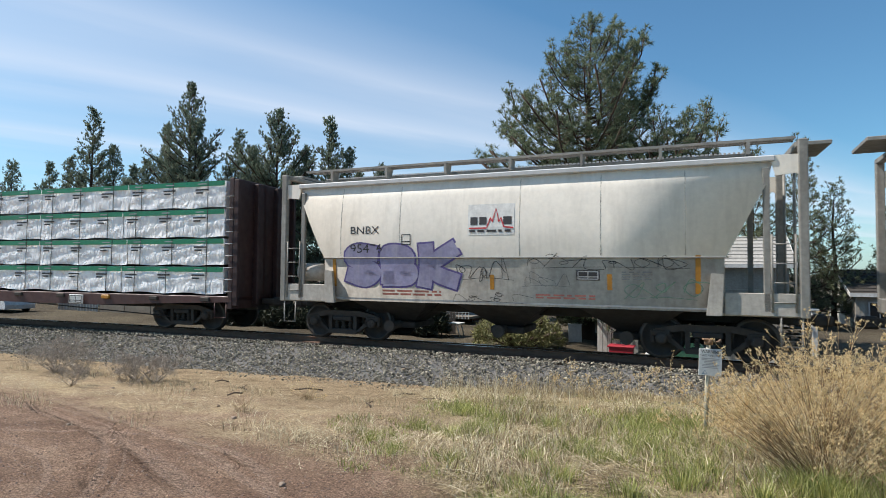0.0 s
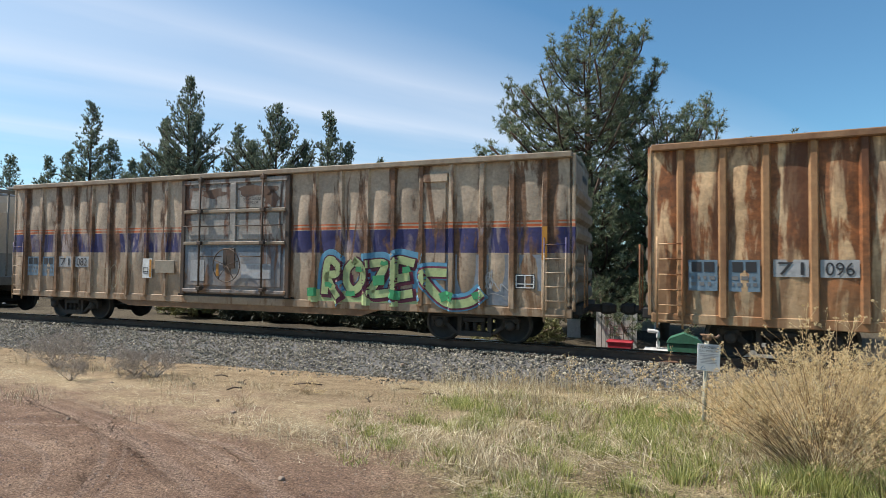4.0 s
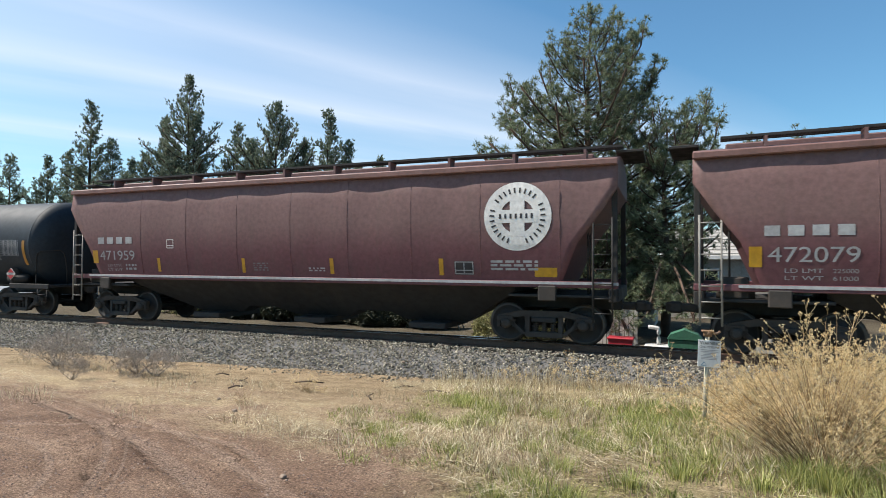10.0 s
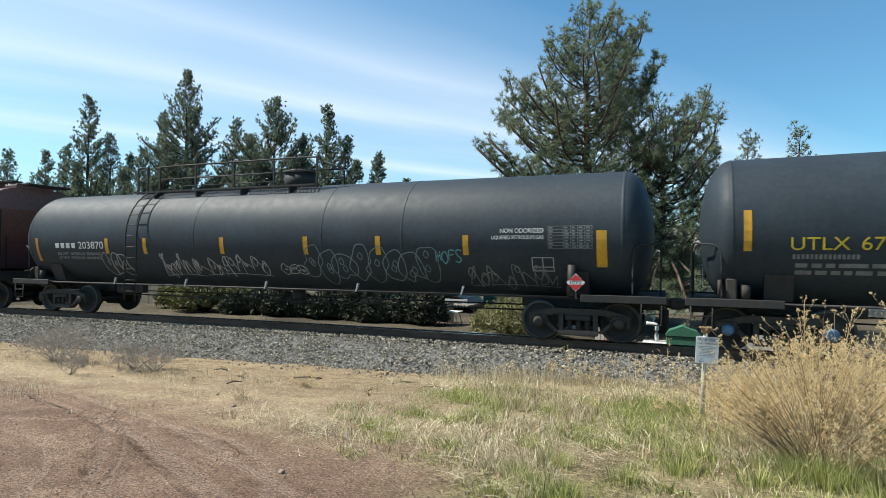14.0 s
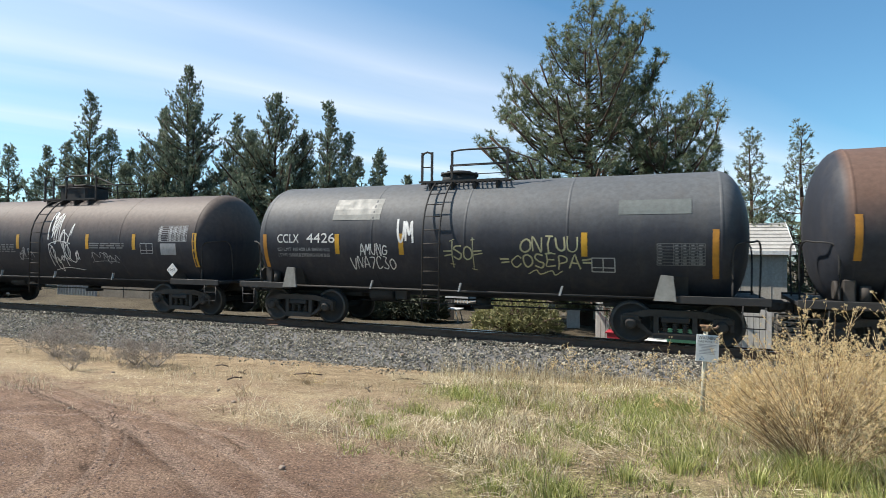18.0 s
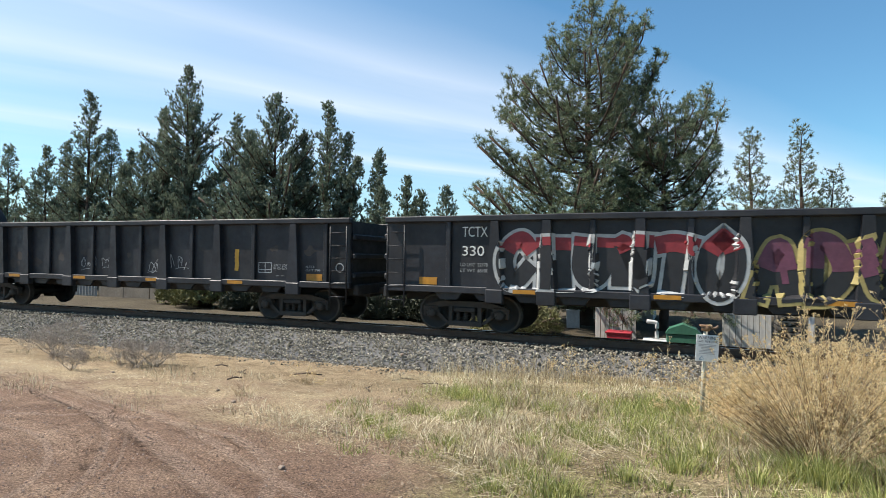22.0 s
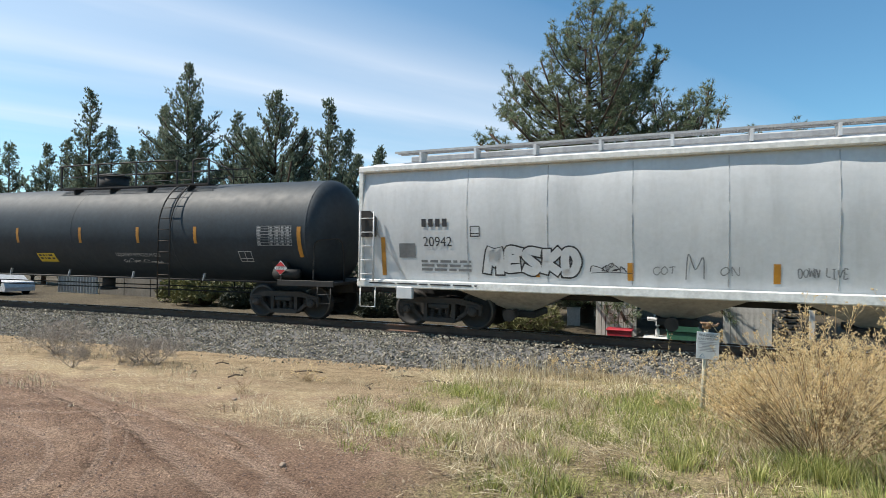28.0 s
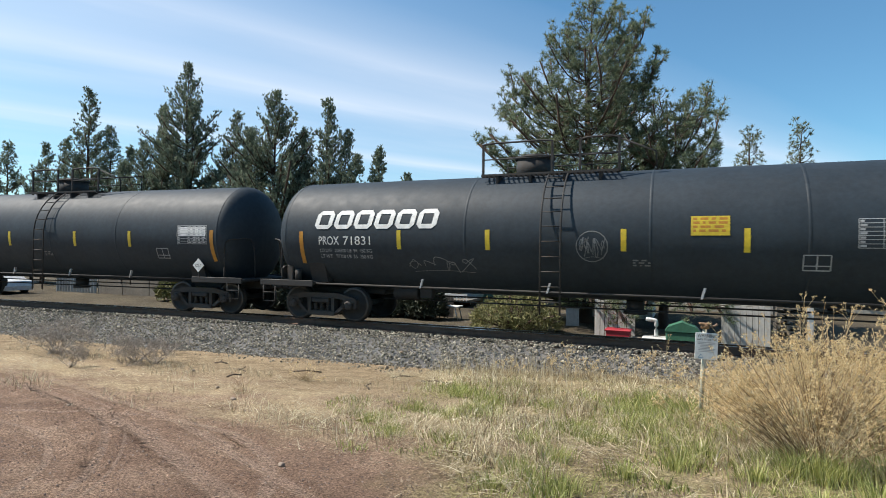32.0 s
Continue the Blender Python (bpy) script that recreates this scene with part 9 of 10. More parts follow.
def build_trees():
    # heights from the foot of each tree, one metre below the rails
    pine_tree("tall green ponderosa pine standing alone behind the track", -3.9, 10.0, ((1.2, 3.0, 2.2), (2.6, 4.4, 2.8), (4.2, 5.1, 3.6), (5.4, 5.5, 4.0), (7.1, 5.0, 3.8), (8.0, 5.1, 3.2), (8.7, 4.2, 2.8), (9.5, 4.4, 2.8), (10.3, 4.3, 2.9), (10.8, 3.3, 3.1), (11.3, 2.2, 2.9), (11.9, 1.8, 2.6), (12.5, 1.3, 1.9), (13.0, 0.8, 1.0), (13.45, 0.35, 0.35)), 4, 13.0, 0.0, False, 0.21, ((1.2, 12.8), (2.2, 12.3), (-3.3, 10.7), (-3.7, 9.8), (-1.7, 11.3), (-0.9, 12.4), (1.8, 11.8), (2.6, 10.9), (-2.7, 10.2), (2.4, 10.2)), 0.22, 16, ((-2.5, 5.0, 0.0), (-1.9, 4.9, -0.25), (-3.0, 5.2, 0.3)))
    pine_tree("smaller ponderosa pine growing against a taller one", -0.9, 9.2, ((1.6, 1.6, 1.6), (3.6, 2.2, 2.1), (5.0, 2.2, 2.1), (6.5, 2.2, 2.3), (7.8, 2.0, 2.05), (8.6, 1.3, 1.7), (8.9, 0.6, 1.0)), 5, 13.0, 0.0, False, 0.21, ((1.45, 9.0), (0.7, 8.6), (1.8, 8.1), (-1.2, 8.0)), 0.22, 0, ((0.1, 5.0, 0.1), (0.9, 5.2, 0.15), (-1.3, 5.0, 0.25)))
    rows = ((-51.1, 11.4, 1.5, ((-1.3, 8.4, 0.9),), 0.8), (-46.9, 11.0, 1.4, (), 0.9), (-45.0, 11.5, 0.8, ((0.9, 9.0, 0.7),), 0.8), (-41.2, 14.7, 1.7, ((-1.2, 9.8, 0.9),), 0.85), (-39.3, 11.7, 1.2, (), 0.95), (-37.8, 10.2, 0.7, (), 1.0),
            (-35.3, 10.4, 1.5, ((-1.2, 8.8, 1.1), (1.0, 9.4, 0.9)), 1.1), (-31.6, 15.5, 2.2, ((-3.2, 13.2, 1.3), (1.2, 12.6, 1.0)), 1.0), (-27.6, 11.9, 1.4, ((1.1, 10.8, 0.9), (-1.0, 8.6, 1.2)), 0.75), (-23.7, 12.7, 2.6, ((-1.9, 10.4, 1.5), (1.9, 10.2, 1.3), (-2.8, 8.0, 1.2)), 1.25),
            (-20.1, 11.9, 1.3, ((1.3, 9.9, 1.0), (2.2, 8.4, 0.9)), 1.0), (-16.75, 8.8, 0.6, (), 1.2), (-16.0, 6.6, 0.8, (), 1.1), (-14.6, 7.1, 1.0, ((1.0, 6.2, 0.6),), 1.0), (-12.4, 6.5, 0.8, (), 1.0), (-33.4, 9.0, 1.8, (), 0.9), (-43.2, 8.4, 1.4, (), 0.9), (-49.0, 8.4, 1.5, (), 0.9), (-56.0, 10.0, 1.9, ((2.0, 9.0, 1.2),), 0.8))
    for k, (x, h, r, tops, dense) in enumerate(rows):
        juniper_tree(("tall dark green juniper with ragged spires", "bushy dark green juniper with several tops")[1 if tops else 0], x, 14.0 + 0.4 * (k % 3), h, r, 20 + k, tops, dense, 1.6 if x == -27.6 else 0.2)
    tri = lambda h, r, c=0.5: ((0.6, r * 0.8, r * 0.8), (h * 0.3, r, r), (h * c, r * 0.95, r * 0.95), (h * 0.75, r * 0.62, r * 0.6), (h * 0.92, r * 0.25, r * 0.3), (h, 0.15, 0.15))
    pine_tree("young pine with a rounded yellowish green crown", 3.05, 22.0, tri(9.9, 1.75, 0.62), 8, 9, 0, True, 0.19)
    pine_tree("slender young pine beside a house", 5.5, 22.0, tri(10.1, 1.75, 0.5), 9, 8, 0, True, 0.19)
    pine_tree("low young pine with thin branches", 7.0, 22.4, tri(7.6, 1.5, 0.6), 10, 8, 0, True, 0.19)
    pine_tree("pine at the edge of the yard", 10.0, 22.0, tri(8.2, 1.6, 0.6), 11, 8, 0, True, 0.19)
    pine_tree("low young pine with drooping branches", -1.4, 21.0, tri(5.6, 1.6), 12, 8, 0, False, 0.19)
    for k, (x, y, w, h) in enumerate(((-7.4, 11.6, 2.0, 1.1), (-23.0, 7.8, 3.2, 2.0), (-20.6, 8.4, 2.6, 1.6), (-25.6, 8.6, 2.4, 1.8))):
        shrub("shrub", "olive green roadside shrub in sunlight", x, y, w, h, MAT_OLIVE, 80 + k, 700, 0.26, 0.028)
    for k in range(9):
        shrub("shrub", "scrubby bush behind the track, shade put into its dark leaves", -20.5 + k * 1.3, 7.6 + 0.4 * (k % 2), 1.7, 1.1 + 0.25 * (k % 3), MAT_SHADEDSHRUB, 90 + k, 420, 0.26, 0.028)


# ---- houses and yard things behind the line ----
MAT_SIDING = paint("pale_grey_siding", (0.44, 0.405, 0.35), 0.7, amount=0.2, vary=0.1)
MAT_SIDINGW = paint("white_vertical_siding", (0.64, 0.62, 0.58), 0.7, amount=0.3, vary=0.1)
MAT_SHINGLE = paint("pale_weathered_shingle", (0.40, 0.385, 0.36), 0.85, amount=0.35, vary=0.15, streak=False)
MAT_TRIM = paint("white_trim", (0.72, 0.72, 0.70), 0.6, amount=0.15)
MAT_TAN = paint("tan_panel", (0.22, 0.19, 0.15), 0.8, amount=0.3)
MAT_BRICKRED = paint("red_brown_boards", (0.22, 0.085, 0.05), 0.75, amount=0.3)
MAT_TEAL = paint("teal_green_wall", (0.03, 0.14, 0.12), 0.7, amount=0.3)
# boards toned down so far that the fence's shade is in the colour
MAT_DKFENCE = paint("shade_toned_weathered_boards", (0.055, 0.048, 0.042), 0.9, amount=0.4)
MAT_GREENBIN = paint("green_plastic", (0.055, 0.19, 0.12), 0.5, amount=0.2)
MAT_REDBIN = paint("red_plastic", (0.50, 0.03, 0.05), 0.5, amount=0.15)
MAT_METAL = paint("corrugated_metal", (0.45, 0.46, 0.46), 0.45, 0.6, amount=0.3)
MAT_WOOD = paint("bare_grey_wood", (0.26, 0.22, 0.17), 0.85, amount=0.35)
MAT_CARWHITE = paint("white_car_paint", (0.70, 0.71, 0.72), 0.25, amount=0.05, vary=0.05, bumps=0.0)


def glass_material():
    m, nt, b = node_mat("dark_window_glass")
    b.inputs["Base Color"].default_value = (0.02, 0.025, 0.03, 1)
    b.inputs["Roughness"].default_value = 0.06
    return m


MAT_GLASS = glass_material()


def house(label, x0, x1, y0, y1, eave, ridge, wall_mat, roof_mat, windows, courses=8, board=0.3):
    """A single-storey house, ridge along x: walls, sidings, shingled roof, trimmed windows."""
    zb = -1.05
    h = thing("house", label, "house")
    part("wall", Geo().box(x0, x1, y0, y1, zb, eave).prism([(y0, eave), (y1, eave), ((y0 + y1) / 2, ridge - 0.1)], x0, x1), wall_mat, h)
    n = int((x1 - x0) / board)
    b = Geo().box(-0.012, 0.012, -0.018, 0, zb, eave - 0.02).mesh("batten", wall_mat)
    fix_normals(b)
    for k in range(n):
        o = part("batten", b, None, h)
        o.location = (x0 + (k + 0.5) * (x1 - x0) / n, y0, 0)
    yr = (y0 + y1) / 2
    ov = 0.35
    slope = (ridge - eave) / (yr - y0)
    for s, ya in ((1, y0 - ov), (-1, y1 + ov)):
        za = eave - ov * slope
        r = part("roof", Geo().prism([(ya, za), (yr, ridge), (yr, ridge + 0.12), (ya, za + 0.12)], x0 - 0.3, x1 + 0.3), roof_mat, h)
        if s > 0:
            for k in range(courses):
                t = (k + 0.5) / courses
                yy, zz = ya + (yr - ya) * t, za + (ridge - za) * t + 0.125
                part("shingle_course", Geo().box(x0 - 0.3, x1 + 0.3, yy - 0.02, yy + 0.16, zz - 0.02, zz + 0.01 + 0.06 * slope), roof_mat, r)
    part("fascia", Geo().box(x0 - 0.32, x1 + 0.32, y0 - ov - 0.03, y0 - ov, eave - ov * slope - 0.06, eave - ov * slope + 0.13), MAT_TRIM, h)
    for xx in (x0 - 0.32, x1 + 0.30):
        part("bargeboard", Geo().prism([(y0 - ov, eave - ov * slope - 0.05), (yr, ridge - 0.05), (yr, ridge + 0.14), (y0 - ov, eave - ov * slope + 0.14)], xx, xx + 0.03), MAT_TRIM, h)
    for wx, wz, ww, wh in windows:
        w = part("window", Geo().box(wx - ww / 2 - 0.07, wx + ww / 2 + 0.07, y0 - 0.05, y0 - 0.01, wz - 0.07, wz + wh + 0.07, 0.01), MAT_TRIM, h)
        part("pane", Geo().box(wx - ww / 2, wx - 0.02, y0 - 0.056, y0 - 0.05, wz, wz + wh), MAT_GLASS, w)
        part("pane", Geo().box(wx + 0.02, wx + ww / 2, y0 - 0.056, y0 - 0.05, wz, wz + wh), MAT_GLASS, w)
    return h


def fence(label, x0, x1, y, z0, z1, material, board, gap=0.012, post=2.4, y2=None):
    f = thing("fence", label, "fence")
    n = max(1, int((x1 - x0) / board))
    me = Geo().box(0, board - gap, -0.012, 0.012, 0, 1).mesh("board", material)
    fix_normals(me)
    rs = random.Random(int(x0 * 10))
    for k in range(n):
        b = part("board", me, None, f)
        q = k / n
        b.location = (x0 + k * board, y + ((y2 - y) * q if y2 is not None else 0), z0)
        b.scale = (1, 1, (z1 - z0) * rs.uniform(0.97, 1.0))
    k = x0
    while k <= x1:
        yy = y + ((y2 - y) * (k - x0) / (x1 - x0) if y2 is not None else 0)
        part("post", Geo().box(k - 0.05, k + 0.05, yy + 0.015, yy + 0.11, z0 - 0.1, z1), material, f)
        k += post
    return f


def barn_shed(x, y):
    """A small shed with a gambrel front and white edges."""
    shed = thing("garden_shed", "small red-brown barn-shaped shed with white trim", "shed", at=Matrix.Translation((x, y, -1.05)))
    prof = [(-1.18, 0.0), (1.18, 0.0), (1.18, 0.42), (0.86, 0.74), (0.0, 0.94), (-0.86, 0.74), (-1.18, 0.42)]
    part("wall", Geo().prism(prof, 0.0, 2.2, 1), MAT_BRICKRED, shed)
    for a, b in zip(prof[2:], prof[3:]):
        n = Vector((b[1] - a[1], 0, a[0] - b[0])).normalized() * (-1 if (b[1] - a[1]) * (a[0] + b[0]) - (b[0] - a[0]) * (a[1] + b[1] - 0.8) < 0 else 1)
        up = [(p[0] + n.x * h, p[1] + n.z * h) for h in (0.004, 0.06) for p in ((a, b) if h < 0.05 else (b, a))]
        part("roof", Geo().prism(up, -0.12, 2.3, 1), MAT_SHINGLE, shed)
    edge = Geo()
    edge.tube([(p[0], -0.03, p[1]) for p in prof[1:] + prof[:1]], 0.035, 4)
    part("trim", edge, MAT_TRIM, shed, "white painted edge boards")
    for k in range(11):
        part("batten", Geo().box(-1.05 + k * 0.21, -1.03 + k * 0.21, -0.014, 0.0, 0.02, 0.44 if abs(k - 5) > 4 else 0.68), MAT_BRICKRED, shed)


def build_yard():
    house("single-storey grey house with a pale shingled roof", -1.2, 4.3, 18.0, 24.0, 2.35, 3.75, MAT_SIDING, MAT_SHINGLE, ((0.6, 0.6, 1.2, 1.0),), 8, 1.2)
    house("small pale house with a white-trimmed gable", 7.6, 11.0, 21.0, 27.0, 0.9, 2.0, MAT_SIDING, MAT_DKFENCE, ((8.6, -0.5, 0.8, 0.9),))
    barn_shed(-12.15, 15.0)
    house("teal green outbuilding with two small windows", -19.0, -14.2, 17.0, 21.0, 0.35, 1.1, MAT_TEAL, MAT_DKFENCE, ((-17.6, -0.35, 0.6, 0.4), (-15.6, -0.35, 0.6, 0.4)))
    house("teal green outbuilding behind the shrubs", -10.6, -8.6, 16.0, 19.0, 0.45, 1.1, MAT_TEAL, MAT_DKFENCE, ())
    house("white trailer home behind the pine", -5.25, -1.5, 12.6, 15.0, 0.5, 0.9, MAT_SIDINGW, MAT_METAL, ((-2.2, -0.5, 0.5, 0.5),))
    fence("weathered board fence, shade put into its dark board colour", -21.0, -9.4, 8.9, -1.0, 0.05, MAT_DKFENCE, 0.15)
    fence("white vertical board fence panel in sunlight", 0.96, 2.24, 5.6, -1.02, 0.4, MAT_SIDINGW, 0.16)
    fence("low bare wooden rail fence by the shrubs", -8.6, -4.6, 9.6, -1.0, -0.35, MAT_WOOD, 0.5, 0.42)
    # far left: tan wall, corrugated metal and a parked car
    wall = thing("panel_wall", "tan panel wall with dark upright joints", "wall")
    for k in range(4):
        part("panel", Geo().box(-34.2 + k * 2.3, -31.96 + k * 2.3, 10.0, 10.12, -1.05, 0.75), MAT_TAN, wall)
    met = thing("metal_fence", "corrugated pale metal fence panel", "fence")
    for k in range(14):
        x = -38.2 + k * 0.28
        part("metal_rib", Geo().prism([(x, 9.96), (x + 0.07, 9.9), (x + 0.14, 9.9), (x + 0.21, 9.96), (x + 0.28, 9.96), (x + 0.28, 9.98), (x, 9.98)], -1.05, 0.85, 2), MAT_METAL, met)
    parked_car(-39.5, 7.2)
    # yard clutter
    bin_ = thing("garden_bin", "green plastic storage bin with a pitched lid", "bin", at=Matrix.Translation((-0.27, 4.9, -1.0)))
    part("body", Geo().box(-0.40, 0.56, -0.3, 0.3, 0, 0.58, 0.03), MAT_GREENBIN, bin_)
    part("lid", Geo().prism([(-0.43, 0.58), (0.59, 0.58), (0.45, 0.74), (0.06, 0.88), (-0.34, 0.72)], -0.33, 0.33, 1), MAT_GREENBIN, bin_)
    crate = thing("storage_crate", "open red plastic crate on the ground", "crate", at=Matrix.Translation((-2.07, 4.8, -1.0)))
    part("body", Geo().prism([(-0.32, 0.0), (0.32, 0.0), (0.37, 0.50), (-0.36, 0.50)], -0.28, 0.28, 1), MAT_REDBIN, crate)
    part("rim", Geo().box(-0.40, 0.40, -0.31, 0.31, 0.49, 0.54, 0.015), MAT_REDBIN, crate)
    pump = thing("stand_pipe", "white bent stand pipe on a low slab", "pipe", at=Matrix.Translation((-1.15, 4.8, -1.0)))
    part("slab", Geo().box(-0.5, 0.45, -0.3, 0.3, 0, 0.30, 0.01), MAT_WOOD, pump)
    part("slab_top", Geo().box(-0.2, 0.5, -0.33, 0.33, 0.30, 0.36, 0.01), MAT_TRIM, pump, "white painted slab")
    part("pipe", Geo().tube(smooth_line3([(0.2, 0, 0.36), (0.2, 0, 0.8), (0.14, 0, 0.88), (-0.1, 0, 0.9)]), 0.06, 8), MAT_TRIM, pump)
    fence("white corrugated metal panel behind a red crate", -2.86, -1.46, 5.4, -1.02, 0.42, MAT_SIDINGW, 0.14, 0.02)
    sheet = thing("white_board", "white board leaning by the pine trunk", "board", at=pose(-4.2, 8.4, -1.0, 8, 0, 4))
    part("panel", Geo().box(-0.25, 0.25, -0.02, 0.02, 0, 0.8, 0.01), MAT_TRIM, sheet)
    part("edge_rail", Geo().box(-0.27, 0.27, -0.03, 0.03, 0.8, 0.84, 0.008), MAT_TRIM, sheet)
    shrub("shrub", "sunlit olive green bush of long needles beyond the rails", -5.7, 5.7, 3.3, 1.5, MAT_OLIVE, 97, 1000, 0.2, 0.011)
    bench = thing("garden_table", "small white-framed table beside a wooden rail", "table", at=Matrix.Translation((-9.4, 8.2, -0.93)))
    part("tabletop", Geo().box(-0.55, 0.55, -0.3, 0.3, 0.55, 0.6, 0.01), MAT_TRIM, bench)
    for sx in (-0.48, 0.48):
        for sy in (-0.24, 0.24):
            part("leg", Geo().cyl((sx * 1.1, sy, 0), (sx * 0.8, sy, 0.55), 0.022, 6), MAT_TRIM, bench)
    deck = thing("deck", "raised deck with a pale rail under the brown house", "deck")
    part("floor", Geo().box(-13.2, -10.4, 13.0, 15.0, -0.62, -0.5), MAT_WOOD, deck)
    part("rail", Geo().box(-13.2, -10.4, 12.96, 13.0, -0.28, -0.18), MAT_TRIM, deck)
    for k in range(16):
        part("baluster", Geo().box(-13.15 + k * 0.18, -13.11 + k * 0.18, 12.97, 13.0, -0.6, -0.2), MAT_TRIM, deck)
    stack = thing("pallet_stack", "stack of weathered wooden pallets and slats", "pallets", at=Matrix.Translation((3.1, 9.0, -0.95)))
    for k in range(7):
        part("slat", Geo().box(-0.35, 0.35, -0.5, 0.5, 0.06 + k * 0.2, 0.11 + k * 0.2, 0.005), MAT_WOOD, stack)
        for sx in (-0.3, 0.0, 0.3):
            part("block", Geo().box(sx - 0.05, sx + 0.05, -0.5, 0.5, -0.03 + k * 0.2, 0.06 + k * 0.2), MAT_WOOD, stack)
    gate = thing("gate_post", "pale wooden gate post with a flat cap", "post", at=Matrix.Translation((3.75, 8.6, -0.95)))
    part("post", Geo().box(-0.08, 0.08, -0.08, 0.08, 0, 1.55, 0.01), MAT_TRIM, gate)
    part("cap", Geo().box(-0.13, 0.13, -0.13, 0.13, 1.55, 1.62, 0.01), MAT_TRIM, gate)


def parked_car(x, y):
    c = thing("car", "white parked car seen low beyond the track", "car", at=Matrix.Translation((x, y, -0.93)))
    side = [(-2.1, 0.25), (-2.15, 0.6), (-1.9, 0.78), (-1.2, 0.85), (-0.6, 1.32), (0.7, 1.36), (1.35, 0.92), (2.0, 0.8), (2.15, 0.5), (2.1, 0.25)]
    part("body", Geo().prism(side, -0.85, 0.85, 1), MAT_CARWHITE, c)
    part("side_window", Geo().prism([(-1.0, 0.9), (-0.52, 1.24), (0.62, 1.28), (1.1, 0.94)], -0.86, -0.852, 1), MAT_GLASS, c)
    for wx in (-1.3, 1.3):
        w = part("wheel", turned([(-0.1, 0.0), (-0.1, 0.3), (0.1, 0.32), (0.1, 0.0)], -0.78, 18, (wx, 0.31)), MAT_SOOT, c)
        part("rim", turned([(-0.11, 0.0), (-0.11, 0.19)], -0.78, 14, (wx, 0.31)), MAT_METAL, w)
        part("wheel", turned([(-0.1, 0.0), (-0.1, 0.3), (0.1, 0.32), (0.1, 0.0)], 0.78, 18, (wx, 0.31)), MAT_SOOT, c)
    part("headlight", Geo().box(-2.16, -2.1, -0.8, -0.45, 0.55, 0.68, 0.01), MAT_GLASS, c)


build_trees()
build_yard()

# ---- foreground: sign, bushes, weeds, grass ----
MAT_STRAWBLADE = leaf_material("dry_straw", (0.15, 0.10, 0.055), (0.55, 0.45, 0.28), (0.96, 0.88, 0.66), 0.3)
MAT_GREENBLADE = leaf_material("spring_grass", (0.10, 0.125, 0.03), (0.38, 0.41, 0.125), (0.78, 0.74, 0.36), 0.4)
MAT_WEED = leaf_material("dry_golden_weed", (0.55, 0.38, 0.18), (0.83, 0.65, 0.36), (0.93, 0.84, 0.60), 0.4)
MAT_STALK = leaf_material("brown_weed_stalk", (0.10, 0.062, 0.032), (0.32, 0.215, 0.11), (0.66, 0.51, 0.29), 0.25)
MAT_SAGE = leaf_material("dry_grey_twigs", (0.20, 0.16, 0.13), (0.34, 0.285, 0.235), (0.50, 0.44, 0.37))
MAT_STICK = paint("dead_stick", (0.12, 0.085, 0.06), 0.9, amount=0.3)
MAT_LITTER = leaf_material("dead_litter", (0.07, 0.045, 0.03), (0.22, 0.15, 0.095), (0.50, 0.41, 0.28))
MAT_GRIT = leaf_material("mixed_grit", (0.10, 0.07, 0.055), (0.25, 0.17, 0.135), (0.42, 0.33, 0.27))
MAT_ROCK = paint("dusty_rock", (0.36, 0.27, 0.20), 0.9, amount=0.3, bumps=0.6)


def bent_blades(rs, x, y, z, length, width, lean, ang, up=1.0):
    """Grass blades of two bends, vectorised."""
    n = len(x)
    dx, dy = np.cos(ang), np.sin(ang)
    p0 = np.stack([x, y, z], 1)
    p1 = p0 + np.stack([dx * lean * length * 0.25, dy * lean * length * 0.25, up * length * 0.5], 1)
    p2 = p0 + np.stack([dx * lean * length * 0.8, dy * lean * length * 0.8, up * length * np.sqrt(np.clip(1 - (lean * 0.7) ** 2, 0.02, 1))], 1)
    fa = rs.uniform(0, 6.28, n)
    s = np.stack([np.cos(fa), np.sin(fa), np.zeros(n)], 1) * width[:, None]
    v = np.stack([p0 - s, p0 + s, p1 - s * 0.8, p1 + s * 0.8, p2], 1).reshape(-1, 3)
    i = np.arange(n)[:, None] * 5
    f = np.concatenate([i + np.array([0, 1, 3]), i + np.array([0, 3, 2]), i + np.array([2, 3, 4])])
    return v, f


def patchy(x, y, seed, scale=1.0):
    return smooth_noise(x * scale * 1.4, y * scale * 1.4, seed)


def in_grass(x, y):
    """Above 0 within the grassy bank."""
    edge = np.interp(y, [-11.5, -9.8, -9.5, -8.7, -7.8, -6.2, -4.6, -3.4], [-0.6, -1.9, -2.5, -3.3, -3.75, -4.0, -4.2, -3.8])
    return x - edge


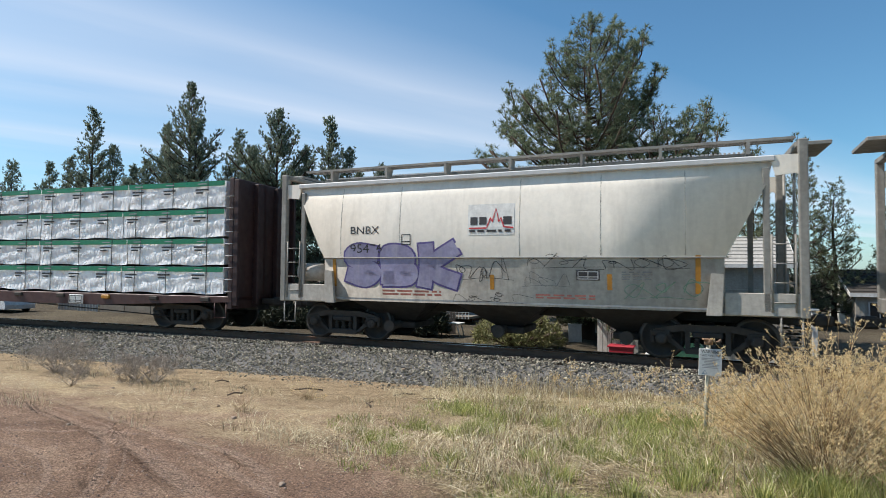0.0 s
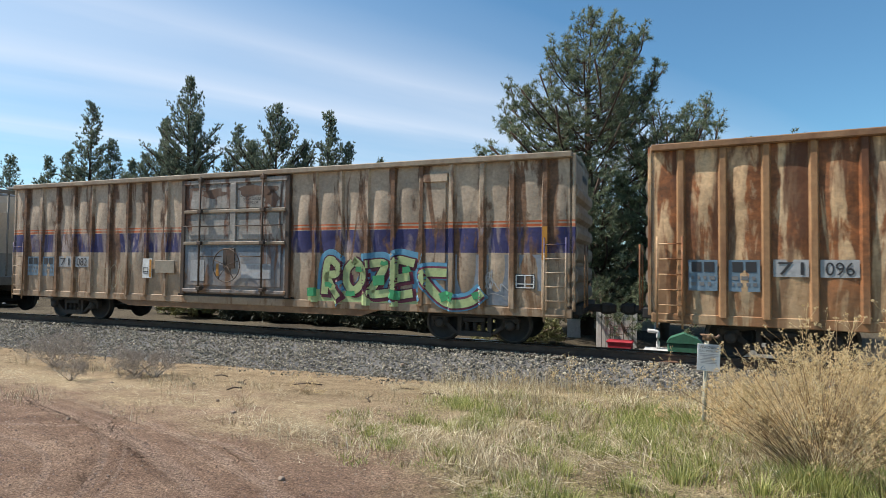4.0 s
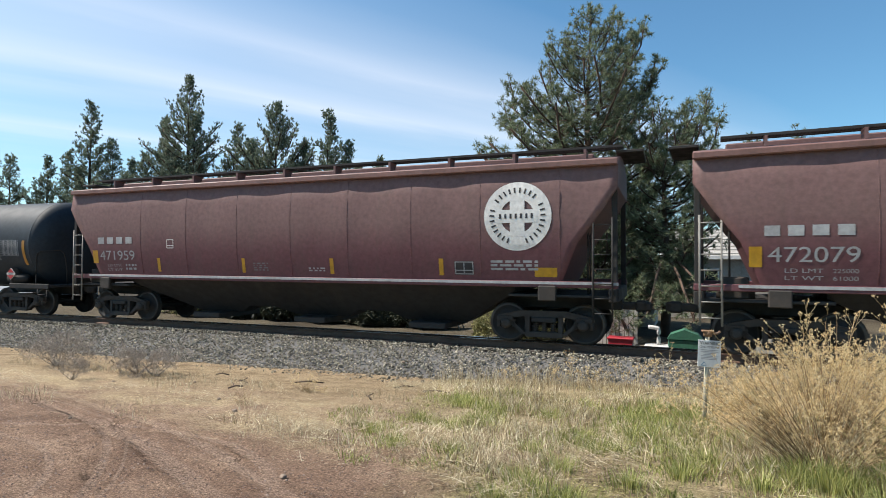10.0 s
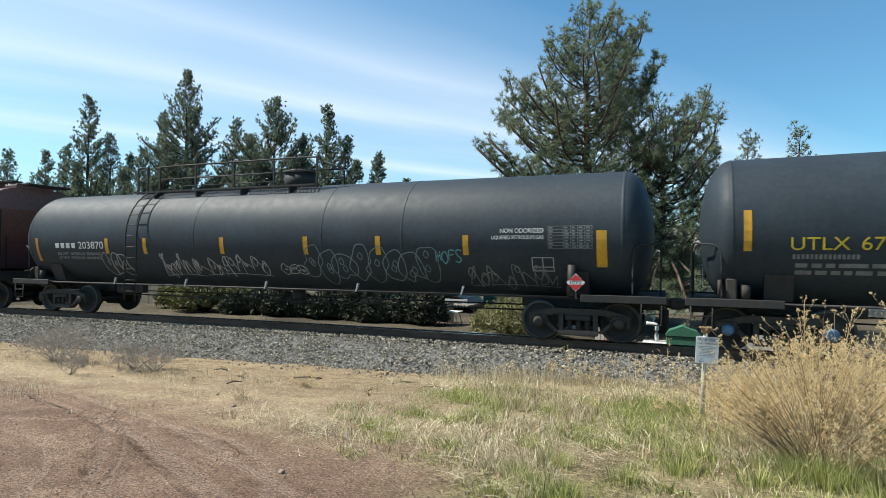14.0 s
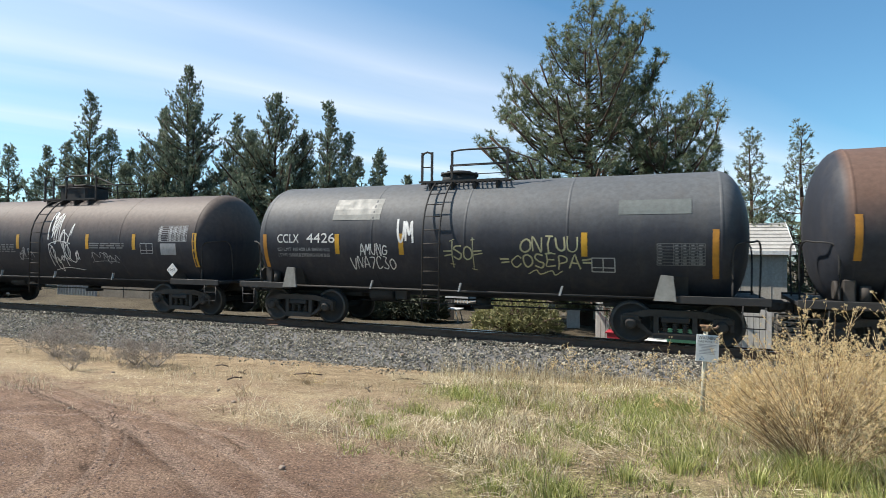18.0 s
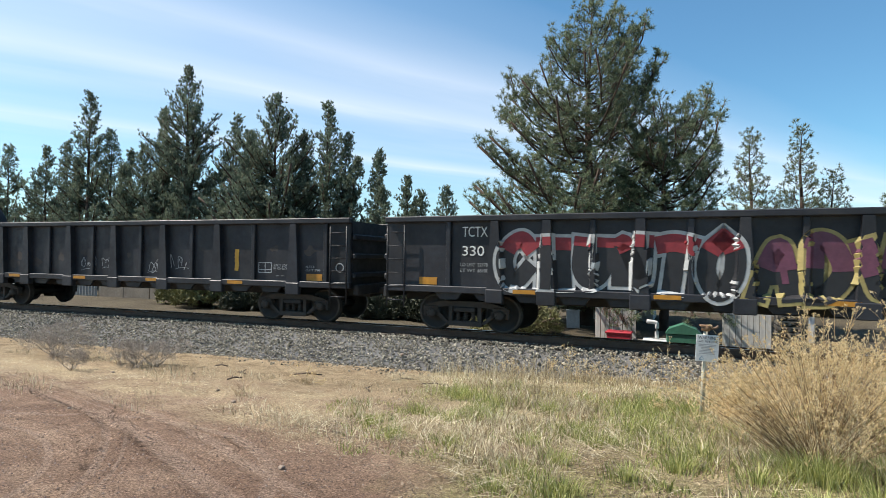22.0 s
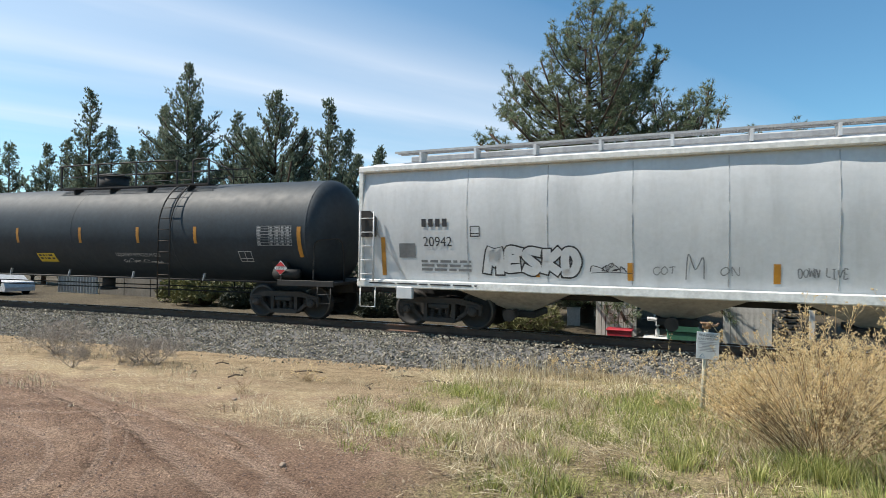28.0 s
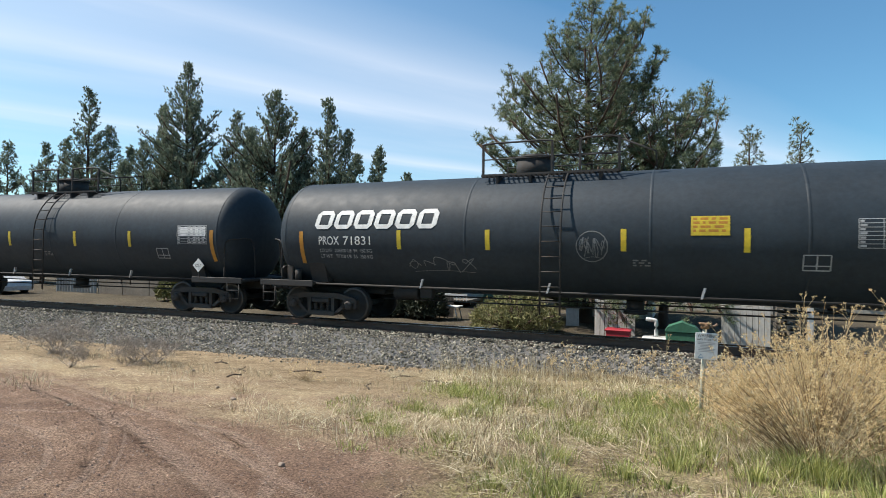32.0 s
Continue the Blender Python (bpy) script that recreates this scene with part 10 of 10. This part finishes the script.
def build_grass():
    rs = np.random.RandomState(11)

    def field(n, x0, x1, y0, y1):
        # more blades near the eye, where they show
        y = y0 + (y1 - y0) * rs.rand(n) ** 1.3
        return rs.uniform(x0, x1, n), y

    x, y = field(170000, -5.0, 4.0, -11.2, -2.7)
    g = in_grass(x, y) + patchy(x, y, 4) * 0.45
    w = line_y(x) - y
    tuft = 0.75 * patchy(x, y, 21, 3.6) + 0.5 * patchy(x, y, 22, 1.4) + 0.6 * patchy(x, y, 23, 8.0)
    m = (g > 0) & (rs.rand(len(x)) < 0.15 + 0.75 * np.clip(g, 0, 1)) & (w > 2.75) & (tuft + rs.normal(0, 0.3, len(x)) > -0.25)
    x, y, g, tuft = x[m], y[m], g[m], tuft[m]
    green = patchy(x, y, 9, 2.4) + rs.normal(0, 0.75, len(x)) > 0.1
    green &= y < -4.7 + rs.normal(0, 0.6, len(x))
    z = ground_z(x, y) - 0.01
    for name, sel, mat, l0, l1, ln, label in (("grass", green, MAT_GREENBLADE, 0.05, 0.15, 0.95, "fresh yellow-green spring grass on the bank"), ("dry_grass", ~green, MAT_STRAWBLADE, 0.03, 0.16, 1.05, "pale dry grass among the green")):
        k = int(sel.sum())
        L = rs.uniform(l0, l1, k) * np.clip(0.45 + g[sel] * 0.5, 0.4, 1.0) * np.clip(0.7 + 0.9 * tuft[sel], 0.25, 1.6)
        v, f = bent_blades(rs, x[sel], y[sel], z[sel], L, rs.uniform(0.0025, 0.0065, k), rs.uniform(0.25, ln, k), rs.uniform(0, 6.28, k))
        tagged(new(name, np_mesh(name, v, f, mat)), label, "grass", kind="stuff")
    # long pale stems lying over one another
    k = 52000
    x, y = rs.uniform(-6.5, 3.0, k), rs.uniform(-11.0, -4.2, k)
    m = (in_grass(x, y) + patchy(x, y, 6) * 0.9 > -0.35) & (patchy(x, y, 31, 1.7) + rs.normal(0, 0.3, k) > -0.1)
    x, y = x[m], y[m]
    k = len(x)
    v, f = bent_blades(rs, x, y, ground_z(x, y) + rs.uniform(0.0, 0.06, k), rs.uniform(0.12, 0.6, k), 0.0012 + 0.0048 * rs.rand(k) ** 3, np.full(k, 1.0), rs.normal(2.7, 0.8, k) + 2.2 * patchy(x, y, 71, 1.6), up=0.16)
    tagged(new("fallen_straw", np_mesh("fallen_straw", v, f, MAT_STRAWBLADE)), "pale fallen grass stems matted on the ground", "straw", kind="stuff")
    # thin straw over the sandy strip, lying flat
    k = 60000
    x, y = rs.uniform(-17, -1.0, k), rs.uniform(-9.8, -3.6, k)
    w = line_y(x) - y
    band = np.exp(-(((y + 8.0 + 0.1 * (x + 6)) / 0.9) ** 2)) + 0.22 * np.exp(-(((y + 5.6) / 1.2) ** 2))
    m = (rs.rand(k) < band * np.clip(0.35 + patchy(x, y, 12, 2.0), 0.03, 1)) & (w > 3.2)
    x, y = x[m], y[m]
    k = len(x)
    v, f = bent_blades(rs, x, y, ground_z(x, y) + 0.012, rs.uniform(0.06, 0.34, k), rs.uniform(0.002, 0.0034, k), rs.uniform(0.8, 1.0, k), rs.normal(2.9, 1.0, k), up=0.07)
    tagged(new("scattered_straw", np_mesh("scattered_straw", v, f, MAT_STRAWBLADE)), "short straw scattered over bare sandy ground", "straw", kind="stuff")
    # thin standing grass between the straw
    k = 6000
    x, y = rs.uniform(-14, -2.5, k), rs.uniform(-9.2, -5.6, k)
    m = patchy(x, y, 41, 2.4) + 0.5 * patchy(x, y, 42, 0.8) > 0.45
    x, y = x[m], y[m]
    k = len(x)
    v, f = bent_blades(rs, x, y, ground_z(x, y), rs.uniform(0.05, 0.2, k), rs.uniform(0.002, 0.004, k), rs.uniform(0.2, 0.9, k), rs.uniform(0, 6.28, k))
    tagged(new("sparse_grass", np_mesh("sparse_grass", v, f, MAT_STRAWBLADE)), "sparse tufts of dry grass on sandy ground", "grass", kind="stuff")
    # dead leaves and broken bits lying among the grass
    k = 30000
    x, y = rs.uniform(-4.0, 2.6, k), -11.2 + 5.0 * rs.rand(k) ** 1.3
    m = (in_grass(x, y) > -0.5) & (patchy(x, y, 51, 2.0) + rs.normal(0, 0.4, k) > 0.0)
    x, y = x[m], y[m]
    k = len(x)
    v, f = bent_blades(rs, x, y, ground_z(x, y) + 0.012 + smooth_noise(x * 3.2, y * 3.2, 3) * 0.014, rs.uniform(0.03, 0.14, k), rs.uniform(0.003, 0.008, k), rs.uniform(0.7, 1.0, k), rs.uniform(0, 6.28, k), up=0.12)
    tagged(new("plant_litter", np_mesh("plant_litter", v, f, MAT_LITTER)), "brown dead plant litter on bare soil", "litter", kind="stuff")
    # standing dry stems at the foot of the ballast
    k = 5200
    x = rs.uniform(-4.6, 3.4, k)
    y = line_y(x) - rs.uniform(2.7, 5.6, k)
    m = patchy(x, y, 15, 1.6) + rs.normal(0, 0.3, k) > 0.0
    x, y = x[m], y[m]
    k = len(x)
    v, f = bent_blades(rs, x, y, ground_z(x, y) - 0.02, rs.uniform(0.15, 0.62, k) ** 1.2, rs.uniform(0.0022, 0.004, k), rs.uniform(0.1, 0.6, k), rs.uniform(0, 6.28, k))
    tagged(new("standing_straw", np_mesh("standing_straw", v, f, MAT_STRAWBLADE)), "standing dry stems along the ballast edge", "grass", kind="stuff")
    # grit on the dirt
    k = 6500
    x, y = rs.uniform(-9, -1.2, k), -11.4 + 3.2 * rs.rand(k) ** 1.2
    m = in_grass(x, y) < -0.1
    x, y = x[m], y[m]
    k = len(x)
    bm = bmesh.new()
    bmesh.ops.create_icosphere(bm, subdivisions=1, radius=1.0)
    co = np.array([p.co[:] for p in bm.verts])
    bm.verts.ensure_lookup_table()
    fa = np.array([[p.index for p in q.verts] for q in bm.faces])
    bm.free()
    size = 0.003 + 0.009 * rs.rand(k) ** 3
    pts = np.stack([x, y, ground_z(x, y) + smooth_noise(x * 3.2, y * 3.2, 3) * 0.014 + rut_depth(x, y) + 0.1 * size], 1)
    v = (co[None] * size[:, None, None] * rs.uniform(0.6, 1.1, (k, len(co), 1)) + pts[:, None]).reshape(-1, 3)
    f = (fa[None] + (np.arange(k) * len(co))[:, None, None]).reshape(-1, 3)
    tagged(new("grit", np_mesh("grit", v, f, MAT_GRIT)), "loose grit and pebbles on reddish dirt", "gravel", kind="stuff")


def weed_clump(label, x, y, height, seed, stems, heads, spread, bunch=0, tilt=0.0):
    """Tall dry weed: straight stalks from one root, finely forked tops with small seed heads."""
    rs = np.random.RandomState(seed)
    z0 = float(ground_z(x, y)) - 0.02
    ob = thing("dry_weed", label, "weed", "dry weeds", at=Matrix.Translation((x, y, z0)))
    st, tw, hd_c, hd_o = Geo(), Geo(), [], []
    for k in range(stems):
        a, r = rs.uniform(0, 6.28), spread * math.sqrt(rs.rand())
        h = height * (rs.uniform(0.5, 0.92) if rs.rand() < 0.85 else rs.uniform(0.92, 1.15))
        b = Vector((rs.normal(0, 0.06), rs.normal(0, 0.06), 0))
        tip = Vector((r * math.cos(a) + tilt * h, r * math.sin(a) * 0.7, h * (1 - 0.35 * (r / spread) ** 2)))
        mid = b.lerp(tip, 0.5) + Vector((rs.normal(0, 0.015), rs.normal(0, 0.015), 0.04 * h))
        st.tube([b, b.lerp(mid, 0.5) + Vector((0, 0, 0.012)), mid, tip], rs.uniform(0.0016, 0.0032), 3)
        if k < heads:
            ahead = (tip - b).normalized()
            for j in range(rs.randint(5, 9)):
                p = mid.lerp(tip, 1 - rs.rand() ** 1.4 * 0.7)
                d = (ahead + Vector(rs.normal(0, 0.55, 3))).normalized() * rs.uniform(0.06, 0.19)
                q = p + d
                tw.tube([p, p + d * 0.6 + Vector((0, 0, 0.01)), q], 0.0011, 3)
                for m in range(rs.randint(2, 5)):
                    e = (d.normalized() + Vector(rs.normal(0, 0.5, 3)) + Vector((0, 0, 0.3))).normalized() * rs.uniform(0.02, 0.055)
                    tw.tube([q - d * rs.uniform(0, 0.4), q + e], 0.0008, 3)
                    hd_c.append((q + e)[:])
                    hd_o.append((e * 14)[:])
    tagged(part("stalk", st, MAT_STALK, ob), "thin brown stalks from one root", kind="stuff")
    if hd_c:
        tagged(part("twig_spray", tw, MAT_WEED, ob), "fine golden forked twigs", kind="stuff")
        v, f = needles(rs, np.array(hd_c), 12, 0.022, 0.0031, np.array(hd_o), 0.75)
        tagged(part("seed_spray", np_mesh("seed_spray", v, f, MAT_WEED), None, ob), "golden clustered seed heads", kind="stuff")
    if bunch:
        n = bunch
        a = rs.uniform(0, 6.28, n)
        r = np.abs(rs.normal(0, 0.13, n))
        v, f = bent_blades(rs, r * np.cos(a), r * np.sin(a), np.zeros(n), rs.uniform(0.3, 1.0, n) * height * 0.7, rs.uniform(0.0013, 0.0026, n), rs.uniform(0.15, 0.9, n), a)
        part("leaf_fan", np_mesh("leaf_fan", v, f, MAT_STRAWBLADE), None, ob, "fan of long straw-coloured leaves")
    return ob


def green_tufts(rows):
    rs = np.random.RandomState(77)
    n = 260
    c = np.repeat(np.array(rows), n, 0)
    k = len(c)
    a, r = rs.uniform(0, 6.28, k), np.abs(rs.normal(0, 0.12, k))
    x, y = c[:, 0] + r * np.cos(a), c[:, 1] + r * np.sin(a)
    v, f = bent_blades(rs, x, y, ground_z(x, y) - 0.01, rs.uniform(0.4, 1.0, k) * c[:, 2], rs.uniform(0.0018, 0.004, k), rs.uniform(0.2, 0.9, k), a)
    tagged(new("tuft_grass", np_mesh("tuft_grass", v, f, MAT_GREENBLADE)), "tufts of fresh green grass under dry weeds", "grass", kind="stuff")


def dry_bush(x, y, w, h, seed):
    rs = np.random.RandomState(seed)
    ob = thing("dry_bush", "leafless grey-brown desert bush on bare ground", "bush", "dry bushes", at=Matrix.Translation((x, y, float(ground_z(x, y)) - 0.02)))
    st = Geo()
    cen = []

    def grow(p, d, ln, r, lv):
        q = p + d * ln
        st.tube([p, p.lerp(q, 0.5) + Vector(rs.normal(0, 0.015, 3)), q], r, 3)
        if lv == 0:
            cen.append(q[:])
            return
        for k in range(rs.randint(2, 4)):
            nd = (d + Vector(rs.normal(0, 0.45, 3)) + Vector((0, 0, 0.12))).normalized()
            grow(q, nd, ln * rs.uniform(0.55, 0.85), r * 0.62, lv - 1)

    for k in range((9 if w < 0.6 else 15) if w < 1.2 else 30):
        a = rs.uniform(0, 6.28)
        grow(Vector((0, 0, 0)), Vector((math.cos(a) * w / h * 0.95, math.sin(a) * w / h * 0.8, 0.9)).normalized(), h * rs.uniform(0.26, 0.40), 0.007, 3)
    part("branchwork", st, MAT_SAGE, ob)
    c = np.array(cen)
    v, f = blades(rs, c, 9, 0.09, 0.0020, np.tile(np.array([[0, 0, 0.8]]), (len(c), 1)), 0.7)
    part("twig_tangle", np_mesh("twig_tangle", v, f, MAT_SAGE), None, ob)


def marker_sign():
    x, y = 0.17, -6.0
    zg = float(ground_z(x, y))
    s = thing("warning_sign", "white gas pipeline warning sign on a pale post with rusty cap", "sign", at=pose(x, y, 0, 0, 2.2, 10))
    part("post", Geo().cyl((-0.02, 0.03, zg - 0.15), (-0.02, 0.03, 1.0), 0.028, 12), paint("yellowed_white_post", (0.55, 0.50, 0.38), 0.6, amount=0.4), s)
    cap = part("cap", Geo().cyl((-0.02, 0.03, 0.93), (-0.02, 0.03, 1.0), 0.052, 12).box(-0.09, 0.05, -0.02, 0.08, 0.985, 1.005, 0.004), paint("rusty_cap", (0.30, 0.17, 0.09), 0.7, amount=0.4), s)
    part("panel", Geo().box(-0.135, 0.135, -0.006, 0.0, 0.545, 0.885, 0.004), paint("sign_white", (0.70, 0.71, 0.70), 0.45, amount=0.12, vary=0.05, bumps=0.0), s)
    side = lambda px, pz, d=0.002: (px, -0.0085, pz)
    ink = MAT_INK
    part("lettering", letters(Geo(), side, "WARNING", -0.112, 0.118, 0.825, 0.868), ink, s)
    part("lettering", letters(Geo(), side, "GAS PIPELINE", -0.118, 0.118, 0.785, 0.812), ink, s)
    g = Geo()
    rs = random.Random(2)
    for k in range(7):
        w = rs.uniform(0.07, 0.105)
        g.add([side(-w, 0.765 - k * 0.019), side(w, 0.765 - k * 0.019), side(w, 0.755 - k * 0.019), side(-w, 0.755 - k * 0.019)], [(0, 1, 2, 3)])
    part("small_print", g, MAT_GREYINK, s)
    tri = Geo()
    a, b, c = (-0.09, 0.565), (-0.03, 0.565), (-0.06, 0.61)
    stroke(tri, side, [a, b, c, a], 0.008)
    part("triangle_mark", tri, paint("blue_mark", (0.05, 0.22, 0.36), 0.5, amount=0.0), s, "small blue triangle")
    part("side_pipe", Geo().tube([(-0.02, 0.03, 0.96), (0.1, 0.05, 0.97), (0.13, 0.06, 1.0)], 0.016, 6), paint("rusty_pipe", (0.22, 0.14, 0.09), 0.8, amount=0.4), s)


def rocks_and_sticks():
    rs = np.random.RandomState(3)
    for k, (x, y, r) in enumerate(((-3.2, -10.05, 0.04), (-5.7, -8.0, 0.05), (-6.6, -7.4, 0.035), (-4.6, -9.2, 0.025), (-9.5, -7.0, 0.045), (-8.4, -6.2, 0.035), (-7.0, -9.4, 0.03), (-3.9, -6.6, 0.03), (-5.2, -10.4, 0.02), (-2.5, -10.6, 0.022), (-8.0, -10.2, 0.025))):
        bm = bmesh.new()
        bmesh.ops.create_icosphere(bm, subdivisions=2, radius=r)
        for v in bm.verts:
            v.co *= 0.8 + 0.4 * noise.noise(v.co * (9 / max(r, 0.02) * 0.03) + Vector((k, 0, 0))) + rs.uniform(-0.08, 0.08)
            v.co.z *= 0.7
        me = bpy.data.meshes.new("rock")
        bm.to_mesh(me)
        bm.free()
        me.materials.append(MAT_ROCK)
        ob = new("rock", me)
        ob.location = (x, y, float(ground_z(x, y)) + r * 0.3)
        tagged(ob, "small dusty rock lying on the dirt", "rock", "loose rocks")
    white = new("pale_stone", bpy.data.meshes["rock"])
    white.location = (-6.05, -2.45, shoulder_z(2.3) + 0.05)
    white.scale = (1.3, 1.3, 1.2)
    tagged(white, "single pale stone lying on the dark ballast", "rock")
    for k, (x, y, ln, a) in enumerate(((-6.9, -5.2, 0.55, 0.3), (-7.9, -5.6, 0.35, -0.4), (-4.3, -5.0, 0.5, 0.1), (-5.0, -4.8, 0.4, 0.6), (-9.0, -5.1, 0.3, 0.2), (-4.9, -5.9, 0.3, -0.8), (-7.3, -6.5, 0.25, 1.0))):
        z = float(ground_z(x, y)) + 0.015
        g = Geo().tube([(0, 0, 0), (ln * 0.5 * math.cos(a), ln * 0.5 * math.sin(a), 0.03), (ln * math.cos(a), ln * math.sin(a), 0.005)], 0.014, 5)
        g.tube([(ln * 0.4 * math.cos(a), ln * 0.4 * math.sin(a), 0.02), (ln * 0.5 * math.cos(a + 0.6), ln * 0.5 * math.sin(a + 0.6), 0.06)], 0.008, 4)
        me = g.mesh("stick", MAT_STICK)
        ob = tagged(new("stick", me), "broken dead stick on sandy ground", "stick", "dead sticks")
        ob.location = (x, y, z)


def build_front():
    marker_sign()
    dry_bush(-12.7, -6.0, 1.35, 0.95, 1)
    dry_bush(-10.35, -7.2, 0.5, 0.5, 4)
    dry_bush(-10.25, -5.95, 0.9, 0.75, 2)
    dry_bush(-9.75, -5.9, 1.0, 0.8, 3)
    weed_clump("small heap of broken dry stalks", -6.1, -5.9, 0.2, 15, 30, 4, 0.25, 60)
    weed_clump("thin pale dry tuft on straw", -5.9, -7.6, 0.36, 16, 16, 0, 0.25, 60)
    rs = random.Random(8)
    gold = "tall golden dry weed with forked seed heads"
    weed_clump("broad dry weed fanning out from one root", 1.04, -8.05, 1.3, 1, 130, 95, 0.95, 24)
    weed_clump("dry weed leaning far over on brown stalks", 0.96, -7.95, 0.95, 9, 50, 24, 0.4, 10, -0.75)
    weed_clump(gold, 1.75, -7.2, 1.35, 2, 80, 44, 0.75, 60)
    weed_clump(gold, 1.35, -6.7, 1.3, 3, 80, 44, 0.75, 60)
    weed_clump(gold, 2.2, -6.6, 1.45, 10, 90, 60, 0.75, 80)
    weed_clump(gold, 1.6, -5.9, 1.3, 11, 80, 60, 0.7, 80)
    weed_clump("dry golden weed beside the sign", 0.85, -6.1, 0.85, 4, 50, 24, 0.5, 110)
    weed_clump("dry golden weed beside the sign", 0.55, -5.4, 0.62, 5, 40, 20, 0.5, 100)
    weed_clump("dry golden weed beside the sign", 1.0, -5.2, 0.8, 12, 50, 28, 0.6, 110)
    weed_clump("single tall forked dry weed", 1.15, -6.6, 1.62, 6, 7, 7, 0.2, 0)
    weed_clump("low dry straw tuft", 1.5, -8.3, 0.65, 7, 30, 10, 0.5, 220)
    weed_clump("low dry straw tuft", 0.55, -7.3, 0.55, 13, 24, 8, 0.45, 220)
    weed_clump("low dry straw tuft", 0.1, -7.0, 0.5, 14, 16, 4, 0.4, 200)
    green_tufts(((0.85, -8.2, 0.34), (1.0, -8.35, 0.36), (1.2, -8.3, 0.36), (0.7, -8.0, 0.26), (1.6, -8.4, 0.36), (-3.2, -7.4, 0.2), (-3.4, -8.2, 0.17), (-2.9, -8.7, 0.16), (0.75, -8.35, 0.28), (1.05, -8.3, 0.3), (1.5, -8.0, 0.34), (1.75, -8.2, 0.36), (0.55, -8.1, 0.22), (-0.4, -7.2, 0.24), (-0.9, -8.0, 0.2), (-1.5, -8.3, 0.2), (-2.2, -7.6, 0.22), (-1.7, -6.6, 0.24), (-2.6, -6.6, 0.22), (0.1, -8.0, 0.22), (1.3, -8.8, 0.3), (0.9, -9.0, 0.2), (-2.47, -7.27, 0.24), (-1.38, -9.22, 0.18), (-1.14, -8.74, 0.2), (-0.48, -8.92, 0.2), (-0.52, -5.41, 0.26), (-0.64, -7.29, 0.24), (0.52, -8.57, 0.22), (-2.2, -8.64, 0.17), (-1.1, -7.53, 0.22), (0.0, -5.98, 0.26), (-3.11, -6.24, 0.24), (-1.42, -9.71, 0.15), (-2.7, -7.6, 0.2), (-0.1, -8.5, 0.2), (-0.9, -9.5, 0.16)))
    for k in range(12):
        weed_clump("thin dry weed by the ballast", -2.9 + k * 0.36 + rs.uniform(-0.1, 0.1), -3.2 - rs.uniform(0, 0.9), rs.uniform(0.35, 0.8), 20 + k, 5, 3, 0.18, 0)
    build_grass()
    tyre_treads()
    rocks_and_sticks()


build_front()


def motions():
    """The train runs along the line; every wheelset rolls."""
    for car, u, half in TRAIN:
        walk(car, [(t, car_pose(u - run(t), half)) for t in range(0, 33)])
    first = SPIN[0]
    walk(first, [(k / 15, Matrix.Rotation(-run(k / 15) / 0.457, 4, "Y")) for k in range(0, 481)])
    for w in SPIN[1:]:
        w.rotation_mode = "QUATERNION"
        keys = w.animation_data_create()
        keys.action = first.animation_data.action
        keys.action_slot = first.animation_data.action_slot


motions()
